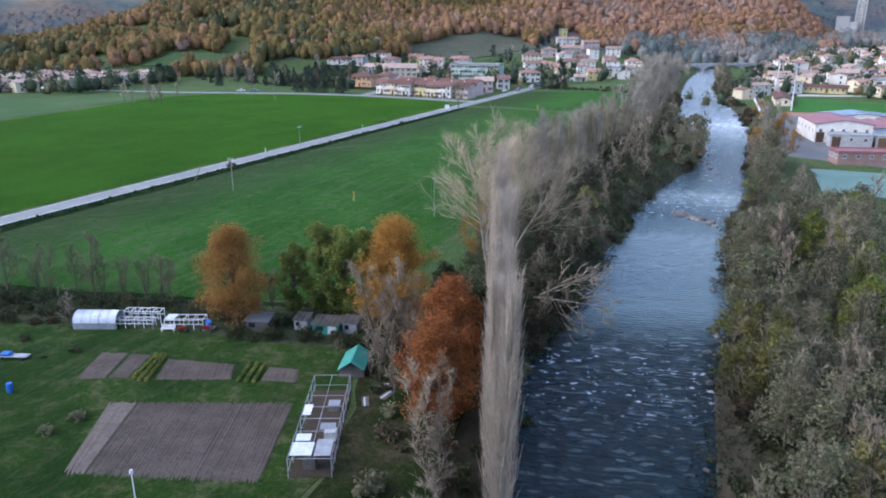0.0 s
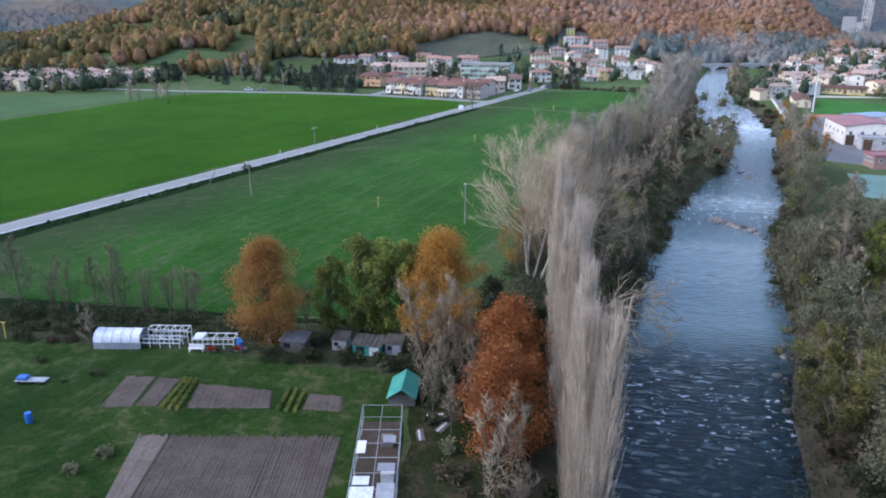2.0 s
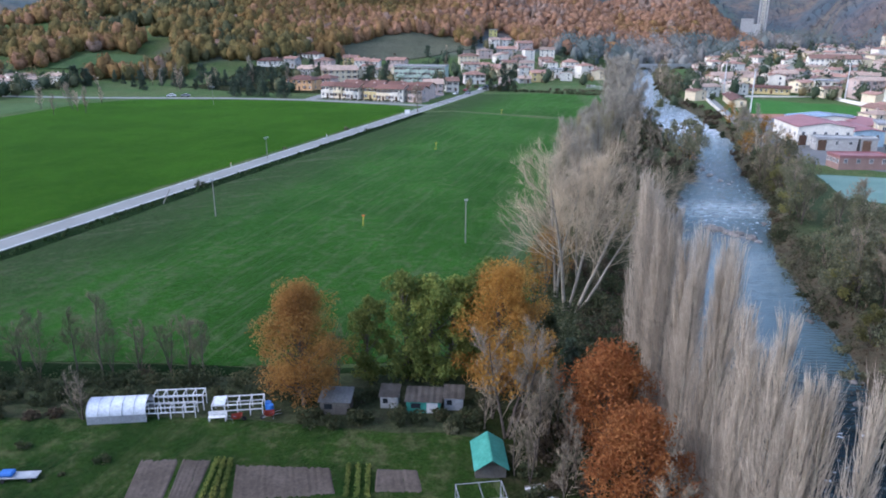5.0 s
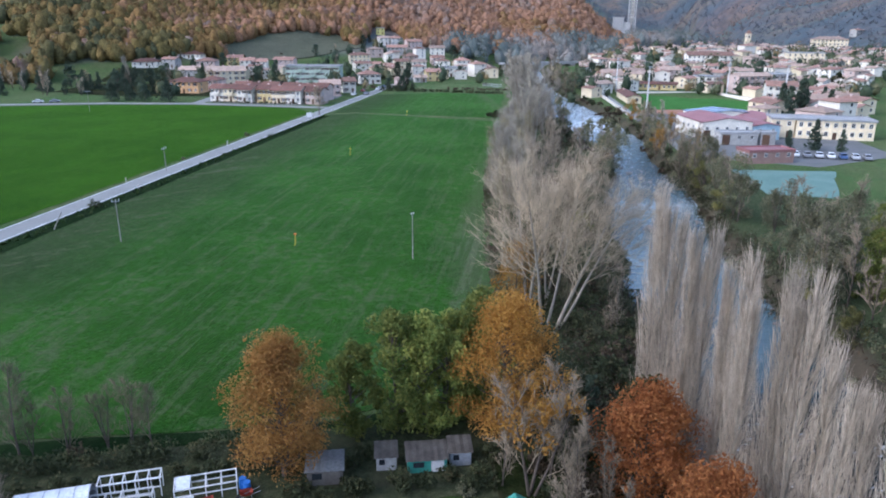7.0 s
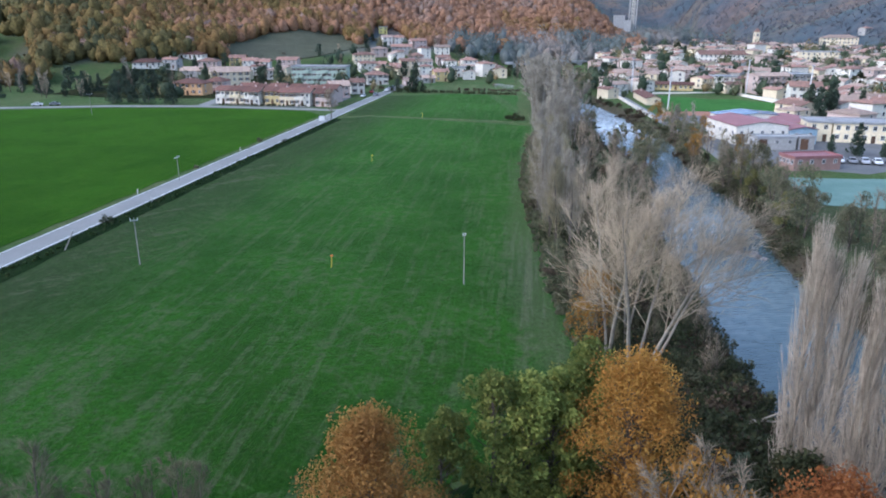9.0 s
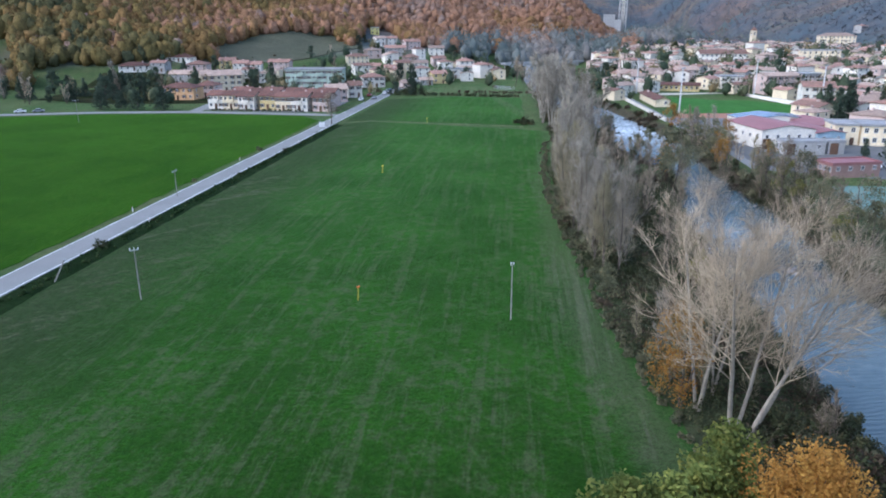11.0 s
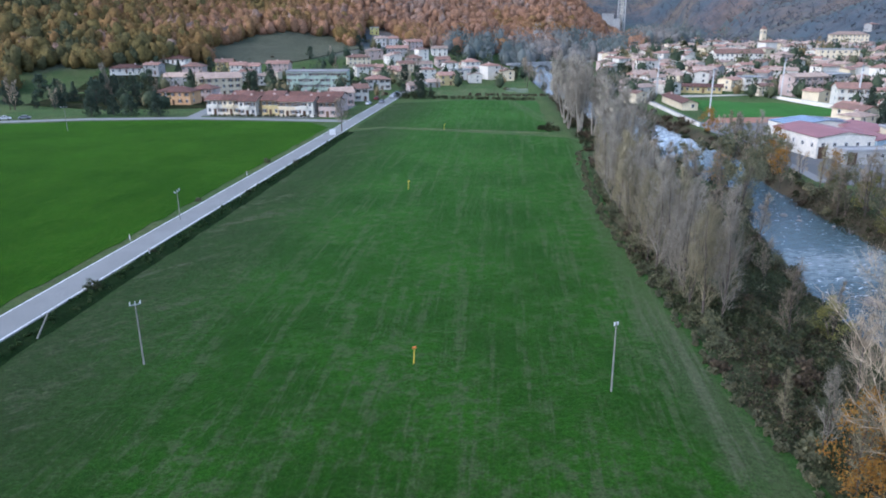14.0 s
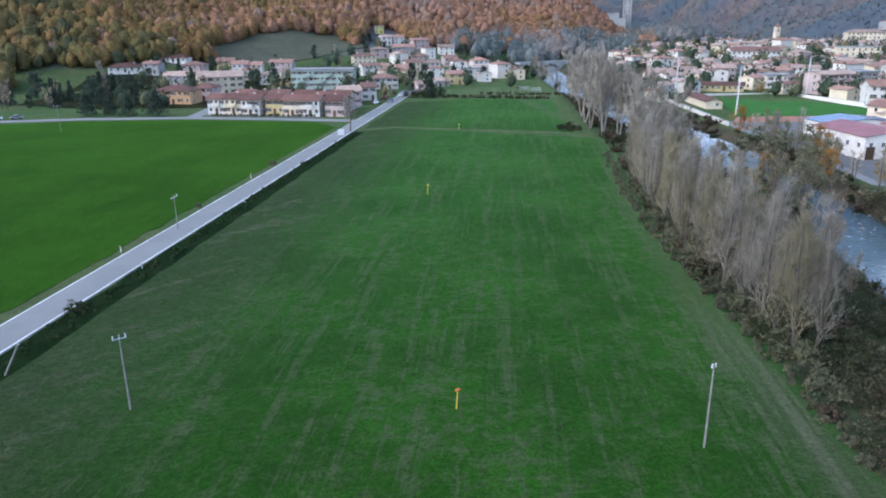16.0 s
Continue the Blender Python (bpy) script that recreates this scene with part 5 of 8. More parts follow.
for k in range(22):                                    # the spit by the near bank
    boulder(78.2 + rb.uniform(-2.0, 2.0), rb.uniform(110, 168), rb.uniform(0.5, 1.5), WATER + 0.05)
for k in range(26):
    y = rb.uniform(-45, 150)
    boulder(float(np.interp(y, RIV_Y, RIV_R)) + rb.uniform(-0.4, 1.5), y, rb.uniform(0.35, 1.0), WATER + 0.1)
for k in range(8):
    boulder(rb.uniform(78, 88), rb.uniform(75, 130), rb.uniform(0.4, 0.9), WATER)

# ---- the woods on the hills ----


def crown_template(seed, leaves=46, coarse=False, core=None, leaf=None):
    rg = np.random.default_rng(seed)
    bm = bmesh.new()
    bmesh.ops.create_icosphere(bm, subdivisions=1 if coarse else 2, radius=0.5)
    off = Vector((seed * 3.1, seed * 1.7, 0))
    for v in bm.verts:
        k = (core or (0.74 if coarse else 0.86)) + 0.5 * noise.noise(v.co * 2.6 + off) + (0 if coarse else 0.38 * noise.noise(v.co * 5.0 + off))
        v.co = Vector((v.co.x * k, v.co.y * k, (v.co.z + 0.42) * k * 1.15))
    bm.verts.ensure_lookup_table()
    v = np.array([p.co[:] for p in bm.verts])
    tri = np.array([[p.index for p in f.verts] for f in bm.faces])
    bm.free()
    a, h = rg.uniform(0, 2 * np.pi, leaves), rg.uniform(0.05, 1.0, leaves)
    rr = rg.uniform(0.36, 0.56, leaves) * np.sqrt(np.clip(1 - ((h - 0.42) / 0.62) ** 2, 0.05, 1))
    c = np.stack([np.cos(a) * rr, np.sin(a) * rr, h], 1)
    u, w = rg.normal(size=(leaves, 3)), rg.normal(size=(leaves, 3))
    u /= np.linalg.norm(u, axis=1)[:, None]
    w /= np.linalg.norm(w, axis=1)[:, None]
    s = rg.uniform(0.05, 0.12, leaves)[:, None] * (leaf or 0.95)
    lv = np.stack([c - u * s, c + u * s - w * s * 0.4, c + w * s * 1.3], 1).reshape(-1, 3)
    return np.concatenate([v, lv]), np.concatenate([tri, np.arange(leaves * 3).reshape(-1, 3) + len(v)])


def woods(name, label, pts, sizes, tints, templates, stretch=1.15, material=None, smooth=False):
    rg = np.random.default_rng(len(pts))
    V, F, T, n = [], [], [], 0
    z = land(pts[:, 0], pts[:, 1])
    for i in range(len(pts)):
        v, f = templates[i % len(templates)]
        a = rg.uniform(0, 6.28)
        ca, sa, s = math.cos(a), math.sin(a), sizes[i]
        V.append(np.stack([(v[:, 0] * ca - v[:, 1] * sa) * s + pts[i, 0], (v[:, 0] * sa + v[:, 1] * ca) * s + pts[i, 1], v[:, 2] * s * stretch * rg.uniform(0.9, 1.3) + z[i] + s * (0.0 if smooth else 0.12)], 1))
        F.append(f + n)
        T.append(np.full(len(v), tints[i]))
        n += len(v)
    me = array_mesh(name, np.concatenate(V), np.concatenate(F), smooth)
    at = me.attributes.new("tint", "FLOAT", "POINT")
    at.data.foreach_set("value", np.concatenate(T).astype(np.float32))
    return solo(name, me, material or M_FOREST, label, "woods", "stuff")


def scatter(seed, count, x0, x1, y0, y1, keep, gap):
    rg = np.random.default_rng(seed)
    p = np.stack([rg.uniform(x0, x1, count), rg.uniform(y0, y1, count)], 1)
    p = p[keep(p[:, 0], p[:, 1])]
    taken, out = set(), []
    for q in p:
        c = (int(q[0] // gap), int(q[1] // gap))
        if c not in taken:
            taken.add(c)
            out.append(q)
    return np.array(out)


def inside(x, y, poly):
    r = np.zeros(len(x), bool)
    for (ax, ay), (bx, by) in zip(poly, poly[1:] + poly[:1]):
        c = ((ay > y) != (by > y)) & (x < (bx - ax) * (y - ay) / (by - ay + 1e-12) + ax)
        r ^= c
    return r


CLEAR = [
    [(-70, 430), (5, 430), (10, 545), (-40, 530)],
    [(-92, 440), (-60, 450), (-20, 500), (-3, 520), (-27, 578), (-60, 566), (-90, 534), (-108, 470)],
    [(-396, 480), (-295, 482), (-262, 420), (-340, 422)],
    [(-270, 350), (-200, 355), (-180, 394), (-221, 406), (-260, 400)],
    [(-35, 430), (80, 430), (95, 540), (60, 570), (38, 560), (24, 640), (-2, 645), (-8, 560), (-20, 500)],
    [(-150, 380), (-70, 395), (-60, 455), (-95, 445), (-150, 415)],
]


def wooded(x, y):
    z = land(x, y)
    az = np.degrees(np.arctan2(x, y))
    ok = z > 7.5 + 3 * np.sin(x * 0.05) * np.cos(y * 0.04)
    lines = np.sin(x * 0.030 + y * 0.055) + 0.8 * np.sin(x * 0.081 - y * 0.043 + 2)
    mosaic = (np.degrees(np.arctan2(x - 49, y + 78)) < -27) & (y > 300) & (y < 620)
    ok = np.where(mosaic, (lines > -0.15) & (z > 0.4), ok)
    for poly in CLEAR:
        ok &= ~inside(x, y, poly)
    return ok


NEAR_CROWN = [crown_template(s, 70, False, 0.80, 0.72) for s in (1, 2, 3, 4, 5, 17, 18)]
FAR_CROWN = [crown_template(s, 16, True, 0.3, 1.5) for s in (6, 7, 8)]


def woods_tint(p, seed):
    rg = np.random.default_rng(seed)
    az = np.degrees(np.arctan2(p[:, 0], p[:, 1]))
    base = np.interp(az, [-45, -25, -12, -4, 5, 20], [0.22, 0.24, 0.34, 0.56, 0.72, 0.76])
    drift = 0.20 * np.sin(p[:, 0] * 0.021 + 1) * np.cos(p[:, 1] * 0.017)
    t = base + drift + rg.normal(0, 0.12, len(p))
    bare = rg.random(len(p)) < 0.02
    return np.clip(np.where(bare, rg.uniform(0.85, 1.0, len(p)), t), 0, 1)


p = scatter(1, 70000, -640, 60, 300, 640, wooded, 6.2)
woods("oak_woods", "autumn oak woods in ochre, olive and rust", p, np.random.default_rng(3).uniform(7.0, 11.5, len(p)), woods_tint(p, 4), NEAR_CROWN, 1.0, None, True)
p = scatter(2, 60000, -420, 460, 560, 1000, lambda x, y: wooded(x, y) & ((y >= 640) | (x >= 60)) & (np.degrees(np.arctan2(x, y)) < 22), 7.5)
woods("hill_woods", "red-brown autumn woods on the far slope", p, np.random.default_rng(5).uniform(7, 11.5, len(p)), woods_tint(p, 6), [crown_template(s, 60, True, 0.80, 0.75) for s in (9, 10, 11)], 1.0, None, True)

# far woods on the outer hills
def outer(x, y):
    az = np.degrees(np.arctan2(x, y))
    z = land(x, y)
    return ((z > 5) | ((az > 19) & (np.hypot(x, y) > 690))) & (np.hypot(x, y) < np.where((az > 15) & (az < 25), 2000, 1400)) & (((az > 17.5) & (az < 46) & (np.hypot(x, y) > 560)) | ((az < -24) & (az > -50) & (y > 800) & (np.hypot(x, y) > 1050)) | (np.abs(az) < 22) & (y > 1000))


p = scatter(7, 200000, -1700, 1500, 380, 2200, outer, 12.0)
rg = np.random.default_rng(9)
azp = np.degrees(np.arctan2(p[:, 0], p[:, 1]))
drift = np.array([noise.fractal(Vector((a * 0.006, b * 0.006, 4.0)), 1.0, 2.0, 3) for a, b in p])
# tint runs from painted haze blue up to woods brown
woods("distant_woods", "distant brown hill woods tinted blue-grey for haze", p, rg.uniform(5.0, 8.5, len(p)), np.clip(np.interp(azp, [-40, -20, 20, 32, 42], [0.12, 0.2, 0.35, 0.42, 0.55]) + 0.55 * drift + rg.normal(0, 0.05, len(p)), 0, 1), FAR_CROWN, 0.8, M_FAR_WOODS, True)

# ---- houses ----


def window_meshes():
    bm = bmesh.new()
    grid = [[bm.verts.new((x, -0.08, z)) for z in (0, 0.09, 1.31, 1.4)] for x in (-0.56, -0.47, -0.04, 0.04, 0.47, 0.56)]
    for i in range(5):
        for j in range(3):
            if not (j == 1 and i in (1, 3)):
                bm.faces.new((grid[i][j], grid[i + 1][j], grid[i + 1][j + 1], grid[i][j + 1]))
    ext = bmesh.ops.extrude_face_region(bm, geom=bm.faces[:])
    bmesh.ops.translate(bm, verts=[g for g in ext["geom"] if isinstance(g, bmesh.types.BMVert)], vec=(0, 0.13, 0))
    bmesh.ops.recalc_face_normals(bm, faces=bm.faces[:])
    fr = to_mesh("window", bm)
    fr.materials.append(M_FRAME)
    bm = bmesh.new()
    box(bm, -0.47, 0.47, -0.03, 0.04, 0.08, 1.32)
    gl = to_mesh("pane", bm)
    gl.materials.append(M_GLASS)
    bm = bmesh.new()
    box(bm, -0.25, 0.25, -0.11, -0.03, 0.0, 1.4, 0.02)
    sh = to_mesh("shutter", bm)
    sh.materials.append(M_SHUTTER)
    bm = bmesh.new()
    box(bm, -0.55, 0.55, -0.08, 0.05, 0, 2.15)
    box(bm, -0.4, 0.4, -0.11, -0.08, 0.2, 1.0)
    box(bm, -0.4, 0.4, -0.11, -0.08, 1.15, 1.95)
    dr = to_mesh("door", bm)
    dr.materials.append(M_SHUTTER)
    bm = bmesh.new()
    box(bm, -0.35, 0.35, -0.3, 0.3, 0, 1.0)
    box(bm, -0.45, 0.45, -0.4, 0.4, 1.0, 1.1)
    box(bm, -0.25, 0.25, -0.2, 0.2, 1.1, 1.3)
    ch = to_mesh("chimney", bm)
    ch.materials.append(PLASTER["pink"])
    return fr, gl, sh, dr, ch


WIN, PANE, SHUT, DOOR, CHIM = window_meshes()
bm = bmesh.new()
box(bm, -0.56, 0.56, -0.05, 0.05, -0.05, 1.43)
k = len(bm.faces)
box(bm, -0.45, 0.45, -0.07, 0.0, 0.08, 1.32)
bm.faces.ensure_lookup_table()
for f in bm.faces[k:]:
    f.material_index = 1
WIN_FAR = to_mesh("window", bm)
WIN_FAR.materials.append(M_FRAME)
WIN_FAR.materials.append(M_GLASS)


def roof_mesh(w, d, pitch, kind, eave=0.6, thick=0.16):
    """A tiled roof of kind gable, hip or flat, with its eaves at z = 0."""
    bm = bmesh.new()
    a, b = w / 2 + eave, d / 2 + eave
    if kind == "flat":
        box(bm, -a + 0.2, a - 0.2, -b + 0.2, b - 0.2, 0, 0.3)
        for s in (-1, 1):
            box(bm, -a + 0.2, a - 0.2, s * (b - 0.32) - 0.1, s * (b - 0.32) + 0.1, 0.3, 0.62)
            box(bm, s * (a - 0.32) - 0.1, s * (a - 0.32) + 0.1, -b + 0.45, b - 0.45, 0.3, 0.62)
        return to_mesh("roof", bm)
    rise = b * pitch
    r = a if kind == "gable" else max(a - b, 0.3)
    lows = [bm.verts.new(c) for c in ((-a, -b, 0), (a, -b, 0), (a, b, 0), (-a, b, 0))]
    tops = [bm.verts.new(c) for c in ((-r, 0, rise), (r, 0, rise))]
    bm.faces.new((lows[0], lows[1], tops[1], tops[0]))
    bm.faces.new((lows[2], lows[3], tops[0], tops[1]))
    if kind == "hip":
        bm.faces.new((lows[1], lows[2], tops[1]))
        bm.faces.new((lows[3], lows[0], tops[0]))
    ext = bmesh.ops.extrude_face_region(bm, geom=bm.faces[:])
    for v in ext["geom"]:
        if isinstance(v, bmesh.types.BMVert):
            v.co.z += thick
    bmesh.ops.recalc_face_normals(bm, faces=bm.faces[:])
    return to_mesh("roof", bm)


def wall_mesh(w, d, h, pitch, kind):
    bm = bmesh.new()
    box(bm, -w / 2, w / 2, -d / 2, d / 2, -1.2, h)
    box(bm, -w / 2 - 0.06, w / 2 + 0.06, -d / 2 - 0.06, d / 2 + 0.06, -1.2, 0.35)
    if kind == "gable":
        rise = (d / 2) * pitch
        for s in (-1, 1):
            x0, x1 = s * w / 2, s * (w / 2 - 0.3)
            vs = [bm.verts.new(c) for c in ((x0, -d / 2, h), (x0, d / 2, h), (x0, 0, h + rise), (x1, -d / 2, h), (x1, d / 2, h), (x1, 0, h + rise))]
            bm.faces.new(vs[:3])
            bm.faces.new(vs[:2:-1])
            for i, j in ((0, 2), (2, 1)):
                bm.faces.new((vs[i], vs[j], vs[j + 3], vs[i + 3]))
        bmesh.ops.recalc_face_normals(bm, faces=bm.faces[:])
    return to_mesh("wall", bm)


def add_window(parent, x, y, z, turn, shutters=False, scale=(1, 1, 1), far=False):
    fr = new("window", WIN_FAR if far else WIN)
    fr.parent = parent
    fr.matrix_basis = pose(x, y, z, 0, 0, turn) @ Matrix.Diagonal((*scale, 1))
    if far:
        return fr
    gl = new("pane", PANE)
    gl.parent = fr
    if shutters:
        for s in (-0.82, 0.82):
            sh = new("shutter", SHUT)
            sh.parent = fr
            sh.location.x = s
    return fr


def house(x, y, w, d, storeys, turn, wall, kind="gable", roof=None, pitch=0.36, name="house", label="", group="", shutters=True, z=None, balcony=0, per=2.9, sides=True, far=False):
    rg = random.Random(int(x * 7 + y * 13))
    h = storeys * 2.7 + 0.2
    m = pose(x, y, float(land(x, y)) if z is None else z, 0, 0, turn)
    look_of = {"gable": "tiled gable roof", "hip": "tiled hipped roof", "flat": "flat roof"}[kind]
    root = thing(name, m, label or f"{wall} rendered {('low', 'two-storey', 'three-storey', 'four-storey')[storeys - 1]} house with a {look_of}", "house", group)
    part("wall", wall_mesh(w, d, h, pitch, kind), PLASTER[wall], root)
    eave_z = h - 0.6 * pitch if kind != "flat" else h
    rf = part("roof", roof_mesh(w, d, pitch, kind), roof or (M_FLATROOF if kind == "flat" else (M_TILE if rg.random() < 0.7 else M_TILE_OLD)), root)
    rf.location.z = eave_z
    if kind != "flat":
        c = new("chimney", CHIM)
        c.parent = rf
        c.location = (w * rg.uniform(-0.3, 0.3), d * 0.14, d / 2 * pitch * 0.72)
    n = max(2, int(w / per))
    for s in range(storeys):
        for i in range(n):
            wx = -w / 2 + (i + 0.5) * w / n
            if s == 0 and i == n // 2:
                dr = new("door", DOOR)
                dr.parent = root
                dr.location = (wx, -d / 2, 0.05)
            else:
                add_window(root, wx, -d / 2, 1.0 + s * 2.7, 0, shutters and y < 380 and rg.random() < 0.8, far=far)
        if sides:
            for sd in (-1, 1):
                add_window(root, sd * w / 2, -d * 0.18, 1.0 + s * 2.7, 90 * sd, False, far=far)
    for k in range(balcony):
        bm = bmesh.new()
        bx = -w / 2 + (k + 0.5) * w / balcony
        bz = 2.7 * (1 + k % max(1, storeys - 1)) + 0.35
        box(bm, bx - 1.4, bx + 1.4, -d / 2 - 1.1, -d / 2, bz, bz + 0.15)
        box(bm, bx - 1.4, bx + 1.4, -d / 2 - 1.1, -d / 2 - 1.02, bz + 0.15, bz + 1.05)
        for s in (-1, 1):
            box(bm, bx + s * 1.36 - 0.04, bx + s * 1.36 + 0.04, -d / 2 - 1.02, -d / 2, bz + 0.15, bz + 1.05)
        part("balcony", bm, PLASTER[wall], root)
    return root


# terraces facing the field: stepped units, then a second row behind them
TERRACE = (("white", 0.9, 0.1, 1), ("cream", 0.0, 0.25, 1), ("white", -0.9, 0.0, 1), None, ("yellow", 0.7, 0.25, 0), ("cream", 0.0, 0.0, 0), ("white", -0.8, 0.2, 1), None, ("pink", 0.3, 0.0, 0))
ux, uy = math.cos(radians(-16.5)), math.sin(radians(-16.5))
along = -7.4
for unit in TERRACE:
    if unit is None:
        along += 1.6
        continue
    c, back, up, b = unit
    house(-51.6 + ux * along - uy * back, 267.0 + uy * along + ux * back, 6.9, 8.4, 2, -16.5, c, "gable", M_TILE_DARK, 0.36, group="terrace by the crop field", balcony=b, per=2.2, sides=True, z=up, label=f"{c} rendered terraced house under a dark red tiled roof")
    along += 7.0
for k, c in enumerate(("pink", "cream", "pink", "pink", "cream", "pink")):
    q = -4.0 + k * 7.4 + (1.8 if k > 2 else 0)
    back = 15.2 + (0.8, 0.0, -0.6)[k % 3]
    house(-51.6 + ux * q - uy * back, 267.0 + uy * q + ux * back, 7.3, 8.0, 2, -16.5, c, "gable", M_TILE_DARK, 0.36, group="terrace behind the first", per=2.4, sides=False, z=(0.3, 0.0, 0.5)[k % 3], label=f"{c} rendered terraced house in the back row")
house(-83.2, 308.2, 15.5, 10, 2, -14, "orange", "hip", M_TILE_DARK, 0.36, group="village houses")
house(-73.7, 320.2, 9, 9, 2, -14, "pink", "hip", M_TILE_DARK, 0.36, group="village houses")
house(-101, 385, 14, 10, 2, -16, "grey", "gable", M_TILE_OLD, 0.36, group="village houses")
house(-73.5, 347, 20, 11, 3, 20, "cream", "gable", M_TILE_OLD, 0.4, group="village houses")
house(-24.5, 341, 29, 11, 4, -6, "green", "flat", None, 0.3, name="apartment_block", label="pale green apartment block with a flat roof", group="village houses", balcony=9, per=2.6)
house(-86, 436, 10, 9, 2, 0, "yellow", "gable", None, 0.36, group="village houses")
house(-77, 430, 9, 9, 2, 0, "white", "gable", None, 0.36, group="village houses")
house(-69, 430, 9, 9, 2, 0, "white", "gable", None, 0.36, group="village houses")
house(-99.5, 415, 12, 9, 2, -6, "pink", "hip", None, 0.36, group="village houses")
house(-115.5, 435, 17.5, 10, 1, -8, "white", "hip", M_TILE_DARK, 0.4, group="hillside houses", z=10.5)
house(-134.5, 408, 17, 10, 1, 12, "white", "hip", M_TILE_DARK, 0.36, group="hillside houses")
house(-55, 446, 13.5, 9, 2, -10, "pink", "gable", None, 0.36, group="village houses")
house(4.2, 362, 12, 9, 2, 12, "white", "hip", None, 0.36, group="village houses")
house(-6, 476, 15, 9, 2, 10, "cream", "hip", None, 0.36, group="village houses")
house(5, 457, 9.5, 8, 1, 0, "white", "gable", None, 0.36, group="village houses")
house(16.5, 436, 9, 9, 2, 8, "white", "gable", None, 0.36, group="village houses")
house(-4.8, 310.1, 6.5, 9, 2, 12, "white", "gable", None, 0.36, group="village houses")
house(-12.4, 292.5, 9, 10, 2, 12, "pink", "gable", M_TILE_OLD, 0.36, group="village houses")
house(31, 476, 11, 9, 2, 0, "pink", "hip", None, 0.36, group="village houses")
house(24, 455, 9.5, 9, 2, 10, "cream", "gable", None, 0.36, group="village houses")
house(36, 455, 10, 9, 2, 10, "white", "gable", None, 0.36, group="village houses")
house(22.5, 354, 6, 8, 1, 12, "pink", "gable", None, 0.36, group="village houses")
house(7.5, 625, 7.5, 7, 2, 0, "lime", "flat", None, 0.3, group="hillside houses")
house(10.5, 553, 8, 8, 2, 15, "white", "gable", None, 0.36, group="hillside houses")
house(20, 556, 8, 8, 2, 15, "white", "gable", None, 0.36, group="hillside houses")
house(35, 543, 13, 9, 2, 20, "pink", "gable", None, 0.36, group="hillside houses")
house(21.5, 509, 15, 9, 2, 0, "grey", "gable", None, 0.36, group="hillside houses")
house(54, 530, 11.5, 9, 2, 0, "white", "gable", None, 0.36, group="hillside houses")
house(51, 482, 9, 9, 2, 10, "pink", "gable", M_TILE, 0.36, group="village houses")
house(55.2, 418, 11, 10, 2, 8, "white", "flat", None, 0.3, group="village houses")
house(68, 462, 10, 10, 3, 8, "white", "hip", None, 0.36, group="village houses")
house(42, 382, 8.5, 8, 2, 8, "yellow", "gable", None, 0.36, group="village houses")
house(34, 372, 7, 7, 1, 8, "grey", "gable", None, 0.36, group="village houses")

# streets of plain houses, from a few models
MODELS, FAR_MODELS = [], []
for i, (w, d, st, wall, kind) in enumerate(((10, 8, 2, "white", "gable"), (11, 9, 2, "cream", "hip"), (8, 8, 2, "white", "gable"), (12, 9, 2, "cream", "gable"), (9, 8, 2, "grey", "gable"), (13, 9, 2, "white", "gable"), (10, 9, 3, "white", "hip"), (10, 8, 2, "cream", "gable"), (11, 9, 2, "white", "gable"), (11, 10, 2, "pink", "hip"))):
    MODELS.append(house(140 + i * 15, 330 + (i % 3) * 6, w, d, st, 10 + i * 30, wall, kind, (None, M_TILE_OLD, M_TILE, None)[i % 4], 0.28, group="houses of the town", per=4.4, shutters=False, far=True))
    FAR_MODELS.append(house(200 + i * 16, 500 + (i % 3) * 8, w, d, st, 10 + i * 30, wall, kind, (None, M_TILE_OLD, M_TILE, None)[i % 4], 0.28, group="houses of the town", per=4.6, shutters=False, far=True, sides=False))
TAKEN = [(o.location.x, o.location.y, 9) for o in scene.objects if o.parent is None and o.type == "EMPTY" and o.name.startswith(("house", "apartment"))]
TAKEN += [(150, 262, 40), (162, 250, 30), (122, 165, 26), (136, 175, 22), (116, 110, 22), (196, 293, 14), (210, 294, 9), (126, 268, 16), (156, 311, 13), (154, 156, 16)]
rt = random.Random(21)


def free_spot(x, y, r):
    if any((x - a) ** 2 + (y - b) ** 2 < (r + c * 0.72) ** 2 for a, b, c in TAKEN):
        return False
    TAKEN.append((x, y, r))
    return True


def town(count, region, turn0, models=FAR_MODELS, r=7.4):
    made = 0
    for _ in range(count * 12):
        if made >= count:
            break
        x, y = region()
        if not free_spot(x, y, r):
            continue
        src = rt.choice(models)
        copy_thing(src, pose(x, y, float(land(x, y)), 0, 0, rt.choice((turn0, turn0 + 90, turn0 - 90)) + rt.uniform(-14, 14)) @ Matrix.Scale(rt.uniform(0.74, 1.0), 4))
        made += 1


def fan(a0, a1, d0, d1):
    def pick():
        a, d = radians(rt.uniform(a0, a1)), math.sqrt(rt.uniform(d0 * d0, d1 * d1))
        return d * math.sin(a), d * math.cos(a)
    return pick


town(58, fan(21.5, 41, 292, 420), 20, MODELS)
town(100, fan(19.0, 41, 420, 620), 15)
town(16, fan(24, 40, 620, 760), 10)
town(9, fan(37.5, 44, 235, 300), 20, MODELS)
town(18, lambda: (rt.uniform(-5, 85), rt.uniform(395, 500)), 8, MODELS)
town(24, lambda: (rt.uniform(-310, -225), rt.uniform(235, 320)), -20)
town(6, lambda: (rt.uniform(-120, -50), rt.uniform(395, 425)), -10, MODELS)

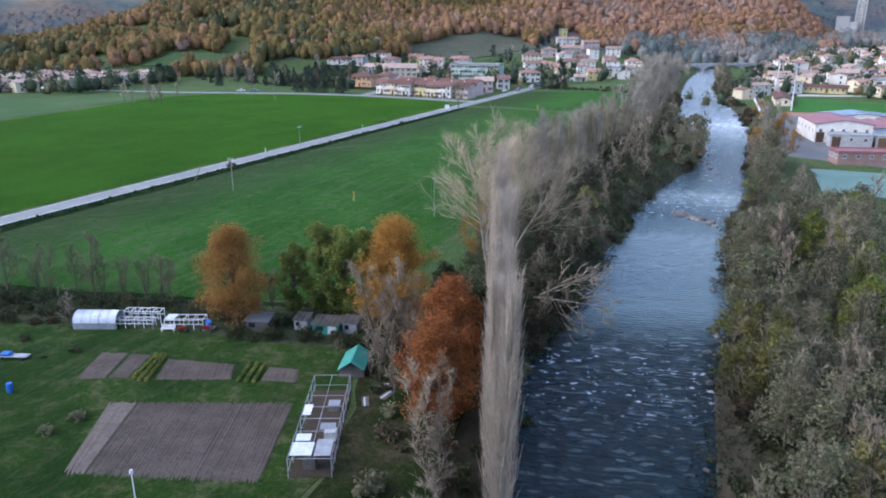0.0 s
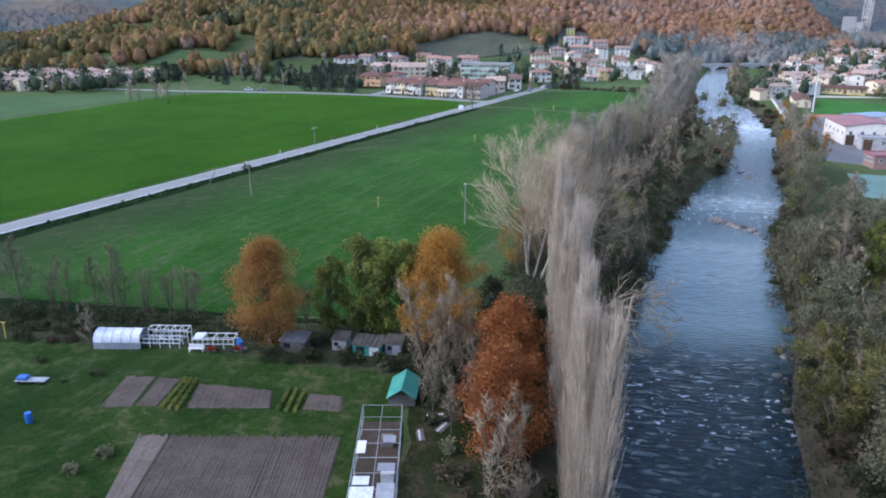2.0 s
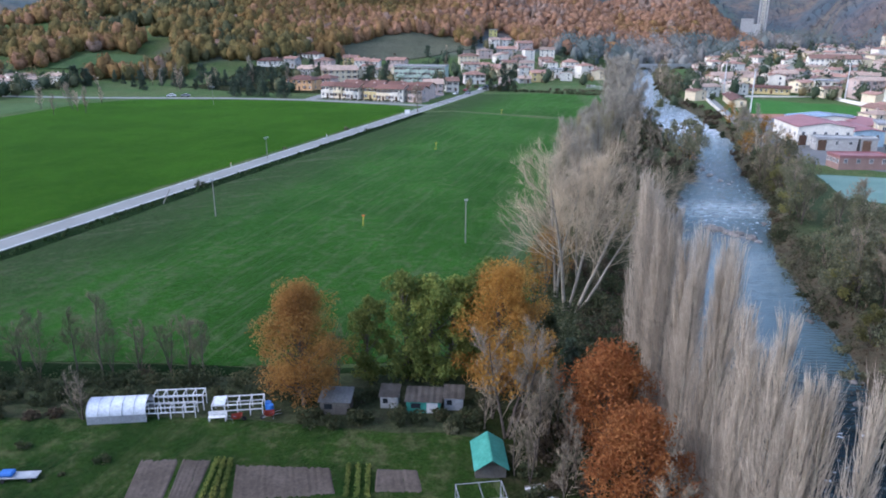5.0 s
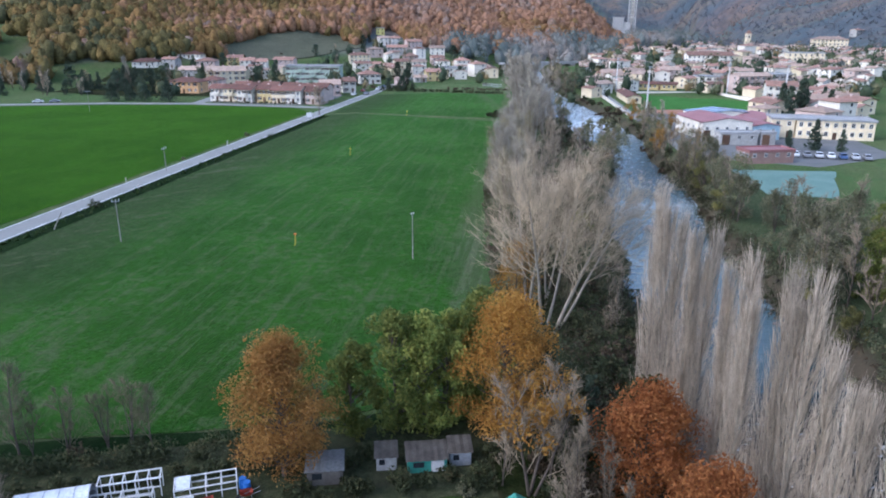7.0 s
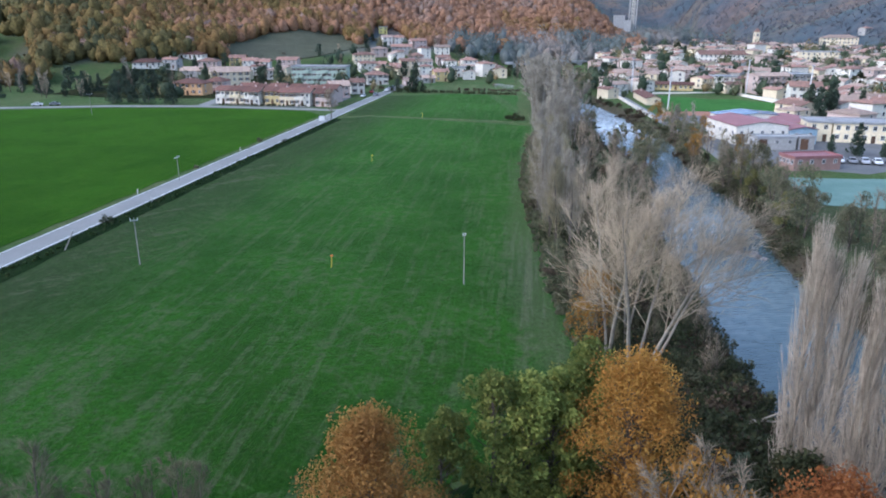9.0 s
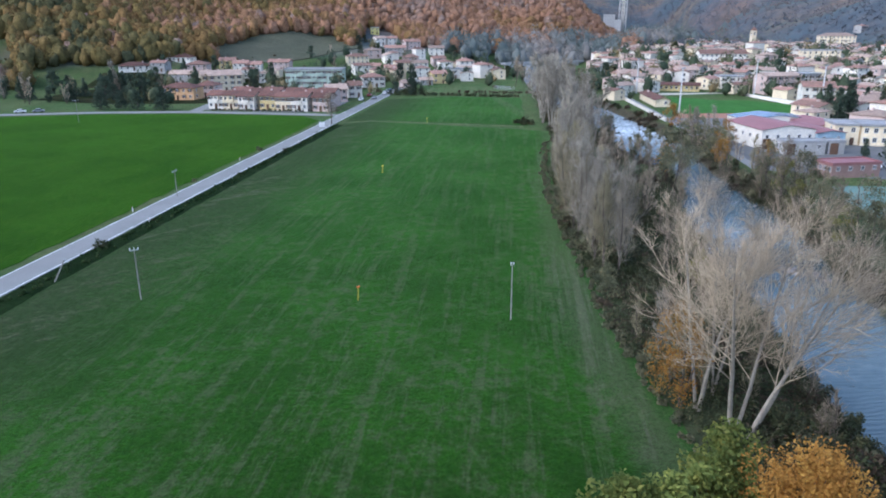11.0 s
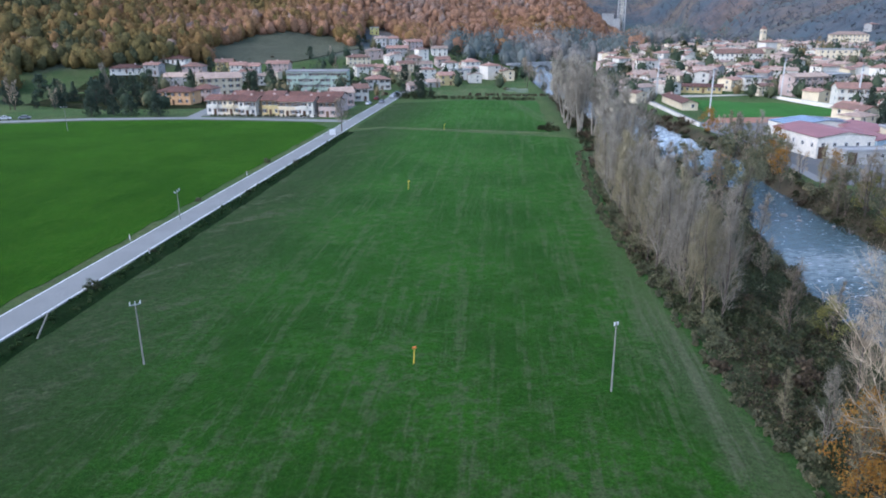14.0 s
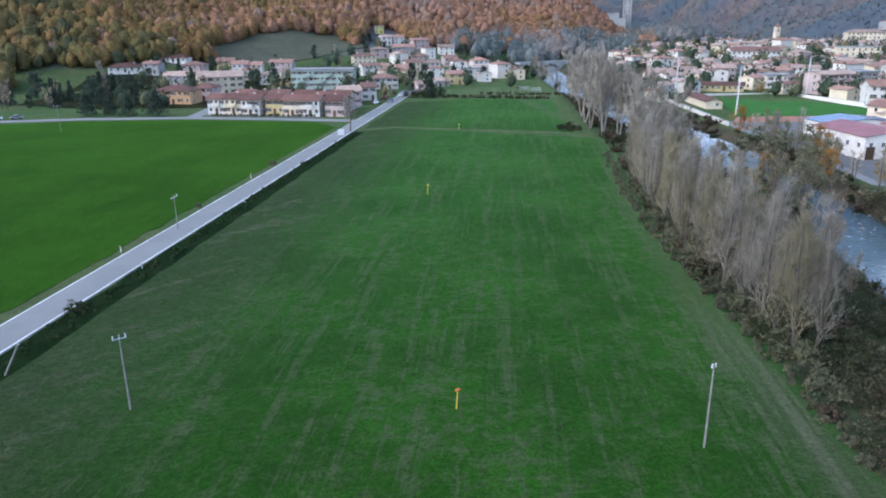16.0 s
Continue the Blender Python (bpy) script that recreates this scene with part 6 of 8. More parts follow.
# ---- across the river: sports ground, hall, school ----
patch("sports_pitch", [(142.5, 297), (175.5, 293.5), (183.5, 227), (122.5, 230.5)], M_PITCH, "green turf football pitch", 0.06)
M_TRACK = surface("red_clay_track", (0.32, 0.15, 0.095), (0.38, 0.19, 0.12), 0.2, 4, 0.9, 0.2, 0.02, 0, world_space=True)
patch("running_track", [(113.5, 218), (121.5, 229.6), (183.5, 226), (180, 208)], M_TRACK, "reddish clay ground beside the pitch", 0.05)
patch("pavement_yard", [(95.5, 125.4), (103.4, 155.7), (109.2, 190.4), (111.7, 219.7), (174.9, 221.4), (161.6, 166.3), (153.5, 122.5), (123.1, 108.7)], M_YARD, "grey paved yard round the hall", 0.045)
M_COURT = surface("teal_court", (0.125, 0.215, 0.175), (0.155, 0.25, 0.205), 0.15, 3, 0.85, 0.2, 0.01, 0, world_space=True)
patch("sports_court", [(99.4, 106.8), (123.8, 103.2), (107.6, 76.6), (95.2, 81.4)], M_COURT, "faded teal sports court", 0.055)
lane("embankment_path", [(96.5, 126), (99.8, 142), (103.2, 162), (105.4, 187), (109.2, 206), (113.2, 230), (118.0, 262), (124.5, 310)], 2.6, "grey path along the embankment", 0.07, M_ASPHALT)


def long_wall(name, a, b, h, t, label, material):
    a, b = Vector(a), Vector(b)
    n = max(2, int((b - a).length / 9))
    root = thing(name, pose(a.x, a.y, 0, 0, 0, math.degrees(math.atan2(b.y - a.y, b.x - a.x))), label, "wall")
    L = (b - a).length
    bm = bmesh.new()
    box(bm, 0, L, -t / 2, t / 2, -1.6, h)
    part("wall", bm, material, root)
    bm = bmesh.new()
    box(bm, 0, L, -t / 2 - 0.06, t / 2 + 0.06, h, h + 0.1)
    part("coping", bm, M_CONCRETE, root)
    for i in range(n + 1):
        bm = bmesh.new()
        box(bm, i * L / n - 0.15, i * L / n + 0.15, -t / 2 - 0.1, t / 2 + 0.1, -0.5, h + 0.02)
        part("pier", bm, material, root)
    return root


long_wall("embankment_wall", (119.8, 296), (107.8, 210), 1.3, 0.3, "long white wall between river and sports ground", PLASTER["white"])
long_wall("boundary_wall", (176.4, 295), (185.5, 222), 1.7, 0.25, "white boundary wall behind the pitch", PLASTER["white"])
long_wall("boundary_wall", (140, 296.5), (176, 295.6), 1.2, 0.25, "white boundary wall behind the pitch", PLASTER["white"])


def hall(x, y, w, d, h, turn, wall, roof, label, name="hall", windows=5, pitch=0.16, kind="gable", door=True):
    """A plain hall; its ridge runs along its depth."""
    root = thing(name, pose(x, y, 0, 0, 0, turn), label, "building")
    bm = bmesh.new()
    box(bm, -w / 2, w / 2, -d / 2, d / 2, -0.4, h)
    if kind == "gable":
        rise = w / 2 * pitch
        for s in (-1, 1):
            vs = [bm.verts.new(c) for c in ((-w / 2, s * d / 2, h), (w / 2, s * d / 2, h), (0, s * d / 2, h + rise), (-w / 2, s * (d / 2 - 0.3), h), (w / 2, s * (d / 2 - 0.3), h), (0, s * (d / 2 - 0.3), h + rise))]
            bm.faces.new(vs[:3])
            bm.faces.new(vs[:2:-1])
            bm.faces.new((vs[0], vs[2], vs[5], vs[3]))
            bm.faces.new((vs[2], vs[1], vs[4], vs[5]))
        bmesh.ops.recalc_face_normals(bm, faces=bm.faces[:])
    part("wall", bm, PLASTER[wall], root)
    rm = roof_mesh(d, w, pitch, kind, 0.35, 0.14)
    rf = part("roof", rm, roof, root)
    rf.matrix_basis = pose(0, 0, h - 0.35 * pitch if kind == "gable" else h, 0, 0, 90)
    for i in range(windows):
        add_window(root, -w / 2 + (i + 0.5) * w / windows, -d / 2, h * 0.55, 0, False, (0.8, 1, 0.75))
        add_window(root, -w / 2, -d / 2 + (i + 0.5) * d / windows, h * 0.5, -90, False, (0.9, 1, 0.8))
    if door:
        dr = new("door", DOOR)
        dr.parent = root
        dr.matrix_basis = pose(-w / 2 + 1.6, -d / 2, 0, 0, 0, 0) @ Matrix.Diagonal((2.0, 1, 1.4, 1))
    return root


hall(118.8, 161.5, 15.6, 20.5, 5.4, 0, "white", M_REDSHEET, "white sports hall with a dull red sheet roof")
hall(130.9, 160, 8.4, 19, 4.4, 0, "blue", M_REDSHEET, "pale blue hall wing with a red roof", windows=2)
M_SOLAR = surface("blue_solar_glass", (0.05, 0.09, 0.17), (0.07, 0.12, 0.21), 0.3, 2, 0.25, 0, 0, 0.1, spec=0.5)
hall(133, 187, 22, 12, 4.2, 0, "white", M_SOLAR, "low hall under blue solar panels", windows=0, pitch=0.1, door=False)
hall(143, 175, 12, 18, 4.0, 0, "pink", M_REDSHEET, "long low building under a red roof", windows=3)
hall(118.6, 144.6, 10.8, 5.0, 3.2, -5, "grey", M_FLATROOF, "low grey changing-room block with a flat roof", windows=3, kind="flat")
hall(127.2, 144, 4.4, 4.2, 3.2, -5, "grey", M_FLATROOF, "small grey concrete hut", windows=1, kind="flat")
hall(113, 117, 12.5, 6, 3.0, 5, "brick", M_REDSHEET, "dark open shelter with a red roof", windows=4, kind="flat", door=False)
house(154.5, 156, 22, 11, 2, -18, "cream", "flat", M_FLATROOF, name="school", label="long cream two-storey school with a flat roof", per=2.4, shutters=False)
house(140.5, 160.5, 6.5, 10, 2, -18, "cream", "flat", M_FLATROOF, name="school", label="cream end wing of the school with a flat roof", per=2.4, shutters=False)
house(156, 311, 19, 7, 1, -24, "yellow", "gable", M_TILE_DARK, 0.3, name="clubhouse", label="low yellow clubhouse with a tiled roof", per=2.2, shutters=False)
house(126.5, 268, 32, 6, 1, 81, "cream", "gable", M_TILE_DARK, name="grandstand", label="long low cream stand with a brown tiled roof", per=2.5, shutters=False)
house(195.5, 292, 18, 10, 3, 6, "pink", "gable", M_TILE_OLD, 0.25, name="apartment_block", label="dull pink apartment block with long balconies", balcony=6, per=2.6, group="flats by the pitch")
house(210.5, 294, 10, 10, 3, 6, "grey", "flat", None, name="apartment_block", label="grey apartment block with a flat roof", balcony=4, per=2.6, group="flats by the pitch")
house(183.7, 315.5, 11, 9, 2, -4, "white", "flat", None, group="houses of the town")
house(187.7, 248.2, 12, 10, 3, -20, "white", "gable", None, group="houses of the town")
house(186.4, 219.3, 10, 9, 2, -20, "white", "gable", None, group="houses of the town")
house(200.8, 225.1, 12, 9, 2, -20, "pink", "gable", None, group="houses of the town")
house(141, 345.3, 11, 9, 2, 0, "pink", "gable", M_TILE_OLD, group="houses of the town")
house(155.2, 348.5, 10.5, 9, 2, 0, "orange", "gable", M_TILE_OLD, group="houses of the town")
house(177.8, 355.1, 11.5, 9, 2, 0, "pink", "gable", None, group="houses of the town")
house(229, 418, 29, 12, 3, -10, "white", "gable", M_TILE, group="houses of the town")
house(386, 538, 27, 12, 4, -20, "cream", "hip", None, name="apartment_block", label="cream apartment block high above the town", group="flats above the town")
house(296, 418, 23, 12, 3, -20, "cream", "flat", None, name="apartment_block", label="cream apartment block with a flat roof", group="flats above the town")

# church tower over the town
root = thing("church_tower", pose(326, 560, float(land(326, 560))), "pale square church tower with a pointed roof", "tower")
bm = bmesh.new()
box(bm, -1.9, 1.9, -1.9, 1.9, -1, 15, 0.05)
part("wall", bm, PLASTER["cream"], root)
bm = bmesh.new()
bmesh.ops.create_cone(bm, cap_ends=True, segments=4, radius1=3.0, radius2=0.1, depth=3, matrix=pose(0, 0, 16.5, 0, 0, 45))
part("roof", bm, M_TILE, root)
for s in range(4):
    w = add_window(root, (0, 1.9, 0, -1.9)[s], (-1.9, 0, 1.9, 0)[s], 11.5, (0, 90, 180, 270)[s], False, (1.3, 1, 1.5))


def floodlight(x, y, h=17):
    root = thing("floodlight_mast", pose(x, y, 0, 0, 0, 40), "tall grey floodlight mast beside the pitch", "mast", "floodlights round the pitch")
    part("mast", rod(bmesh.new(), (0, 0, -0.3), (0, 0, h), 0.36, 8, 0.22), M_FRAME, root)
    part("crossbar", box(bmesh.new(), -1.4, 1.4, -0.08, 0.08, h - 0.2, h), M_METAL, root)
    for k in range(4):
        part("lamp_head", box(bmesh.new(), -1.3 + k * 0.75, -0.85 + k * 0.75, -0.35, -0.08, h - 0.55, h - 0.05, 0.04), M_METAL, root)


for x, y in ((123.5, 234.8), (132, 305), (182.8, 288), (187.5, 243.5)):
    floodlight(x, y)

# conifers by the school and the village
t, c = leafy_tree_meshes(81, 11, 6.5, 900, 0.42, 50, 0.03, ragged=0.35)
define("conifer", "pine_tree", "dense dark green pine", "tree", [("trunk", t, M_BARK), ("crown", c, L_CONIFER)])


def fir_meshes(seed, h, w):
    rg = np.random.default_rng(seed)
    n = 70
    f = rg.random(n) ** 1.2
    a = rg.uniform(0, 6.28, n)
    rad = w / 2 * (1 - f) ** 0.8 * rg.uniform(0.5, 1, n)
    cs = np.stack([np.cos(a) * rad, np.sin(a) * rad, h * (0.06 + 0.9 * f)], 1)
    v, q = leaf_cloud(rg, cs, 0.12 * w + 0.12 * w * (1 - f), 900, 0.40)
    st = Tubes()
    st.add([(0, 0, -0.3), (0, 0, h * 0.6), (0, 0, h * 0.97)], [0.2, 0.1, 0.02], 6)
    return st.mesh("trunk"), array_mesh("crown", v, q)


t, c = fir_meshes(83, 8.6, 7.4)
define("round_fir", "fir_tree", "dark broad fir on a roadside lawn", "tree", [("trunk", t, M_BARK), ("crown", c, L_CONIFER)])
t, c = fir_meshes(82, 10, 5)
define("fir", "fir_tree", "dark conical fir tree", "tree", [("trunk", t, M_BARK), ("crown", c, L_CONIFER)])
rv = random.Random(33)
for x, y, s in ((167.8, 209.7, 1.0), (163.7, 197.2, 1.0), (174.5, 206.6, 1.15), (178.1, 195.1, 0.9), (171, 202.9, 1.1), (135.7, 132.8, 0.7), (126.6, 130.2, 0.5), (142.1, 130.2, 0.5)):
    plant("fir", x, y, s * 1.25, "conifers by the school", rng=rv)
for x, y, s in ((-106, 268.5, 1.05), (-98.5, 270, 0.9), (-90.8, 266.3, 0.95), (-80.5, 264.5, 1.1)):
    plant("round_fir", x, y, s, "firs along the village road", "dark rounded fir on a roadside lawn", rng=rv)
for k in range(46):
    plant(rv.choice(["fir", "fir", "fir", "conifer", "bank_tree", "row_tree"]), rv.uniform(-215, -112), rv.uniform(293, 350), rv.uniform(0.6, 1.25), "dark trees west of the village", rng=rv)
for x, y, s in ((-137, 392, 0.9), (-129, 390, 0.8), (-143, 396, 0.9), (-118, 422, 0.8), (-109, 420, 0.8), (-124, 400, 0.7)):
    plant("dark_oak", x, y, s * 0.6, "garden trees before the hillside houses", rng=rv)
for x, y, s in ((-54, 331, 0.7), (15.6, 319, 0.6), (24, 317, 0.6), (-17, 356, 1.0), (-13, 352, 0.9), (22.8, 310.7, 0.8), (28, 317.8, 0.6), (-92, 372, 1.1), (-63, 395, 0.8), (60, 395, 0.8), (8, 400, 0.9)):
    plant(rv.choice(["fir", "conifer"]), x, y, s, "dark trees in the village", rng=rv)
for k in range(60):
    x, y = rv.uniform(-140, -15), rv.uniform(285, 440)
    if not (8 < x < 84 and y < 345) and not (-64 < x < -8 and y < 345) and free_spot(x, y, 2.5):
        plant(rv.choice(["fir", "conifer", "conifer", "dark_oak", "olive_scrub", "bank_tree"]), x, y, rv.uniform(0.5, 1.0), "trees in village gardens", rng=rv)
for k in range(30):
    x, y = rv.uniform(-10, 90), rv.uniform(400, 570)
    if free_spot(x, y, 2.0):
        plant(rv.choice(["dark_oak", "conifer", "olive_scrub", "bank_tree"]), x, y, rv.uniform(0.6, 1.1), "trees in village gardens", rng=rv)
for k in range(46):
    x, y = rv.uniform(-125, 85), rv.uniform(300, 520)
    if not (8 < x < 84 and y < 345) and not (-64 < x < -8 and y < 345) and free_spot(x, y, 2.5):
        plant(rv.choice(["scrub", "olive_scrub", "rust_scrub", "conifer", "bank_tree"]), x, y, rv.uniform(0.5, 1.0), "trees in village gardens", rng=rv)
for k in range(70):
    x, y = fan(20, 42, 285, 640)()
    if free_spot(x, y, 2.5):
        plant(rv.choice(["scrub", "olive_scrub", "conifer", "fir", "dark_oak"]), x, y, rv.uniform(0.6, 1.3), "trees in the town", rng=rv)
t, c = bare_tree_meshes(75, 10.5, 0.22, stems=1, clear=0.22, limbs=22, boughs=6, twigs=8, angle=0.9, reach=0.5, twig_r=0.035)
define("round_bare", "bare_tree", "bare brown round tree at the road junction", "tree", [("trunk", t, M_BARK), ("crown", c, M_TWIG_BROWN)])
plant("round_bare", -10.2, 214.8, 0.95, rng=rv)
for k in range(16):
    plant(rv.choice(["bank_tree", "scrub", "conifer"]), rv.uniform(-310, -205), rv.uniform(225, 300), rv.uniform(0.6, 1.1), "trees by the western houses", rng=rv)
for k in range(9):
    plant("bank_tree", -160 + rv.uniform(-14, 24), 190 + k * 5 + rv.uniform(-3, 3), rv.uniform(0.6, 0.9), "bare saplings by the crop field", rng=rv)

# grey woods in the valley bottom past the bridge
rg = np.random.default_rng(12)
p = np.stack([rg.uniform(60, 420, 1500), rg.uniform(535, 760, 1500)], 1)
e = np.interp(p[:, 1], RIV_Y, RIV_L)
p = p[(p[:, 0] < e - 3) | ((p[:, 0] > e + 28) & (p[:, 0] < e + 75))]
p = p[land(p[:, 0], p[:, 1]) < 14][:720]
woods("valley_woods", "grey bare woods in the valley bottom", p, rg.uniform(6, 12, len(p)), np.clip(0.35 + 0.35 * np.sin(p[:, 0] * 0.05) + rg.normal(0, 0.15, len(p)), 0, 1), [crown_template(s, 80, True, 0.7, 0.7) for s in (12, 13)], 1.3, M_VALLEY, True)
# small garden trees between the houses, past counting
spots = []
for region, n in ((fan(19, 43, 285, 640), 520), (lambda: (rv.uniform(-125, 95), rv.uniform(285, 560)), 200), (lambda: (rv.uniform(-330, -205), rv.uniform(225, 330)), 160)):
    for k in range(n):
        x, y = region()
        if 8 < x < 84 and y < 345:
            continue
        on_road = abs(x - road_x(y, 2.6)) < 6 or abs(x - np.interp(y, [260, 290, 330, 345], [-68, -66, -60, -40])) < 5
        if on_road or inside(np.array([x]), np.array([y]), CLEAR[1])[0]:
            continue
        if free_spot(x, y, 1.2):
            spots.append((x, y))
p = np.array(spots)
woods("garden_trees", "dark and yellowing garden trees between the houses", p, rg.uniform(3.0, 7.0, len(p)), np.clip(rg.normal(0.38, 0.28, len(p)), 0, 1), [crown_template(s, 70, True) for s in (14, 15, 16)], 1.2, M_TOWN_TREES)

# the bridge
root = thing("bridge", pose(106, 508, 0, 0, 0, 24), "pale concrete road bridge with low arches", "bridge")
part("deck", box(bmesh.new(), -4, 72, -3.2, 3.2, 2.6, 3.3, 0.05), M_CONCRETE, root)
for s in (-1, 1):
    part("parapet", box(bmesh.new(), -4, 72, s * 3.0 - 0.15, s * 3.0 + 0.15, 3.3, 4.2, 0.03), M_CONCRETE, root)
for k in range(5):
    part("pier", box(bmesh.new(), k * 16.5 - 0.9, k * 16.5 + 0.9, -2.8, 2.8, -5.5, 2.6, 0.1), M_CONCRETE, root)
for k in range(4):
    bm = bmesh.new()
    seg = 12
    x0, x1 = k * 16.5 + 0.9, (k + 1) * 16.5 - 0.9
    for s in (-2.7, 2.7):
        pts = [(x0 + (x1 - x0) * i / seg, -1.8 + 3.9 * math.sqrt(max(0, 1 - (2 * i / seg - 1) ** 2))) for i in range(seg + 1)]
        for (a, za), (b, zb) in zip(pts, pts[1:]):
            for dy in (-0.15, 0.15):
                bm.faces.new([bm.verts.new(c) for c in ((a, s + dy, za), (b, s + dy, zb), (b, s + dy, 2.6), (a, s + dy, 2.6))])
            bm.faces.new([bm.verts.new(c) for c in ((a, s - 0.15, za), (a, s + 0.15, za), (b, s + 0.15, zb), (b, s - 0.15, zb))])
    bmesh.ops.remove_doubles(bm, verts=bm.verts[:], dist=0.001)
    part("arch", bm, M_CONCRETE, root)

# cement works in the gap of the hills
tx, ty = 437, 1210
tz = float(land(tx, ty))
root = thing("works_tower", pose(tx, ty, tz - 2, 0, 0, -20), "tall pale lattice tower of a cement works", "tower")
for sx in (-1, 1):
    for sy in (-1, 1):
        part("leg", box(bmesh.new(), sx * 6 - 1, sx * 6 + 1, sy * 6 - 1, sy * 6 + 1, 0, 92), M_CONCRETE, root)
for k in range(8):
    z = 8 + k * 11.5
    part("floor", box(bmesh.new(), -7, 7, -7, 7, z, z + 1.2), M_CONCRETE, root)
    for s in (-1, 1):
        part("brace", rod(bmesh.new(), (-6 * s, -6.6, z + 1), (6 * s, -6.6, z + 11), 0.45), M_CONCRETE, root)
part("core", box(bmesh.new(), -3, 3, -3, 3, 0, 90), PLASTER["white"], root)
root = thing("works_building", pose(tx - 27, ty - 6, tz - 2, 0, 0, -20), "pale block of a cement works", "building")
part("wall", box(bmesh.new(), -8, 11, -8, 8, 0, 34, 0.2), M_CONCRETE, root)
part("roof", box(bmesh.new(), -8.5, 11.5, -8.5, 8.5, 34, 35), M_FLATROOF, root)
part("annex", box(bmesh.new(), 11, 22, -7, 7, 0, 26, 0.2), M_CONCRETE, root)


# parked cars
def car_parts():
    bm = bmesh.new()
    prof = [(-2.05, 0.35), (-2.1, 0.75), (-1.9, 0.95), (-1.35, 1.02), (-0.75, 1.45), (0.75, 1.48), (1.45, 1.0), (2.0, 0.9), (2.1, 0.6), (2.05, 0.35)]
    sides = [[bm.verts.new((x, s * (0.85 if z < 1.1 else 0.68), z)) for x, z in prof] for s in (-1, 1)]
    bm.faces.new(sides[0])
    bm.faces.new(sides[1][::-1])
    for i in range(len(prof)):
        j = (i + 1) % len(prof)
        bm.faces.new((sides[0][i], sides[1][i], sides[1][j], sides[0][j]))
    bmesh.ops.recalc_face_normals(bm, faces=bm.faces[:])
    bmesh.ops.bevel(bm, geom=bm.edges[:], offset=0.05, segments=1, affect="EDGES")
    body = to_mesh("body", bm)
    panes = []
    for pts in ([(x, -0.87 if z < 1.1 else -0.70, z) for x, z in ((-1.2, 1.05), (-0.72, 1.38), (0.7, 1.4), (1.25, 1.05))],
                [(x, 0.87 if z < 1.1 else 0.70, z) for x, z in ((-1.2, 1.05), (-0.72, 1.38), (0.7, 1.4), (1.25, 1.05))],
                [(1.42, -0.66, 1.06), (1.42, 0.66, 1.06), (0.84, 0.6, 1.45), (0.84, -0.6, 1.45)],
                [(-1.36, -0.66, 1.06), (-1.36, 0.66, 1.06), (-0.82, 0.6, 1.43), (-0.82, -0.6, 1.43)]):
        bm = bmesh.new()
        bm.faces.new([bm.verts.new(c) for c in pts])
        bmesh.ops.solidify(bm, geom=bm.faces[:], thickness=0.02)
        panes.append(to_mesh("window", bm))
    wheel = to_mesh("wheel", rod(bmesh.new(), (0, -0.1, 0), (0, 0.1, 0), 0.32, 12))
    return body, panes, wheel


CAR_BODY, CAR_GLASS, CAR_WHEEL = car_parts()
M_TYRE = surface("tyre", (0.02, 0.02, 0.02), (0.03, 0.03, 0.03), 1, 8, 0.8, 0.1, 0.01, 0)
for me in CAR_GLASS:
    me.materials.append(M_GLASS)
CAR_WHEEL.materials.append(M_TYRE)
PAINTS = {n: surface(f"{n}_car_paint", c, tuple(v * 0.9 for v in c), 0.5, 4, 0.3, 0, 0, 0, spec=0.5) for n, c in (("white", (0.75, 0.75, 0.75)), ("grey", (0.25, 0.26, 0.28)), ("blue", (0.07, 0.12, 0.25)), ("red", (0.35, 0.05, 0.05)), ("silver", (0.5, 0.51, 0.53)))}
CARS = {}
for n, mt in PAINTS.items():
    CARS[n] = CAR_BODY.copy()
    CARS[n].materials.append(mt)


def car(x, y, turn, paint, label, group="parked cars"):
    root = thing("car", pose(x, y, 0.1, 0, 0, turn), label, "car", group)
    for nm, me in (("body", CARS[paint]), ("side_window", CAR_GLASS[0]), ("side_window", CAR_GLASS[1]), ("windscreen", CAR_GLASS[2]), ("rear_window", CAR_GLASS[3])):
        ob = new(nm, me)
        ob.parent = root
    for a in (-1.3, 1.3):
        for s in (-0.8, 0.8):
            ob = new("wheel", CAR_WHEEL)
            ob.parent = root
            ob.location = (a, s, 0.3)
    return root


for k, c in enumerate(("white", "grey", "silver", "white", "blue", "silver", "grey")):
    car(124.9 + k * 2.7, 123.2 - k * 1.0, 65, c, f"{c} car parked before the school")
car(117.5, 150.7, 5, "silver", "silver car parked by the hall")
for x, y, c in ((10.1, 318.4, "white"), (11.2, 326, "silver"), (4.7, 295.7, "grey"), (12.8, 332.5, "blue"), (-1, 290.8, "white"), (2.7, 310.1, "red")):
    car(x, y, 77, c, f"{c} car parked along the village street")
for x, y, c in ((-57.3, 300, "white"), (-54.4, 304.5, "grey"), (-40, 350, "silver"), (-36, 351, "white"), (-30, 353, "blue"), (-22, 355, "grey"), (-134.1, 261.1, "white"), (-127.7, 262.4, "grey")):
    car(x, y, 12, c, f"{c} car parked in the village")

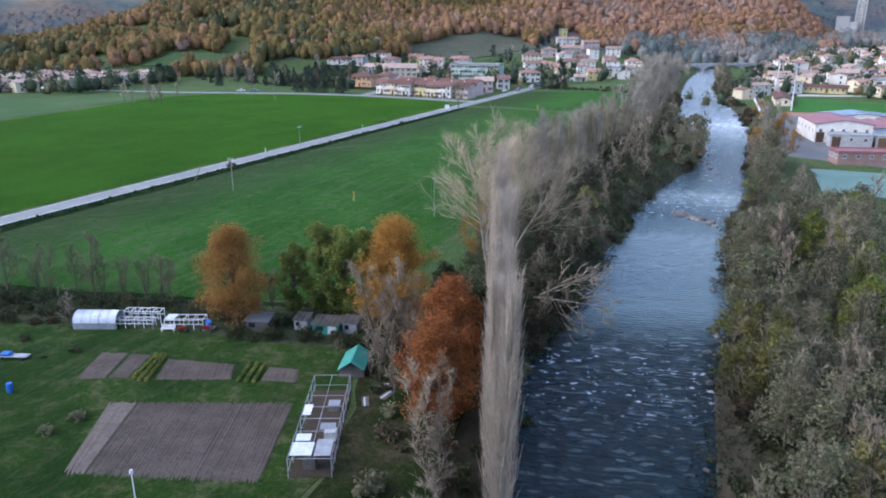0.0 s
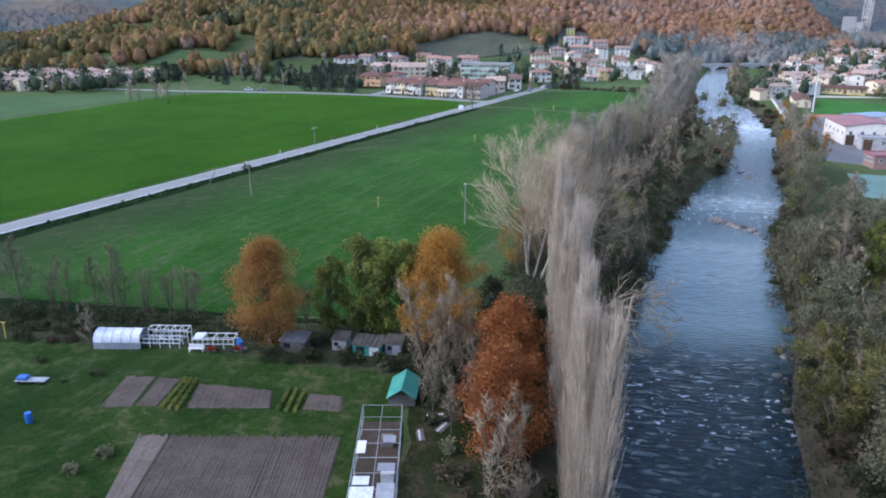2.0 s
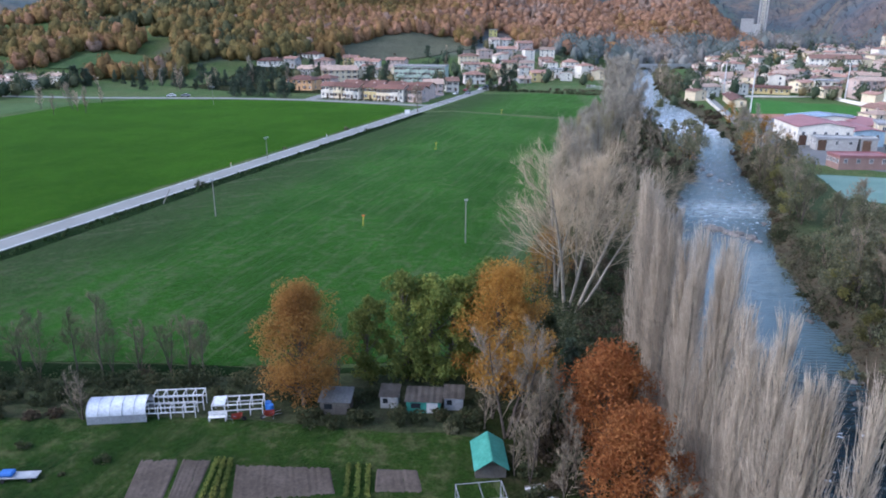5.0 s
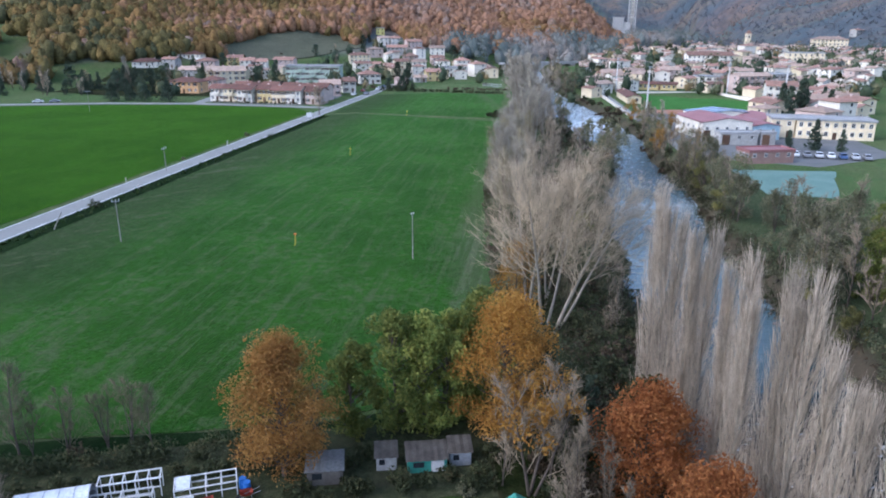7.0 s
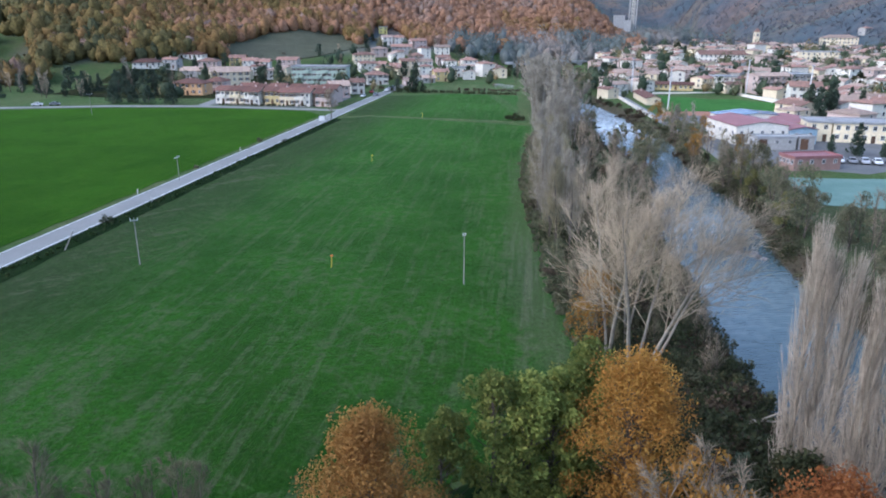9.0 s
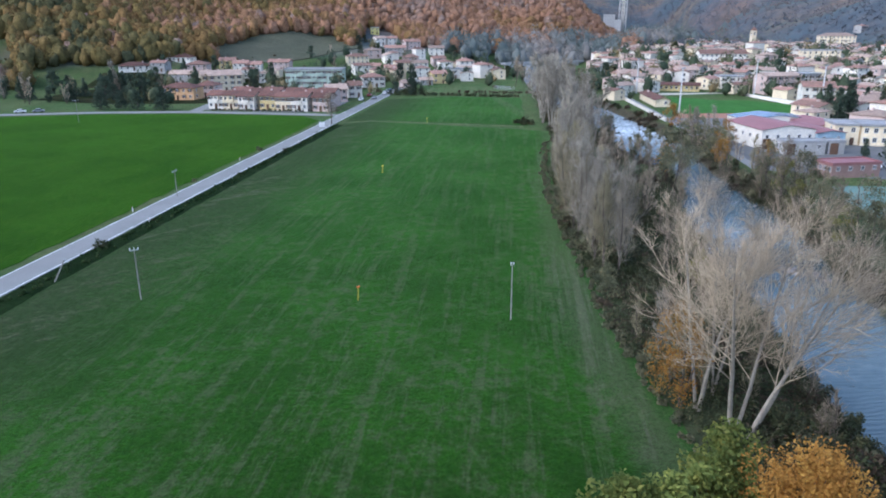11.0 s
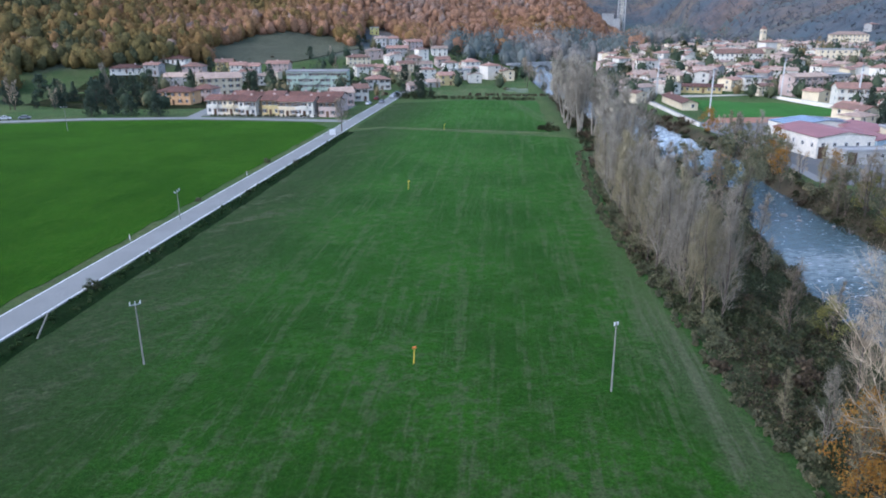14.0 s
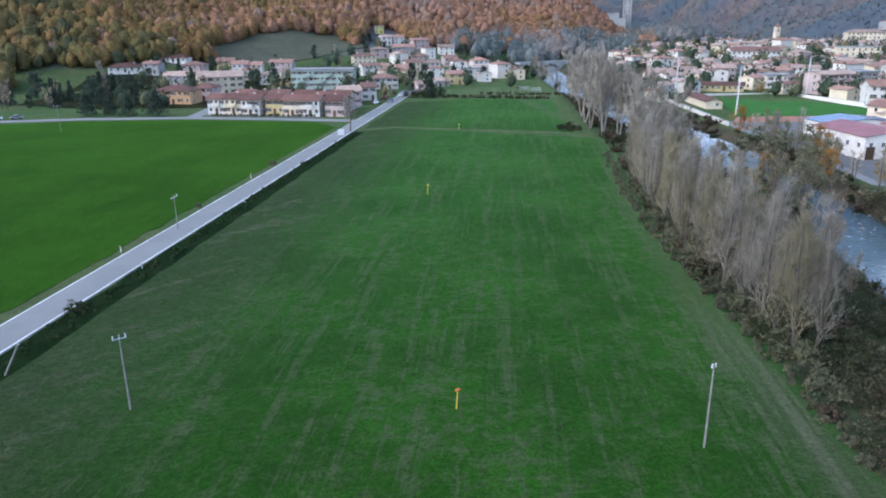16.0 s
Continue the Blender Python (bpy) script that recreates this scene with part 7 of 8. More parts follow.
# ---- posts and signs in the fields ----
M_POST = surface("weathered_pole_wood", (0.30, 0.285, 0.25), (0.22, 0.205, 0.18), 0.8, 8, 0.9, 0.3, 0.02, 0.1)
M_YELLOW = surface("yellow_paint", (0.70, 0.52, 0.06), (0.60, 0.45, 0.06), 0.8, 8, 0.6, 0.1, 0.01, 0.05)
M_ORANGE = surface("orange_plastic", (0.75, 0.20, 0.05), (0.65, 0.17, 0.05), 0.8, 8, 0.5, 0.1, 0.01, 0)
M_CERAMIC = surface("white_ceramic", (0.75, 0.75, 0.73), (0.68, 0.68, 0.66), 0.8, 8, 0.3, 0, 0, 0)


def line_pole(x, y, h, arm, turn, label):
    root = thing("utility_pole", pose(x, y, 0.06, 0, 0, turn), label, "pole", "line poles in the meadow")
    part("pole", rod(bmesh.new(), (0, 0, -0.4), (0, 0, h), 0.09, 8, 0.06), M_POST, root)
    if arm:
        part("crossarm", box(bmesh.new(), -arm, arm, -0.05, 0.05, h - 0.35, h - 0.25), M_METAL, root)
    for s in ((-arm * 0.9, arm * 0.9, 0) if arm else (0.18, -0.18)):
        part("insulator", rod(bmesh.new(), (s, 0, h - 0.28), (s, 0, h + 0.06), 0.07, 8, 0.05), M_CERAMIC, root)
    return root


line_pole(20.2, 42.9, 7.2, 0.0, 20, "tall pale wooden pole in the meadow")
line_pole(-26.1, 54, 7.0, 0.55, 30, "wooden line pole with a short crossarm")
line_pole(-36.1, 111.5, 5.5, 1.1, 80, "small T-shaped pole beyond the road")
line_pole(-99.9, 229, 8.0, 1.0, 10, "wooden line pole by the village road")


def marker(x, y, h, cap, label):
    root = thing("marker_post", pose(x, y, 0.05, 3, 2, 30), label, "post", "marker posts in the meadow")
    part("post", rod(bmesh.new(), (0, 0, -0.3), (0, 0, h), 0.055, 8), M_YELLOW, root)
    part("cap", box(bmesh.new(), -0.22, 0.22, -0.10, 0.10, h, h + 0.22, 0.05), cap, root)


marker(1.8, 50.9, 1.75, M_ORANGE, "yellow marker post with an orange cap")
marker(6.1, 130.2, 1.7, M_YELLOW, "plain yellow marker post in grass")
marker(22.9, 214.1, 1.6, M_YELLOW, "plain yellow marker post in grass")


def sign(x, y, w, h, z, turn, label, tilt=0):
    root = thing("road_sign", pose(x, y, 0, tilt, 0, turn), label, "sign", "roadside signs")
    part("post", rod(bmesh.new(), (0, 0.06, -0.2), (0, 0.06, z + h), 0.04, 6), M_METAL, root)
    part("board", box(bmesh.new(), -w / 2, w / 2, -0.03, 0.02, z, z + h, 0.01), M_FRAME, root)
    part("back_rail", box(bmesh.new(), -w / 2 + 0.05, w / 2 - 0.05, 0.02, 0.05, z + h * 0.45, z + h * 0.55), M_METAL, root)


sign(-12.7, 204.2, 1.9, 1.7, 0.7, 0, "white rectangular village sign on the verge")
for y, off in ((92, -0.9), (128, -0.8), (150, W + 0.9), (100, W + 0.9), (175, -0.8)):
    root = thing("delineator_post", pose(road_x(y, off), y, 0), "white plastic roadside delineator post", "post", "delineator posts")
    part("post", box(bmesh.new(), -0.06, 0.06, -0.05, 0.05, -0.2, 1.0, 0.02), M_FRAME, root)
    part("reflector", box(bmesh.new(), -0.04, 0.04, -0.062, -0.05, 0.72, 0.86), M_ORANGE, root)
root = thing("leaning_pole", pose(-40, 61.9, 0, 0, 28, 15), "short leaning grey pole in the ditch", "pole")
part("pole", rod(bmesh.new(), (0, 0, -0.3), (0, 0, 3.4), 0.09, 7), M_POST, root)
part("cap", rod(bmesh.new(), (0, 0, 3.4), (0, 0, 3.48), 0.11, 7), M_METAL, root)


# ---- hedges and verge ----
def hedge(name, pts, h, w, density, size, material, label, seed):
    rg = np.random.default_rng(seed)
    cs = []
    for (ax, ay), (bx, by) in zip(pts, pts[1:]):
        n = max(2, int(math.hypot(bx - ax, by - ay) / 0.9))
        for i in range(n):
            f = (i + rg.random()) / n
            x, y = ax + (bx - ax) * f + rg.normal(0, w * 0.25), ay + (by - ay) * f + rg.normal(0, w * 0.25)
            cs.append((x, y, float(land(x, y)) + h * rg.uniform(0.3, 0.65)))
    cs = np.array(cs)
    v, q = leaf_cloud(rg, cs, np.clip(h * rg.uniform(0.35, 0.6, len(cs)), 0.15, 2), int(len(cs) * density), size)
    return solo(name, array_mesh(name, v, q), material, label, "hedge")


hedge("hedge", [(-59.7, -18.8), (-39.1, -12.7), (-22, -9.5), (1.1, -6), (8, -5.5)], 2.1, 1.4, 140, 0.16, L_DARK, "long dark green clipped hedge behind the allotments", 1)
hedge("verge_scrub", [(road_x(20) + 2.1, 20), (road_x(120) + 2.1, 120)], 0.5, 2.6, 170, 0.12, L_VERGE, "low dark scrub in the roadside ditch", 2)
hedge("verge_scrub", [(road_x(120) + 1.5, 120), (road_x(214) + 1.5, 214)], 0.45, 1.8, 90, 0.16, L_VERGE, "low dark scrub in the roadside ditch", 3)
hedge("garden_hedge", [(8.4, -12.9), (11.8, -12.5), (16.7, -11.6), (22.6, -11.2), (24.6, -11.7)], 1.5, 1.4, 150, 0.15, L_DARK, "tangled dark hedge before the sheds", 4)
hedge("garden_hedge", [(-24, -12.4), (-8.7, -10.6), (5, -8.4), (10, -7.5)], 1.3, 1.6, 150, 0.15, L_DARK, "tangled dark hedge behind the greenhouse frames", 14)
hedge("field_hedge", [(13, 315), (19, 313.5), (28, 311.5)], 4.2, 4, 90, 0.32, L_DARK, "tall dark hedge at the end of the meadow", 5)
hedge("garden_hedge", [(28, 311), (40, 308.5), (52, 303), (72, 297)], 1.6, 2.2, 60, 0.26, L_DARK, "low tangled hedge between meadow and gardens", 15)
hedge("garden_hedge", [(46, 322), (62, 318), (84, 312)], 1.4, 3.0, 40, 0.28, L_RUST, "brown garden growth behind the meadow", 16)
patch("garden_ground", [(12, 317), (46, 310), (76, 298), (86, 318), (62, 356), (16, 348)], M_EDGE, "dull grass of small gardens behind the meadow", 0.05)
hedge("village_hedge", [(-61.1, 261.4), (-41.7, 257), (-20, 252.8)], 1.0, 0.8, 40, 0.25, L_DARK, "low clipped hedge before the terraces", 6)
hedge("bank_edge_growth", [(30.1, 9.3), (30.8, 26.2), (31.7, 43.5), (34.2, 62), (36.2, 81.6), (38.3, 96.2), (43.6, 123.4), (54.3, 169)], 0.9, 1.8, 60, 0.17, L_WILLOW, "weedy growth along the meadow edge", 7)
for y, s in ((77.5, 0.55), (93, 0.28), (132, 0.35), (163, 0.4)):
    plant("scrub", road_x(y) + 1.0, y, s, "bushes on the verge", rng=rv)
for y, s in ((126, 0.4), (165, 0.45)):
    plant("olive_scrub", road_x(y, W + 1.5), y, s, "bushes on the verge", rng=rv)


# ---- allotment gardens ----
def plot(name, corners, material, label, rows, amp=0.014):
    """A tilled bed with furrows that run across its length; corners: left back, right back, right front, left front."""
    A, B, C, D = [np.array(c, float) for c in corners]
    nu, nv = 6, rows * 4
    rg = np.random.default_rng(rows)
    V = []
    for j in range(nv + 1):
        f = j / nv
        for i in range(nu + 1):
            g = i / nu
            p = (A * (1 - f) + B * f) * (1 - g) + (D * (1 - f) + C * f) * g
            z = 0.10 + amp * math.sin(j * math.pi / 2) + rg.normal(0, 0.02)
            e = j in (0, nv) or i in (0, nu)
            V.append((*p, -0.05 if e else z))
    i = (np.arange(nv)[:, None] * (nu + 1) + np.arange(nu)[None]).ravel()
    me = array_mesh(name, V, np.stack([i, i + 1, i + nu + 2, i + nu + 1], -1))
    return solo(name, me, material, label, kind="structure")


plot("garden_plot", [(8.1, -26.1), (22.4, -22.8), (25.3, -37.8), (11.5, -39.7)], M_SOIL, "large tilled plot of bare brown soil", 48)
plot("garden_plot", [(5.2, -26.7), (8.1, -26.1), (11.5, -39.7), (9.8, -39.9)], M_SOIL_PALE, "pale raked strip of bare soil", 5)
plot("garden_plot", [(-2.2, -18.2), (1, -17.9), (2.5, -24.9), (-0.3, -25.8)], M_SOIL, "small tilled plot of brown soil", 7)
plot("garden_plot", [(1.2, -17.9), (3.7, -17.8), (4.6, -24.2), (2.7, -24.8)], M_SOIL, "small tilled plot of brown soil", 6)
plot("garden_plot", [(5.7, -18.3), (13.4, -18.1), (14.9, -22), (7.4, -23.9)], M_SOIL, "small tilled plot of brown soil", 14)
plot("garden_plot", [(17.1, -17.9), (20.4, -17.7), (21.4, -21.1), (17.5, -21.5)], M_SOIL, "small weedy tilled plot", 6)


def veg_row(a, b, n, label):
    rg = np.random.default_rng(int(abs(a[0] * 10)))
    f = (np.arange(n) + 0.5) / n
    cs = np.stack([a[0] + (b[0] - a[0]) * f, a[1] + (b[1] - a[1]) * f, np.full(n, 0.22)], 1)
    v, q = leaf_cloud(rg, cs, np.full(n, 0.24), n * 40, 0.09)
    solo("vegetable_bed", array_mesh("vegetable_bed", v, q), L_GREEN, label, "vegetables", "stuff")


for k in range(3):
    veg_row((4.2 + k * 0.55, -18.3), (5.1 + k * 0.8, -24.0), 14, "row of green leafy vegetables")
for k in range(3):
    veg_row((14.9 + k * 0.8, -18.0), (15.6 + k * 0.8, -22.0), 10, "row of green leafy vegetables")

M_FILM = surface("white_plastic_film", (0.66, 0.68, 0.72), (0.56, 0.58, 0.62), 0.7, 5, 0.45, 0.3, 0.03, 0)
M_WOOD = surface("grey_boards", (0.17, 0.15, 0.13), (0.12, 0.105, 0.09), 0.7, 8, 0.9, 0.4, 0.02, 0.2)
M_GREENROOF = surface("green_tarpaulin", (0.05, 0.24, 0.18), (0.08, 0.30, 0.23), 0.6, 5, 0.6, 0.3, 0.02, 0.1)
M_BLUE = surface("blue_plastic", (0.03, 0.13, 0.42), (0.04, 0.16, 0.48), 0.8, 6, 0.5, 0.1, 0.01, 0)
M_RED = surface("red_painted_steel", (0.40, 0.07, 0.04), (0.33, 0.06, 0.04), 0.8, 6, 0.5, 0.1, 0.01, 0)
M_PALEMETAL = surface("pale_tubes", (0.36, 0.37, 0.38), (0.26, 0.27, 0.28), 0.8, 6, 0.5, 0.1, 0.005, 0.1)
M_MESHNET = surface("grey_netting", (0.30, 0.31, 0.33), (0.24, 0.25, 0.27), 0.5, 6, 0.8, 0.2, 0.01, 0)

# polytunnel
root = thing("polytunnel", pose(-7, -12.8, 0.05, 0, 0, 12), "white plastic garden polytunnel with open end", "greenhouse")
bm = bmesh.new()
n, L, R = 14, 2.5, 1.25
for sh in (0.0, 0.04):
    rows = []
    for k in range(n + 1):
        a = math.pi * k / n
        rows.append([bm.verts.new((x, -math.cos(a) * (R - sh) * (1 + 0.02 * math.sin(9 * x)), 0.75 + math.sin(a) * (R - sh) * 0.85)) for x in np.linspace(-L, L, 9)])
    for a, b in zip(rows, rows[1:]):
        for i in range(8):
            bm.faces.new((a[i], a[i + 1], b[i + 1], b[i]))
part("cover", bm, M_FILM, root)
for x in np.linspace(-L, L, 6):
    bm = bmesh.new()
    pts = [(x, -math.cos(math.pi * k / 10) * R * 1.02, 0.75 + math.sin(math.pi * k / 10) * R * 0.87) for k in range(11)]
    for a, b in zip([(x, -R * 1.02, 0)] + pts, pts + [(x, R * 1.02, 0)]):
        rod(bm, a, b, 0.025, 5)
    part("hoop", bm, M_PALEMETAL, root)
for s in (-1, 1):
    part("side_skirt", box(bmesh.new(), -L, L, s * R - 0.03, s * R + 0.03, 0, 0.75), M_MESHNET, root)


def frame_house(x, y, turn, w, d, h, bays, label, sheet=None, name="greenhouse_frame"):
    root = thing(name, pose(x, y, 0.05, 0, 0, turn), label, "greenhouse", "greenhouse frames")
    t = 0.036
    for i in range(bays + 1):
        for s in (-1, 1):
            bx = -w / 2 + i * w / bays
            part("post", box(bmesh.new(), bx - t, bx + t, s * d / 2 - t, s * d / 2 + t, 0, h), M_FRAME, root)
        part("crossbar", box(bmesh.new(), -w / 2 + i * w / bays - t, -w / 2 + i * w / bays + t, -d / 2 - t, d / 2 + t, h, h + 0.09), M_FRAME, root)
    for s in (-1, 1):
        for z in (h - 0.02, h * 0.5):
            part("rail", box(bmesh.new(), -w / 2, w / 2, s * d / 2 - t * 0.8, s * d / 2 + t * 0.8, z, z + 0.09), M_FRAME, root)
    if sheet:
        part("panel", box(bmesh.new(), -w / 2 + 0.1, -w / 2 + w / bays, -d / 2, d / 2, h + 0.09, h + 0.12), sheet, root)
    return root


frame_house(-2.5, -12.3, 11, 4.3, 0.9, 1.05, 4, "low white glazed cold frame")
frame_house(-2.3, -10.9, 11, 4.3, 1.2, 1.55, 5, "white greenhouse frame without panes")
frame_house(70, 336, 20, 5.0, 2.0, 1.8, 2, "white hoop frame in a garden by the river")
frame_house(74, 330, 20, 5.0, 2.0, 1.8, 2, "white hoop frame in a garden by the river")
frame_house(3.2, -11, 13, 4.4, 1.6, 1.15, 4, "white open greenhouse frame with one panel", M_FILM)


def barrel(x, y, label):
    root = thing("barrel", pose(x, y, 0.05), label, "barrel")
    bm = bmesh.new()
    for a, b, r1, r2 in ((0, 0.3, 0.26, 0.3), (0.3, 0.6, 0.3, 0.3), (0.6, 0.9, 0.3, 0.26)):
        rod(bm, (0, 0, a), (0, 0, b), r1, 12, r2)
    part("body", bm, M_BLUE, root)
    part("rim", rod(bmesh.new(), (0, 0, 0.9), (0, 0, 0.95), 0.28, 12), M_BLUE, root)


barrel(5.8, -10.6, "blue plastic water barrel")
barrel(6.2, -11.1, "blue plastic water barrel")
barrel(-4.8, -28.5, "blue plastic barrel on the lawn")


def wheelbarrow(x, y, turn):
    root = thing("wheelbarrow", pose(x, y, 0.05, 0, 0, turn), "red garden wheelbarrow on the grass", "wheelbarrow")
    bm = bmesh.new()
    top = [bm.verts.new(c) for c in ((-0.45, -0.33, 0.62), (0.5, -0.33, 0.66), (0.5, 0.33, 0.66), (-0.45, 0.33, 0.62))]
    low = [bm.verts.new(c) for c in ((-0.25, -0.2, 0.32), (0.25, -0.2, 0.32), (0.25, 0.2, 0.32), (-0.25, 0.2, 0.32))]
    bm.faces.new(low[::-1])
    for i in range(4):
        bm.faces.new((low[i], low[(i + 1) % 4], top[(i + 1) % 4], top[i]))
    bmesh.ops.solidify(bm, geom=bm.faces[:], thickness=0.02)
    part("tray", bm, M_RED, root)
    part("wheel", rod(bmesh.new(), (0.62, -0.05, 0.2), (0.62, 0.05, 0.2), 0.2, 12), M_TYRE, root)
    for s in (-1, 1):
        part("handle", rod(bmesh.new(), (0.62, s * 0.1, 0.2), (-1.0, s * 0.28, 0.55), 0.025, 6), M_METAL, root)
        part("leg", rod(bmesh.new(), (-0.3, s * 0.22, 0.35), (-0.35, s * 0.22, 0.0), 0.02, 6), M_METAL, root)


wheelbarrow(3.6, -12.6, 20)
wheelbarrow(6.3, -11.8, 200)

root = thing("garden_bench", pose(1.9, -12.7, 0.05, 0, 0, 12), "low white garden bench by the frames", "bench")
part("seat", box(bmesh.new(), -0.8, 0.8, -0.22, 0.22, 0.38, 0.45, 0.01), M_FRAME, root)
part("backrest", box(bmesh.new(), -0.8, 0.8, 0.18, 0.24, 0.5, 0.85, 0.01), M_FRAME, root)
for sx in (-0.7, 0.7):
    for sy in (-0.17, 0.17):
        part("leg", box(bmesh.new(), sx - 0.03, sx + 0.03, sy - 0.03, sy + 0.03, 0, 0.5 if sy > 0 else 0.38), M_FRAME, root)


def shed(x, y, turn, w, d, h, wall, roof, label, front=None, lean=0.25):
    root = thing("garden_shed", pose(x, y, 0.03, 0, 0, turn), label, "shed", "sheds of the allotments")
    bm = bmesh.new()
    a, b = [], []
    for yy, zz in ((-d / 2, h), (d / 2, h + lean)):
        a.append((yy, zz))
    pts = [(-w / 2, -d / 2, 0), (w / 2, -d / 2, 0), (w / 2, d / 2, 0), (-w / 2, d / 2, 0), (-w / 2, -d / 2, h), (w / 2, -d / 2, h), (w / 2, d / 2, h + lean), (-w / 2, d / 2, h + lean)]
    vs = [bm.verts.new(p) for p in pts]
    for f in ((0, 1, 5, 4), (1, 2, 6, 5), (2, 3, 7, 6), (3, 0, 4, 7), (4, 5, 6, 7), (3, 2, 1, 0)):
        bm.faces.new([vs[i] for i in f])
    part("wall", bm, wall, root)
    bm = bmesh.new()
    nr = int(w / 0.25)
    rows = [[bm.verts.new((-w / 2 - 0.15 + i * (w + 0.3) / nr, yy, 0.05 * (i % 2))) for i in range(nr + 1)] for yy in (-d / 2 - 0.25, d / 2 + 0.2)]
    for i in range(nr):
        bm.faces.new((rows[0][i], rows[0][i + 1], rows[1][i + 1], rows[1][i]))
    bmesh.ops.solidify(bm, geom=bm.faces[:], thickness=0.03)
    rf = part("roof", bm, roof, root)
    rf.matrix_basis = pose(0, 0, h + lean / 2 + 0.03, math.degrees(math.atan2(lean, d)), 0, 0)
    part("door", box(bmesh.new(), w * 0.1, w * 0.42, -d / 2 - 0.05, -d / 2, 0.05, h - 0.15, 0.01), front or wall, root)
    part("window", box(bmesh.new(), -w * 0.36, -w * 0.08, -d / 2 - 0.03, -d / 2 + 0.02, h * 0.42, h * 0.8), M_GLASS, root)
    return root


M_GREENWALL = surface("green_sheet", (0.05, 0.26, 0.20), (0.07, 0.32, 0.25), 0.6, 5, 0.6, 0.2, 0.02, 0.1)
shed(11.9, -9.6, 3, 2.7, 2.0, 1.35, M_WOOD, M_FLATROOF, "dark weathered board shed")
shed(16.6, -8.2, 2, 1.6, 1.6, 1.25, PLASTER["grey"], M_WOOD, "small white garden shed")
shed(19.8, -8.5, 2, 3.1, 2.0, 1.2, M_GREENWALL, M_WOOD, "green sheet-metal shed with a white door", M_FRAME)
shed(22.5, -7.9, 2, 1.7, 1.7, 1.3, M_PALEMETAL, M_WOOD, "pale grey metal shed")

# hut with a green roof at the head of the runs
root = thing("garden_hut", pose(26, -16.8, 0.03, 0, 0, 8), "small hut with a green gabled tarpaulin roof", "shed")
part("wall", box(bmesh.new(), -1.2, 1.2, -1.7, 1.7, 0, 1.1), M_WOOD, root)
bm = bmesh.new()
for s in (-1, 1):
    vs = [bm.verts.new(c) for c in ((0, -2.2, 1.9), (0, 1.9, 1.9), (s * 1.35, 1.9, 1.0), (s * 1.35, -2.2, 1.0))]
    bm.faces.new(vs)
bmesh.ops.remove_doubles(bm, verts=bm.verts[:], dist=0.001)
bmesh.ops.solidify(bm, geom=bm.faces[:], thickness=0.05)
part("roof", bm, M_GREENROOF, root)
bm = bmesh.new()
bm.faces.new([bm.verts.new(c) for c in ((-1.2, -1.7, 1.1), (1.2, -1.7, 1.1), (0, -1.7, 1.85))])
bmesh.ops.solidify(bm, geom=bm.faces[:], thickness=0.04)
part("gable", bm, M_WOOD, root)

# long run of pens under a frame
root = thing("poultry_run", pose(27, -28.1, 0.04, 0, 0, 13.6), "long poultry run framed in pale metal tubes", "pen")
bays, w, L, h = 7, 3.4, 13.6, 1.7
for i in range(bays + 1):
    yy = -L / 2 + i * L / bays
    for s in (-1, 1):
        part("post", rod(bmesh.new(), (s * w / 2, yy, 0), (s * w / 2, yy, h), 0.032, 6), M_PALEMETAL, root)
    part("crossbar", rod(bmesh.new(), (-w / 2, yy, h), (w / 2, yy, h), 0.028, 6), M_PALEMETAL, root)
for s in (-1, 0, 1):
    part("rail", rod(bmesh.new(), (s * w / 2, -L / 2, h), (s * w / 2, L / 2, h), 0.028, 6), M_PALEMETAL, root)
for s in (-1, 1):
    part("low_rail", rod(bmesh.new(), (s * w / 2, -L / 2, 0.6), (s * w / 2, L / 2, 0.6), 0.03, 6), M_PALEMETAL, root)
part("floor", box(bmesh.new(), -w / 2, w / 2, -L / 2, L / 2, -0.1, 0.05), M_LITTER, root, "trodden grey-brown earth floor")
for i, (x0, x1, y0, y1, mt) in enumerate(((-1.6, 0.1, -6.4, -4.6, M_FILM), (0.3, 1.6, -6.5, -4.2, M_PALEMETAL), (-1.5, -0.3, -4.4, -3.4, M_FILM), (0.2, 1.5, -2.8, -1.8, M_MESHNET), (-1.6, -0.9, -0.5, 1.2, M_FRAME), (0.4, 1.4, 0.9, 1.9, M_MESHNET))):
    part("cover_sheet", box(bmesh.new(), x0, x1, y0, y1, h + 0.03 + 0.012 * i, h + 0.06 + 0.012 * i), mt, root, "loose pale cover sheet")
for x0, y0, mt in ((0.9, -1.5, M_FRAME), (-0.2, -5.5, M_WOOD), (0.6, 3.2, M_WOOD)):
    part("nest_box", box(bmesh.new(), x0 - 0.5, x0 + 0.5, y0 - 0.4, y0 + 0.4, 0.05, 0.9, 0.02), mt, root)
for s in (-1, 1):
    for i in range(9):
        yy = -L / 2 + (i + 0.5) * L / 9
        part("wire", rod(bmesh.new(), (s * w / 2, yy, 0.05), (s * w / 2, yy, h), 0.012, 4), M_PALEMETAL, root)

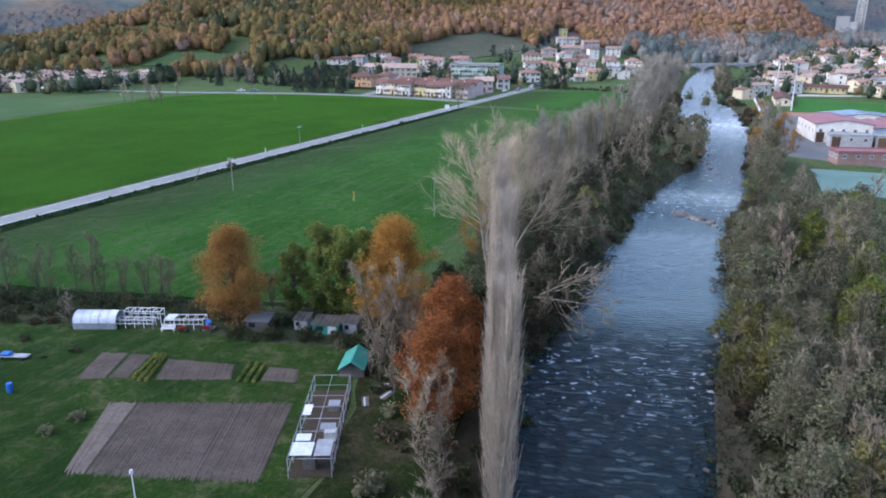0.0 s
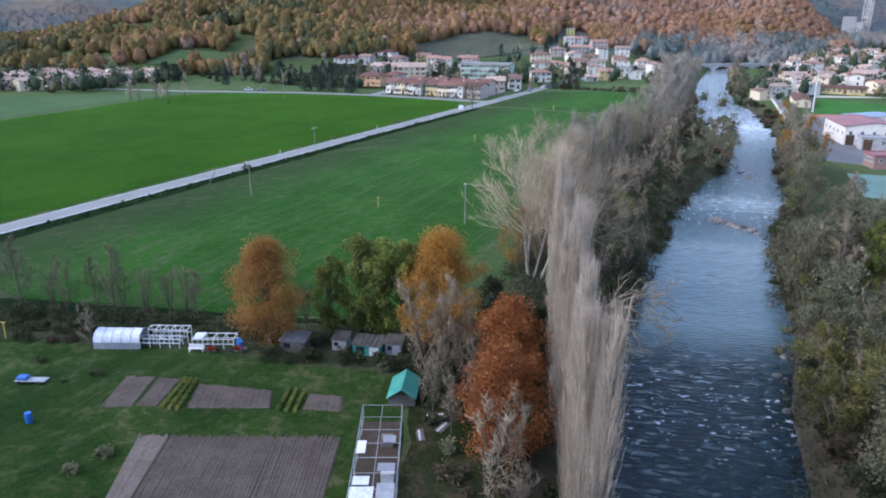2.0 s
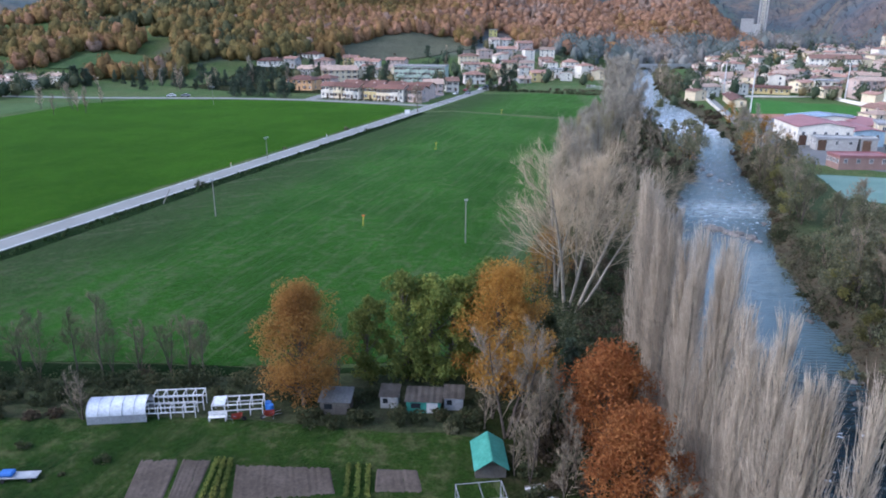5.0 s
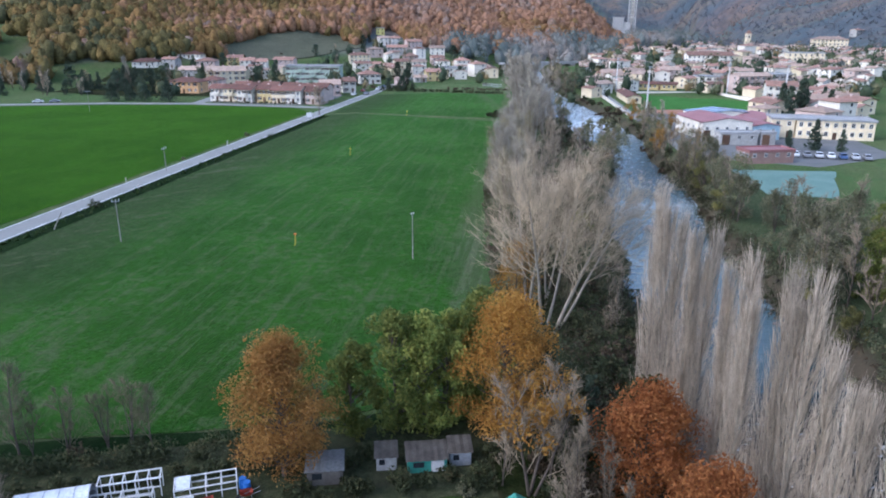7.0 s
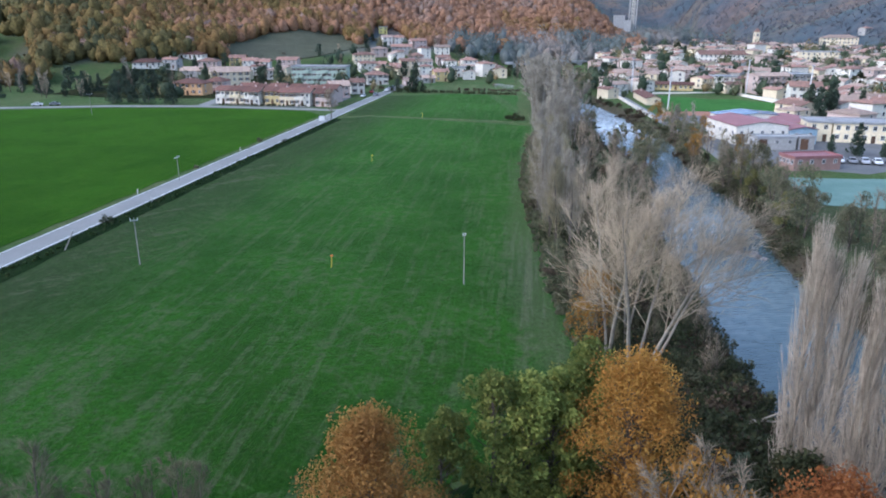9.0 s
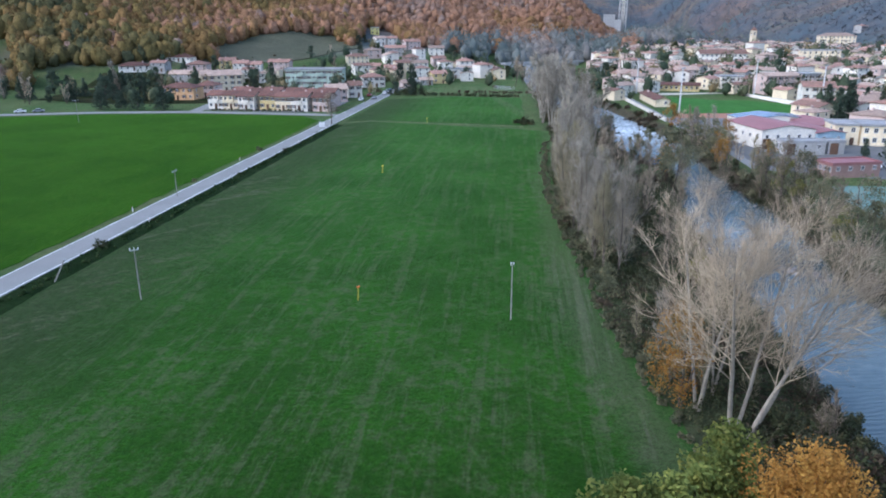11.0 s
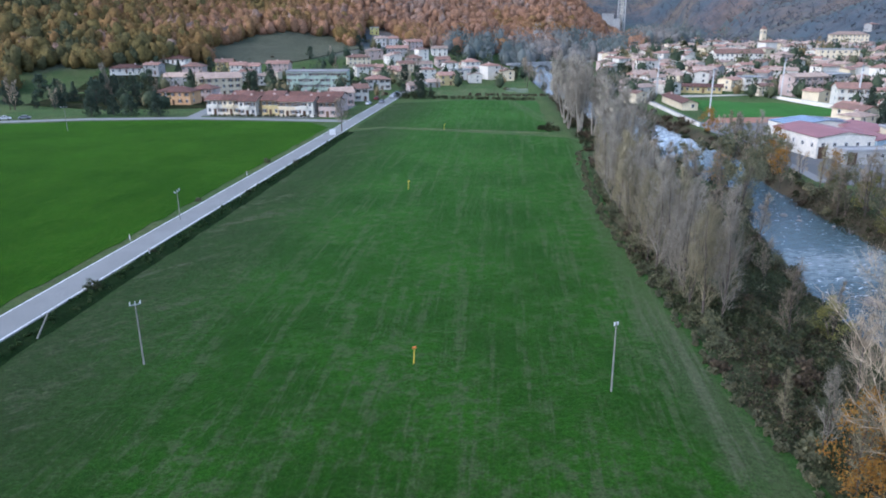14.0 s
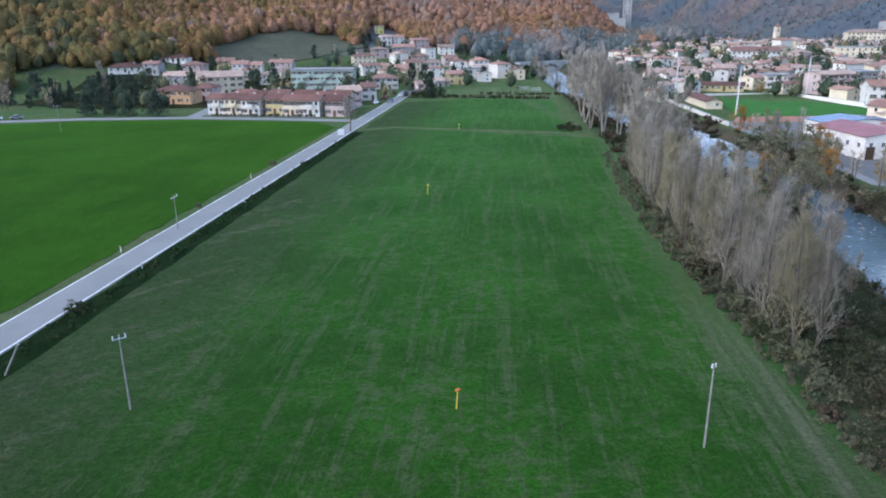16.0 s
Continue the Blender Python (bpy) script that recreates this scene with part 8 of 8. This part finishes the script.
# clutter on the lawn
root = thing("handcart", pose(-10, -22.3, 0.05, 0, 0, 10), "low garden cart with white boards and a blue sack", "cart")
part("bed", box(bmesh.new(), -1.5, 1.5, -0.45, 0.45, 0.25, 0.35, 0.02), M_PALEMETAL, root)
part("sack", box(bmesh.new(), -1.4, -0.3, -0.4, 0.4, 0.35, 0.7, 0.12), M_BLUE, root, "blue plastic sack")
for sx in (-1.0, 1.0):
    for sy in (-0.55, 0.55):
        part("wheel", rod(bmesh.new(), (sx, sy - 0.04, 0.18), (sx, sy + 0.04, 0.18), 0.18, 10), M_TYRE, root)
root = thing("garden_lamp", pose(16.9, -40, 0), "white garden lamp post beside the plot", "lamp")
part("post", rod(bmesh.new(), (0, 0, -0.2), (0, 0, 2.3), 0.05, 8), M_FRAME, root)
part("lamp_head", rod(bmesh.new(), (0, 0, 2.3), (0, 0, 2.55), 0.16, 10, 0.12), M_FRAME, root)
root = thing("yellow_post", pose(-20.4, -14.5, 0), "yellow T-shaped post by the fence", "post")
part("post", rod(bmesh.new(), (0, 0, -0.2), (0, 0, 2.0), 0.05, 8), M_YELLOW, root)
part("crossbar", box(bmesh.new(), -0.35, 0.35, -0.05, 0.05, 1.95, 2.05), M_YELLOW, root)
for x, y, s, kd in ((-4.9, -19.6, 0.32, "scrub"), (-7.1, -21.5, 0.2, "scrub"), (-12.4, -18.4, 0.3, "scrub"), (4.8, -31.3, 0.5, "olive_scrub"), (3.8, -33.8, 0.35, "olive_scrub"), (34.4, -29.6, 0.35, "rust_scrub"), (33.9, -35.5, 0.8, "olive_scrub"), (36.9, -38.5, 0.9, "olive_scrub"), (31.9, -43, 0.7, "olive_scrub"), (38.8, -33.5, 0.8, "rust_scrub"), (37.9, -29.1, 0.8, "rust_scrub"), (30.3, -7.2, 0.7, "scrub"), (33.9, -4.5, 0.8, "scrub"), (33.1, -10.9, 0.5, "scrub"), (14.1, -8.1, 0.6, "scrub"), (25.3, -7.7, 0.6, "scrub"), (27.7, -1.8, 0.8, "rust_scrub"), (29.6, -20.7, 0.5, "scrub"), (31.5, -19.1, 0.6, "rust_scrub"), (22.6, -12.4, 0.35, "olive_scrub")):
    plant(kd, x, y, s, "garden bushes", rng=rv)
for x, y, s in ((36.3, -31, 0.7), (39.1, -36.6, 0.75), (37.7, -27.1, 0.6), (39.3, -41.9, 0.8), (31.6, -21.8, 0.45)):
    plant("bank_tree", x, y, s, "bare trees by the poplar row", rng=rv)

# the thicket between the hut and the copper trees
for x, y, s, kd in ((29.2, -14.1, 0.75, "scrub"), (30.9, -15.6, 0.7, "rust_scrub"), (29.2, -17.7, 0.55, "scrub"), (31.7, -13, 0.8, "rust_scrub"), (32.5, -16.9, 0.75, "scrub"), (30.8, -10, 0.85, "scrub"), (33.6, -7.6, 0.9, "scrub"), (28.6, -9.5, 0.8, "rust_scrub"), (35.7, -5.9, 0.9, "scrub"), (32.5, -3.1, 0.9, "scrub"), (33.7, -20.3, 0.7, "rust_scrub"), (31.9, -24.6, 0.5, "olive_scrub"), (33, -28.1, 0.6, "rust_scrub"), (35.7, 1.7, 0.9, "scrub"), (38.2, 5.4, 0.9, "scrub")):
    plant(kd, x, y, s, "thicket beside the hut", rng=rv)
for x, y, t in ((29.8, -19.5, 20), (30.8, -21.1, 70), (29.1, -22.7, 110)):
    root = thing("timber_pile", pose(x, y, 0.05, 0, 0, t), "small pile of weathered grey boards", "timber", "board piles by the run")
    for k in range(4):
        part("board", box(bmesh.new(), -0.9, 0.9 - 0.15 * k, -0.3 + 0.17 * k, -0.15 + 0.17 * k, 0.0, 0.05 + 0.04 * k), M_FRAME if k == 2 else M_WOOD, root)
for x, y, s in ((10, -11.3, 0.5), (13.7, -10.9, 0.45), (17.6, -10.2, 0.5), (21.3, -10, 0.45), (24.2, -10.1, 0.6), (15.1, -6.8, 0.7), (9.4, -7.1, 0.7)):
    plant("scrub", x, y, s, "bushes round the sheds", rng=rv)
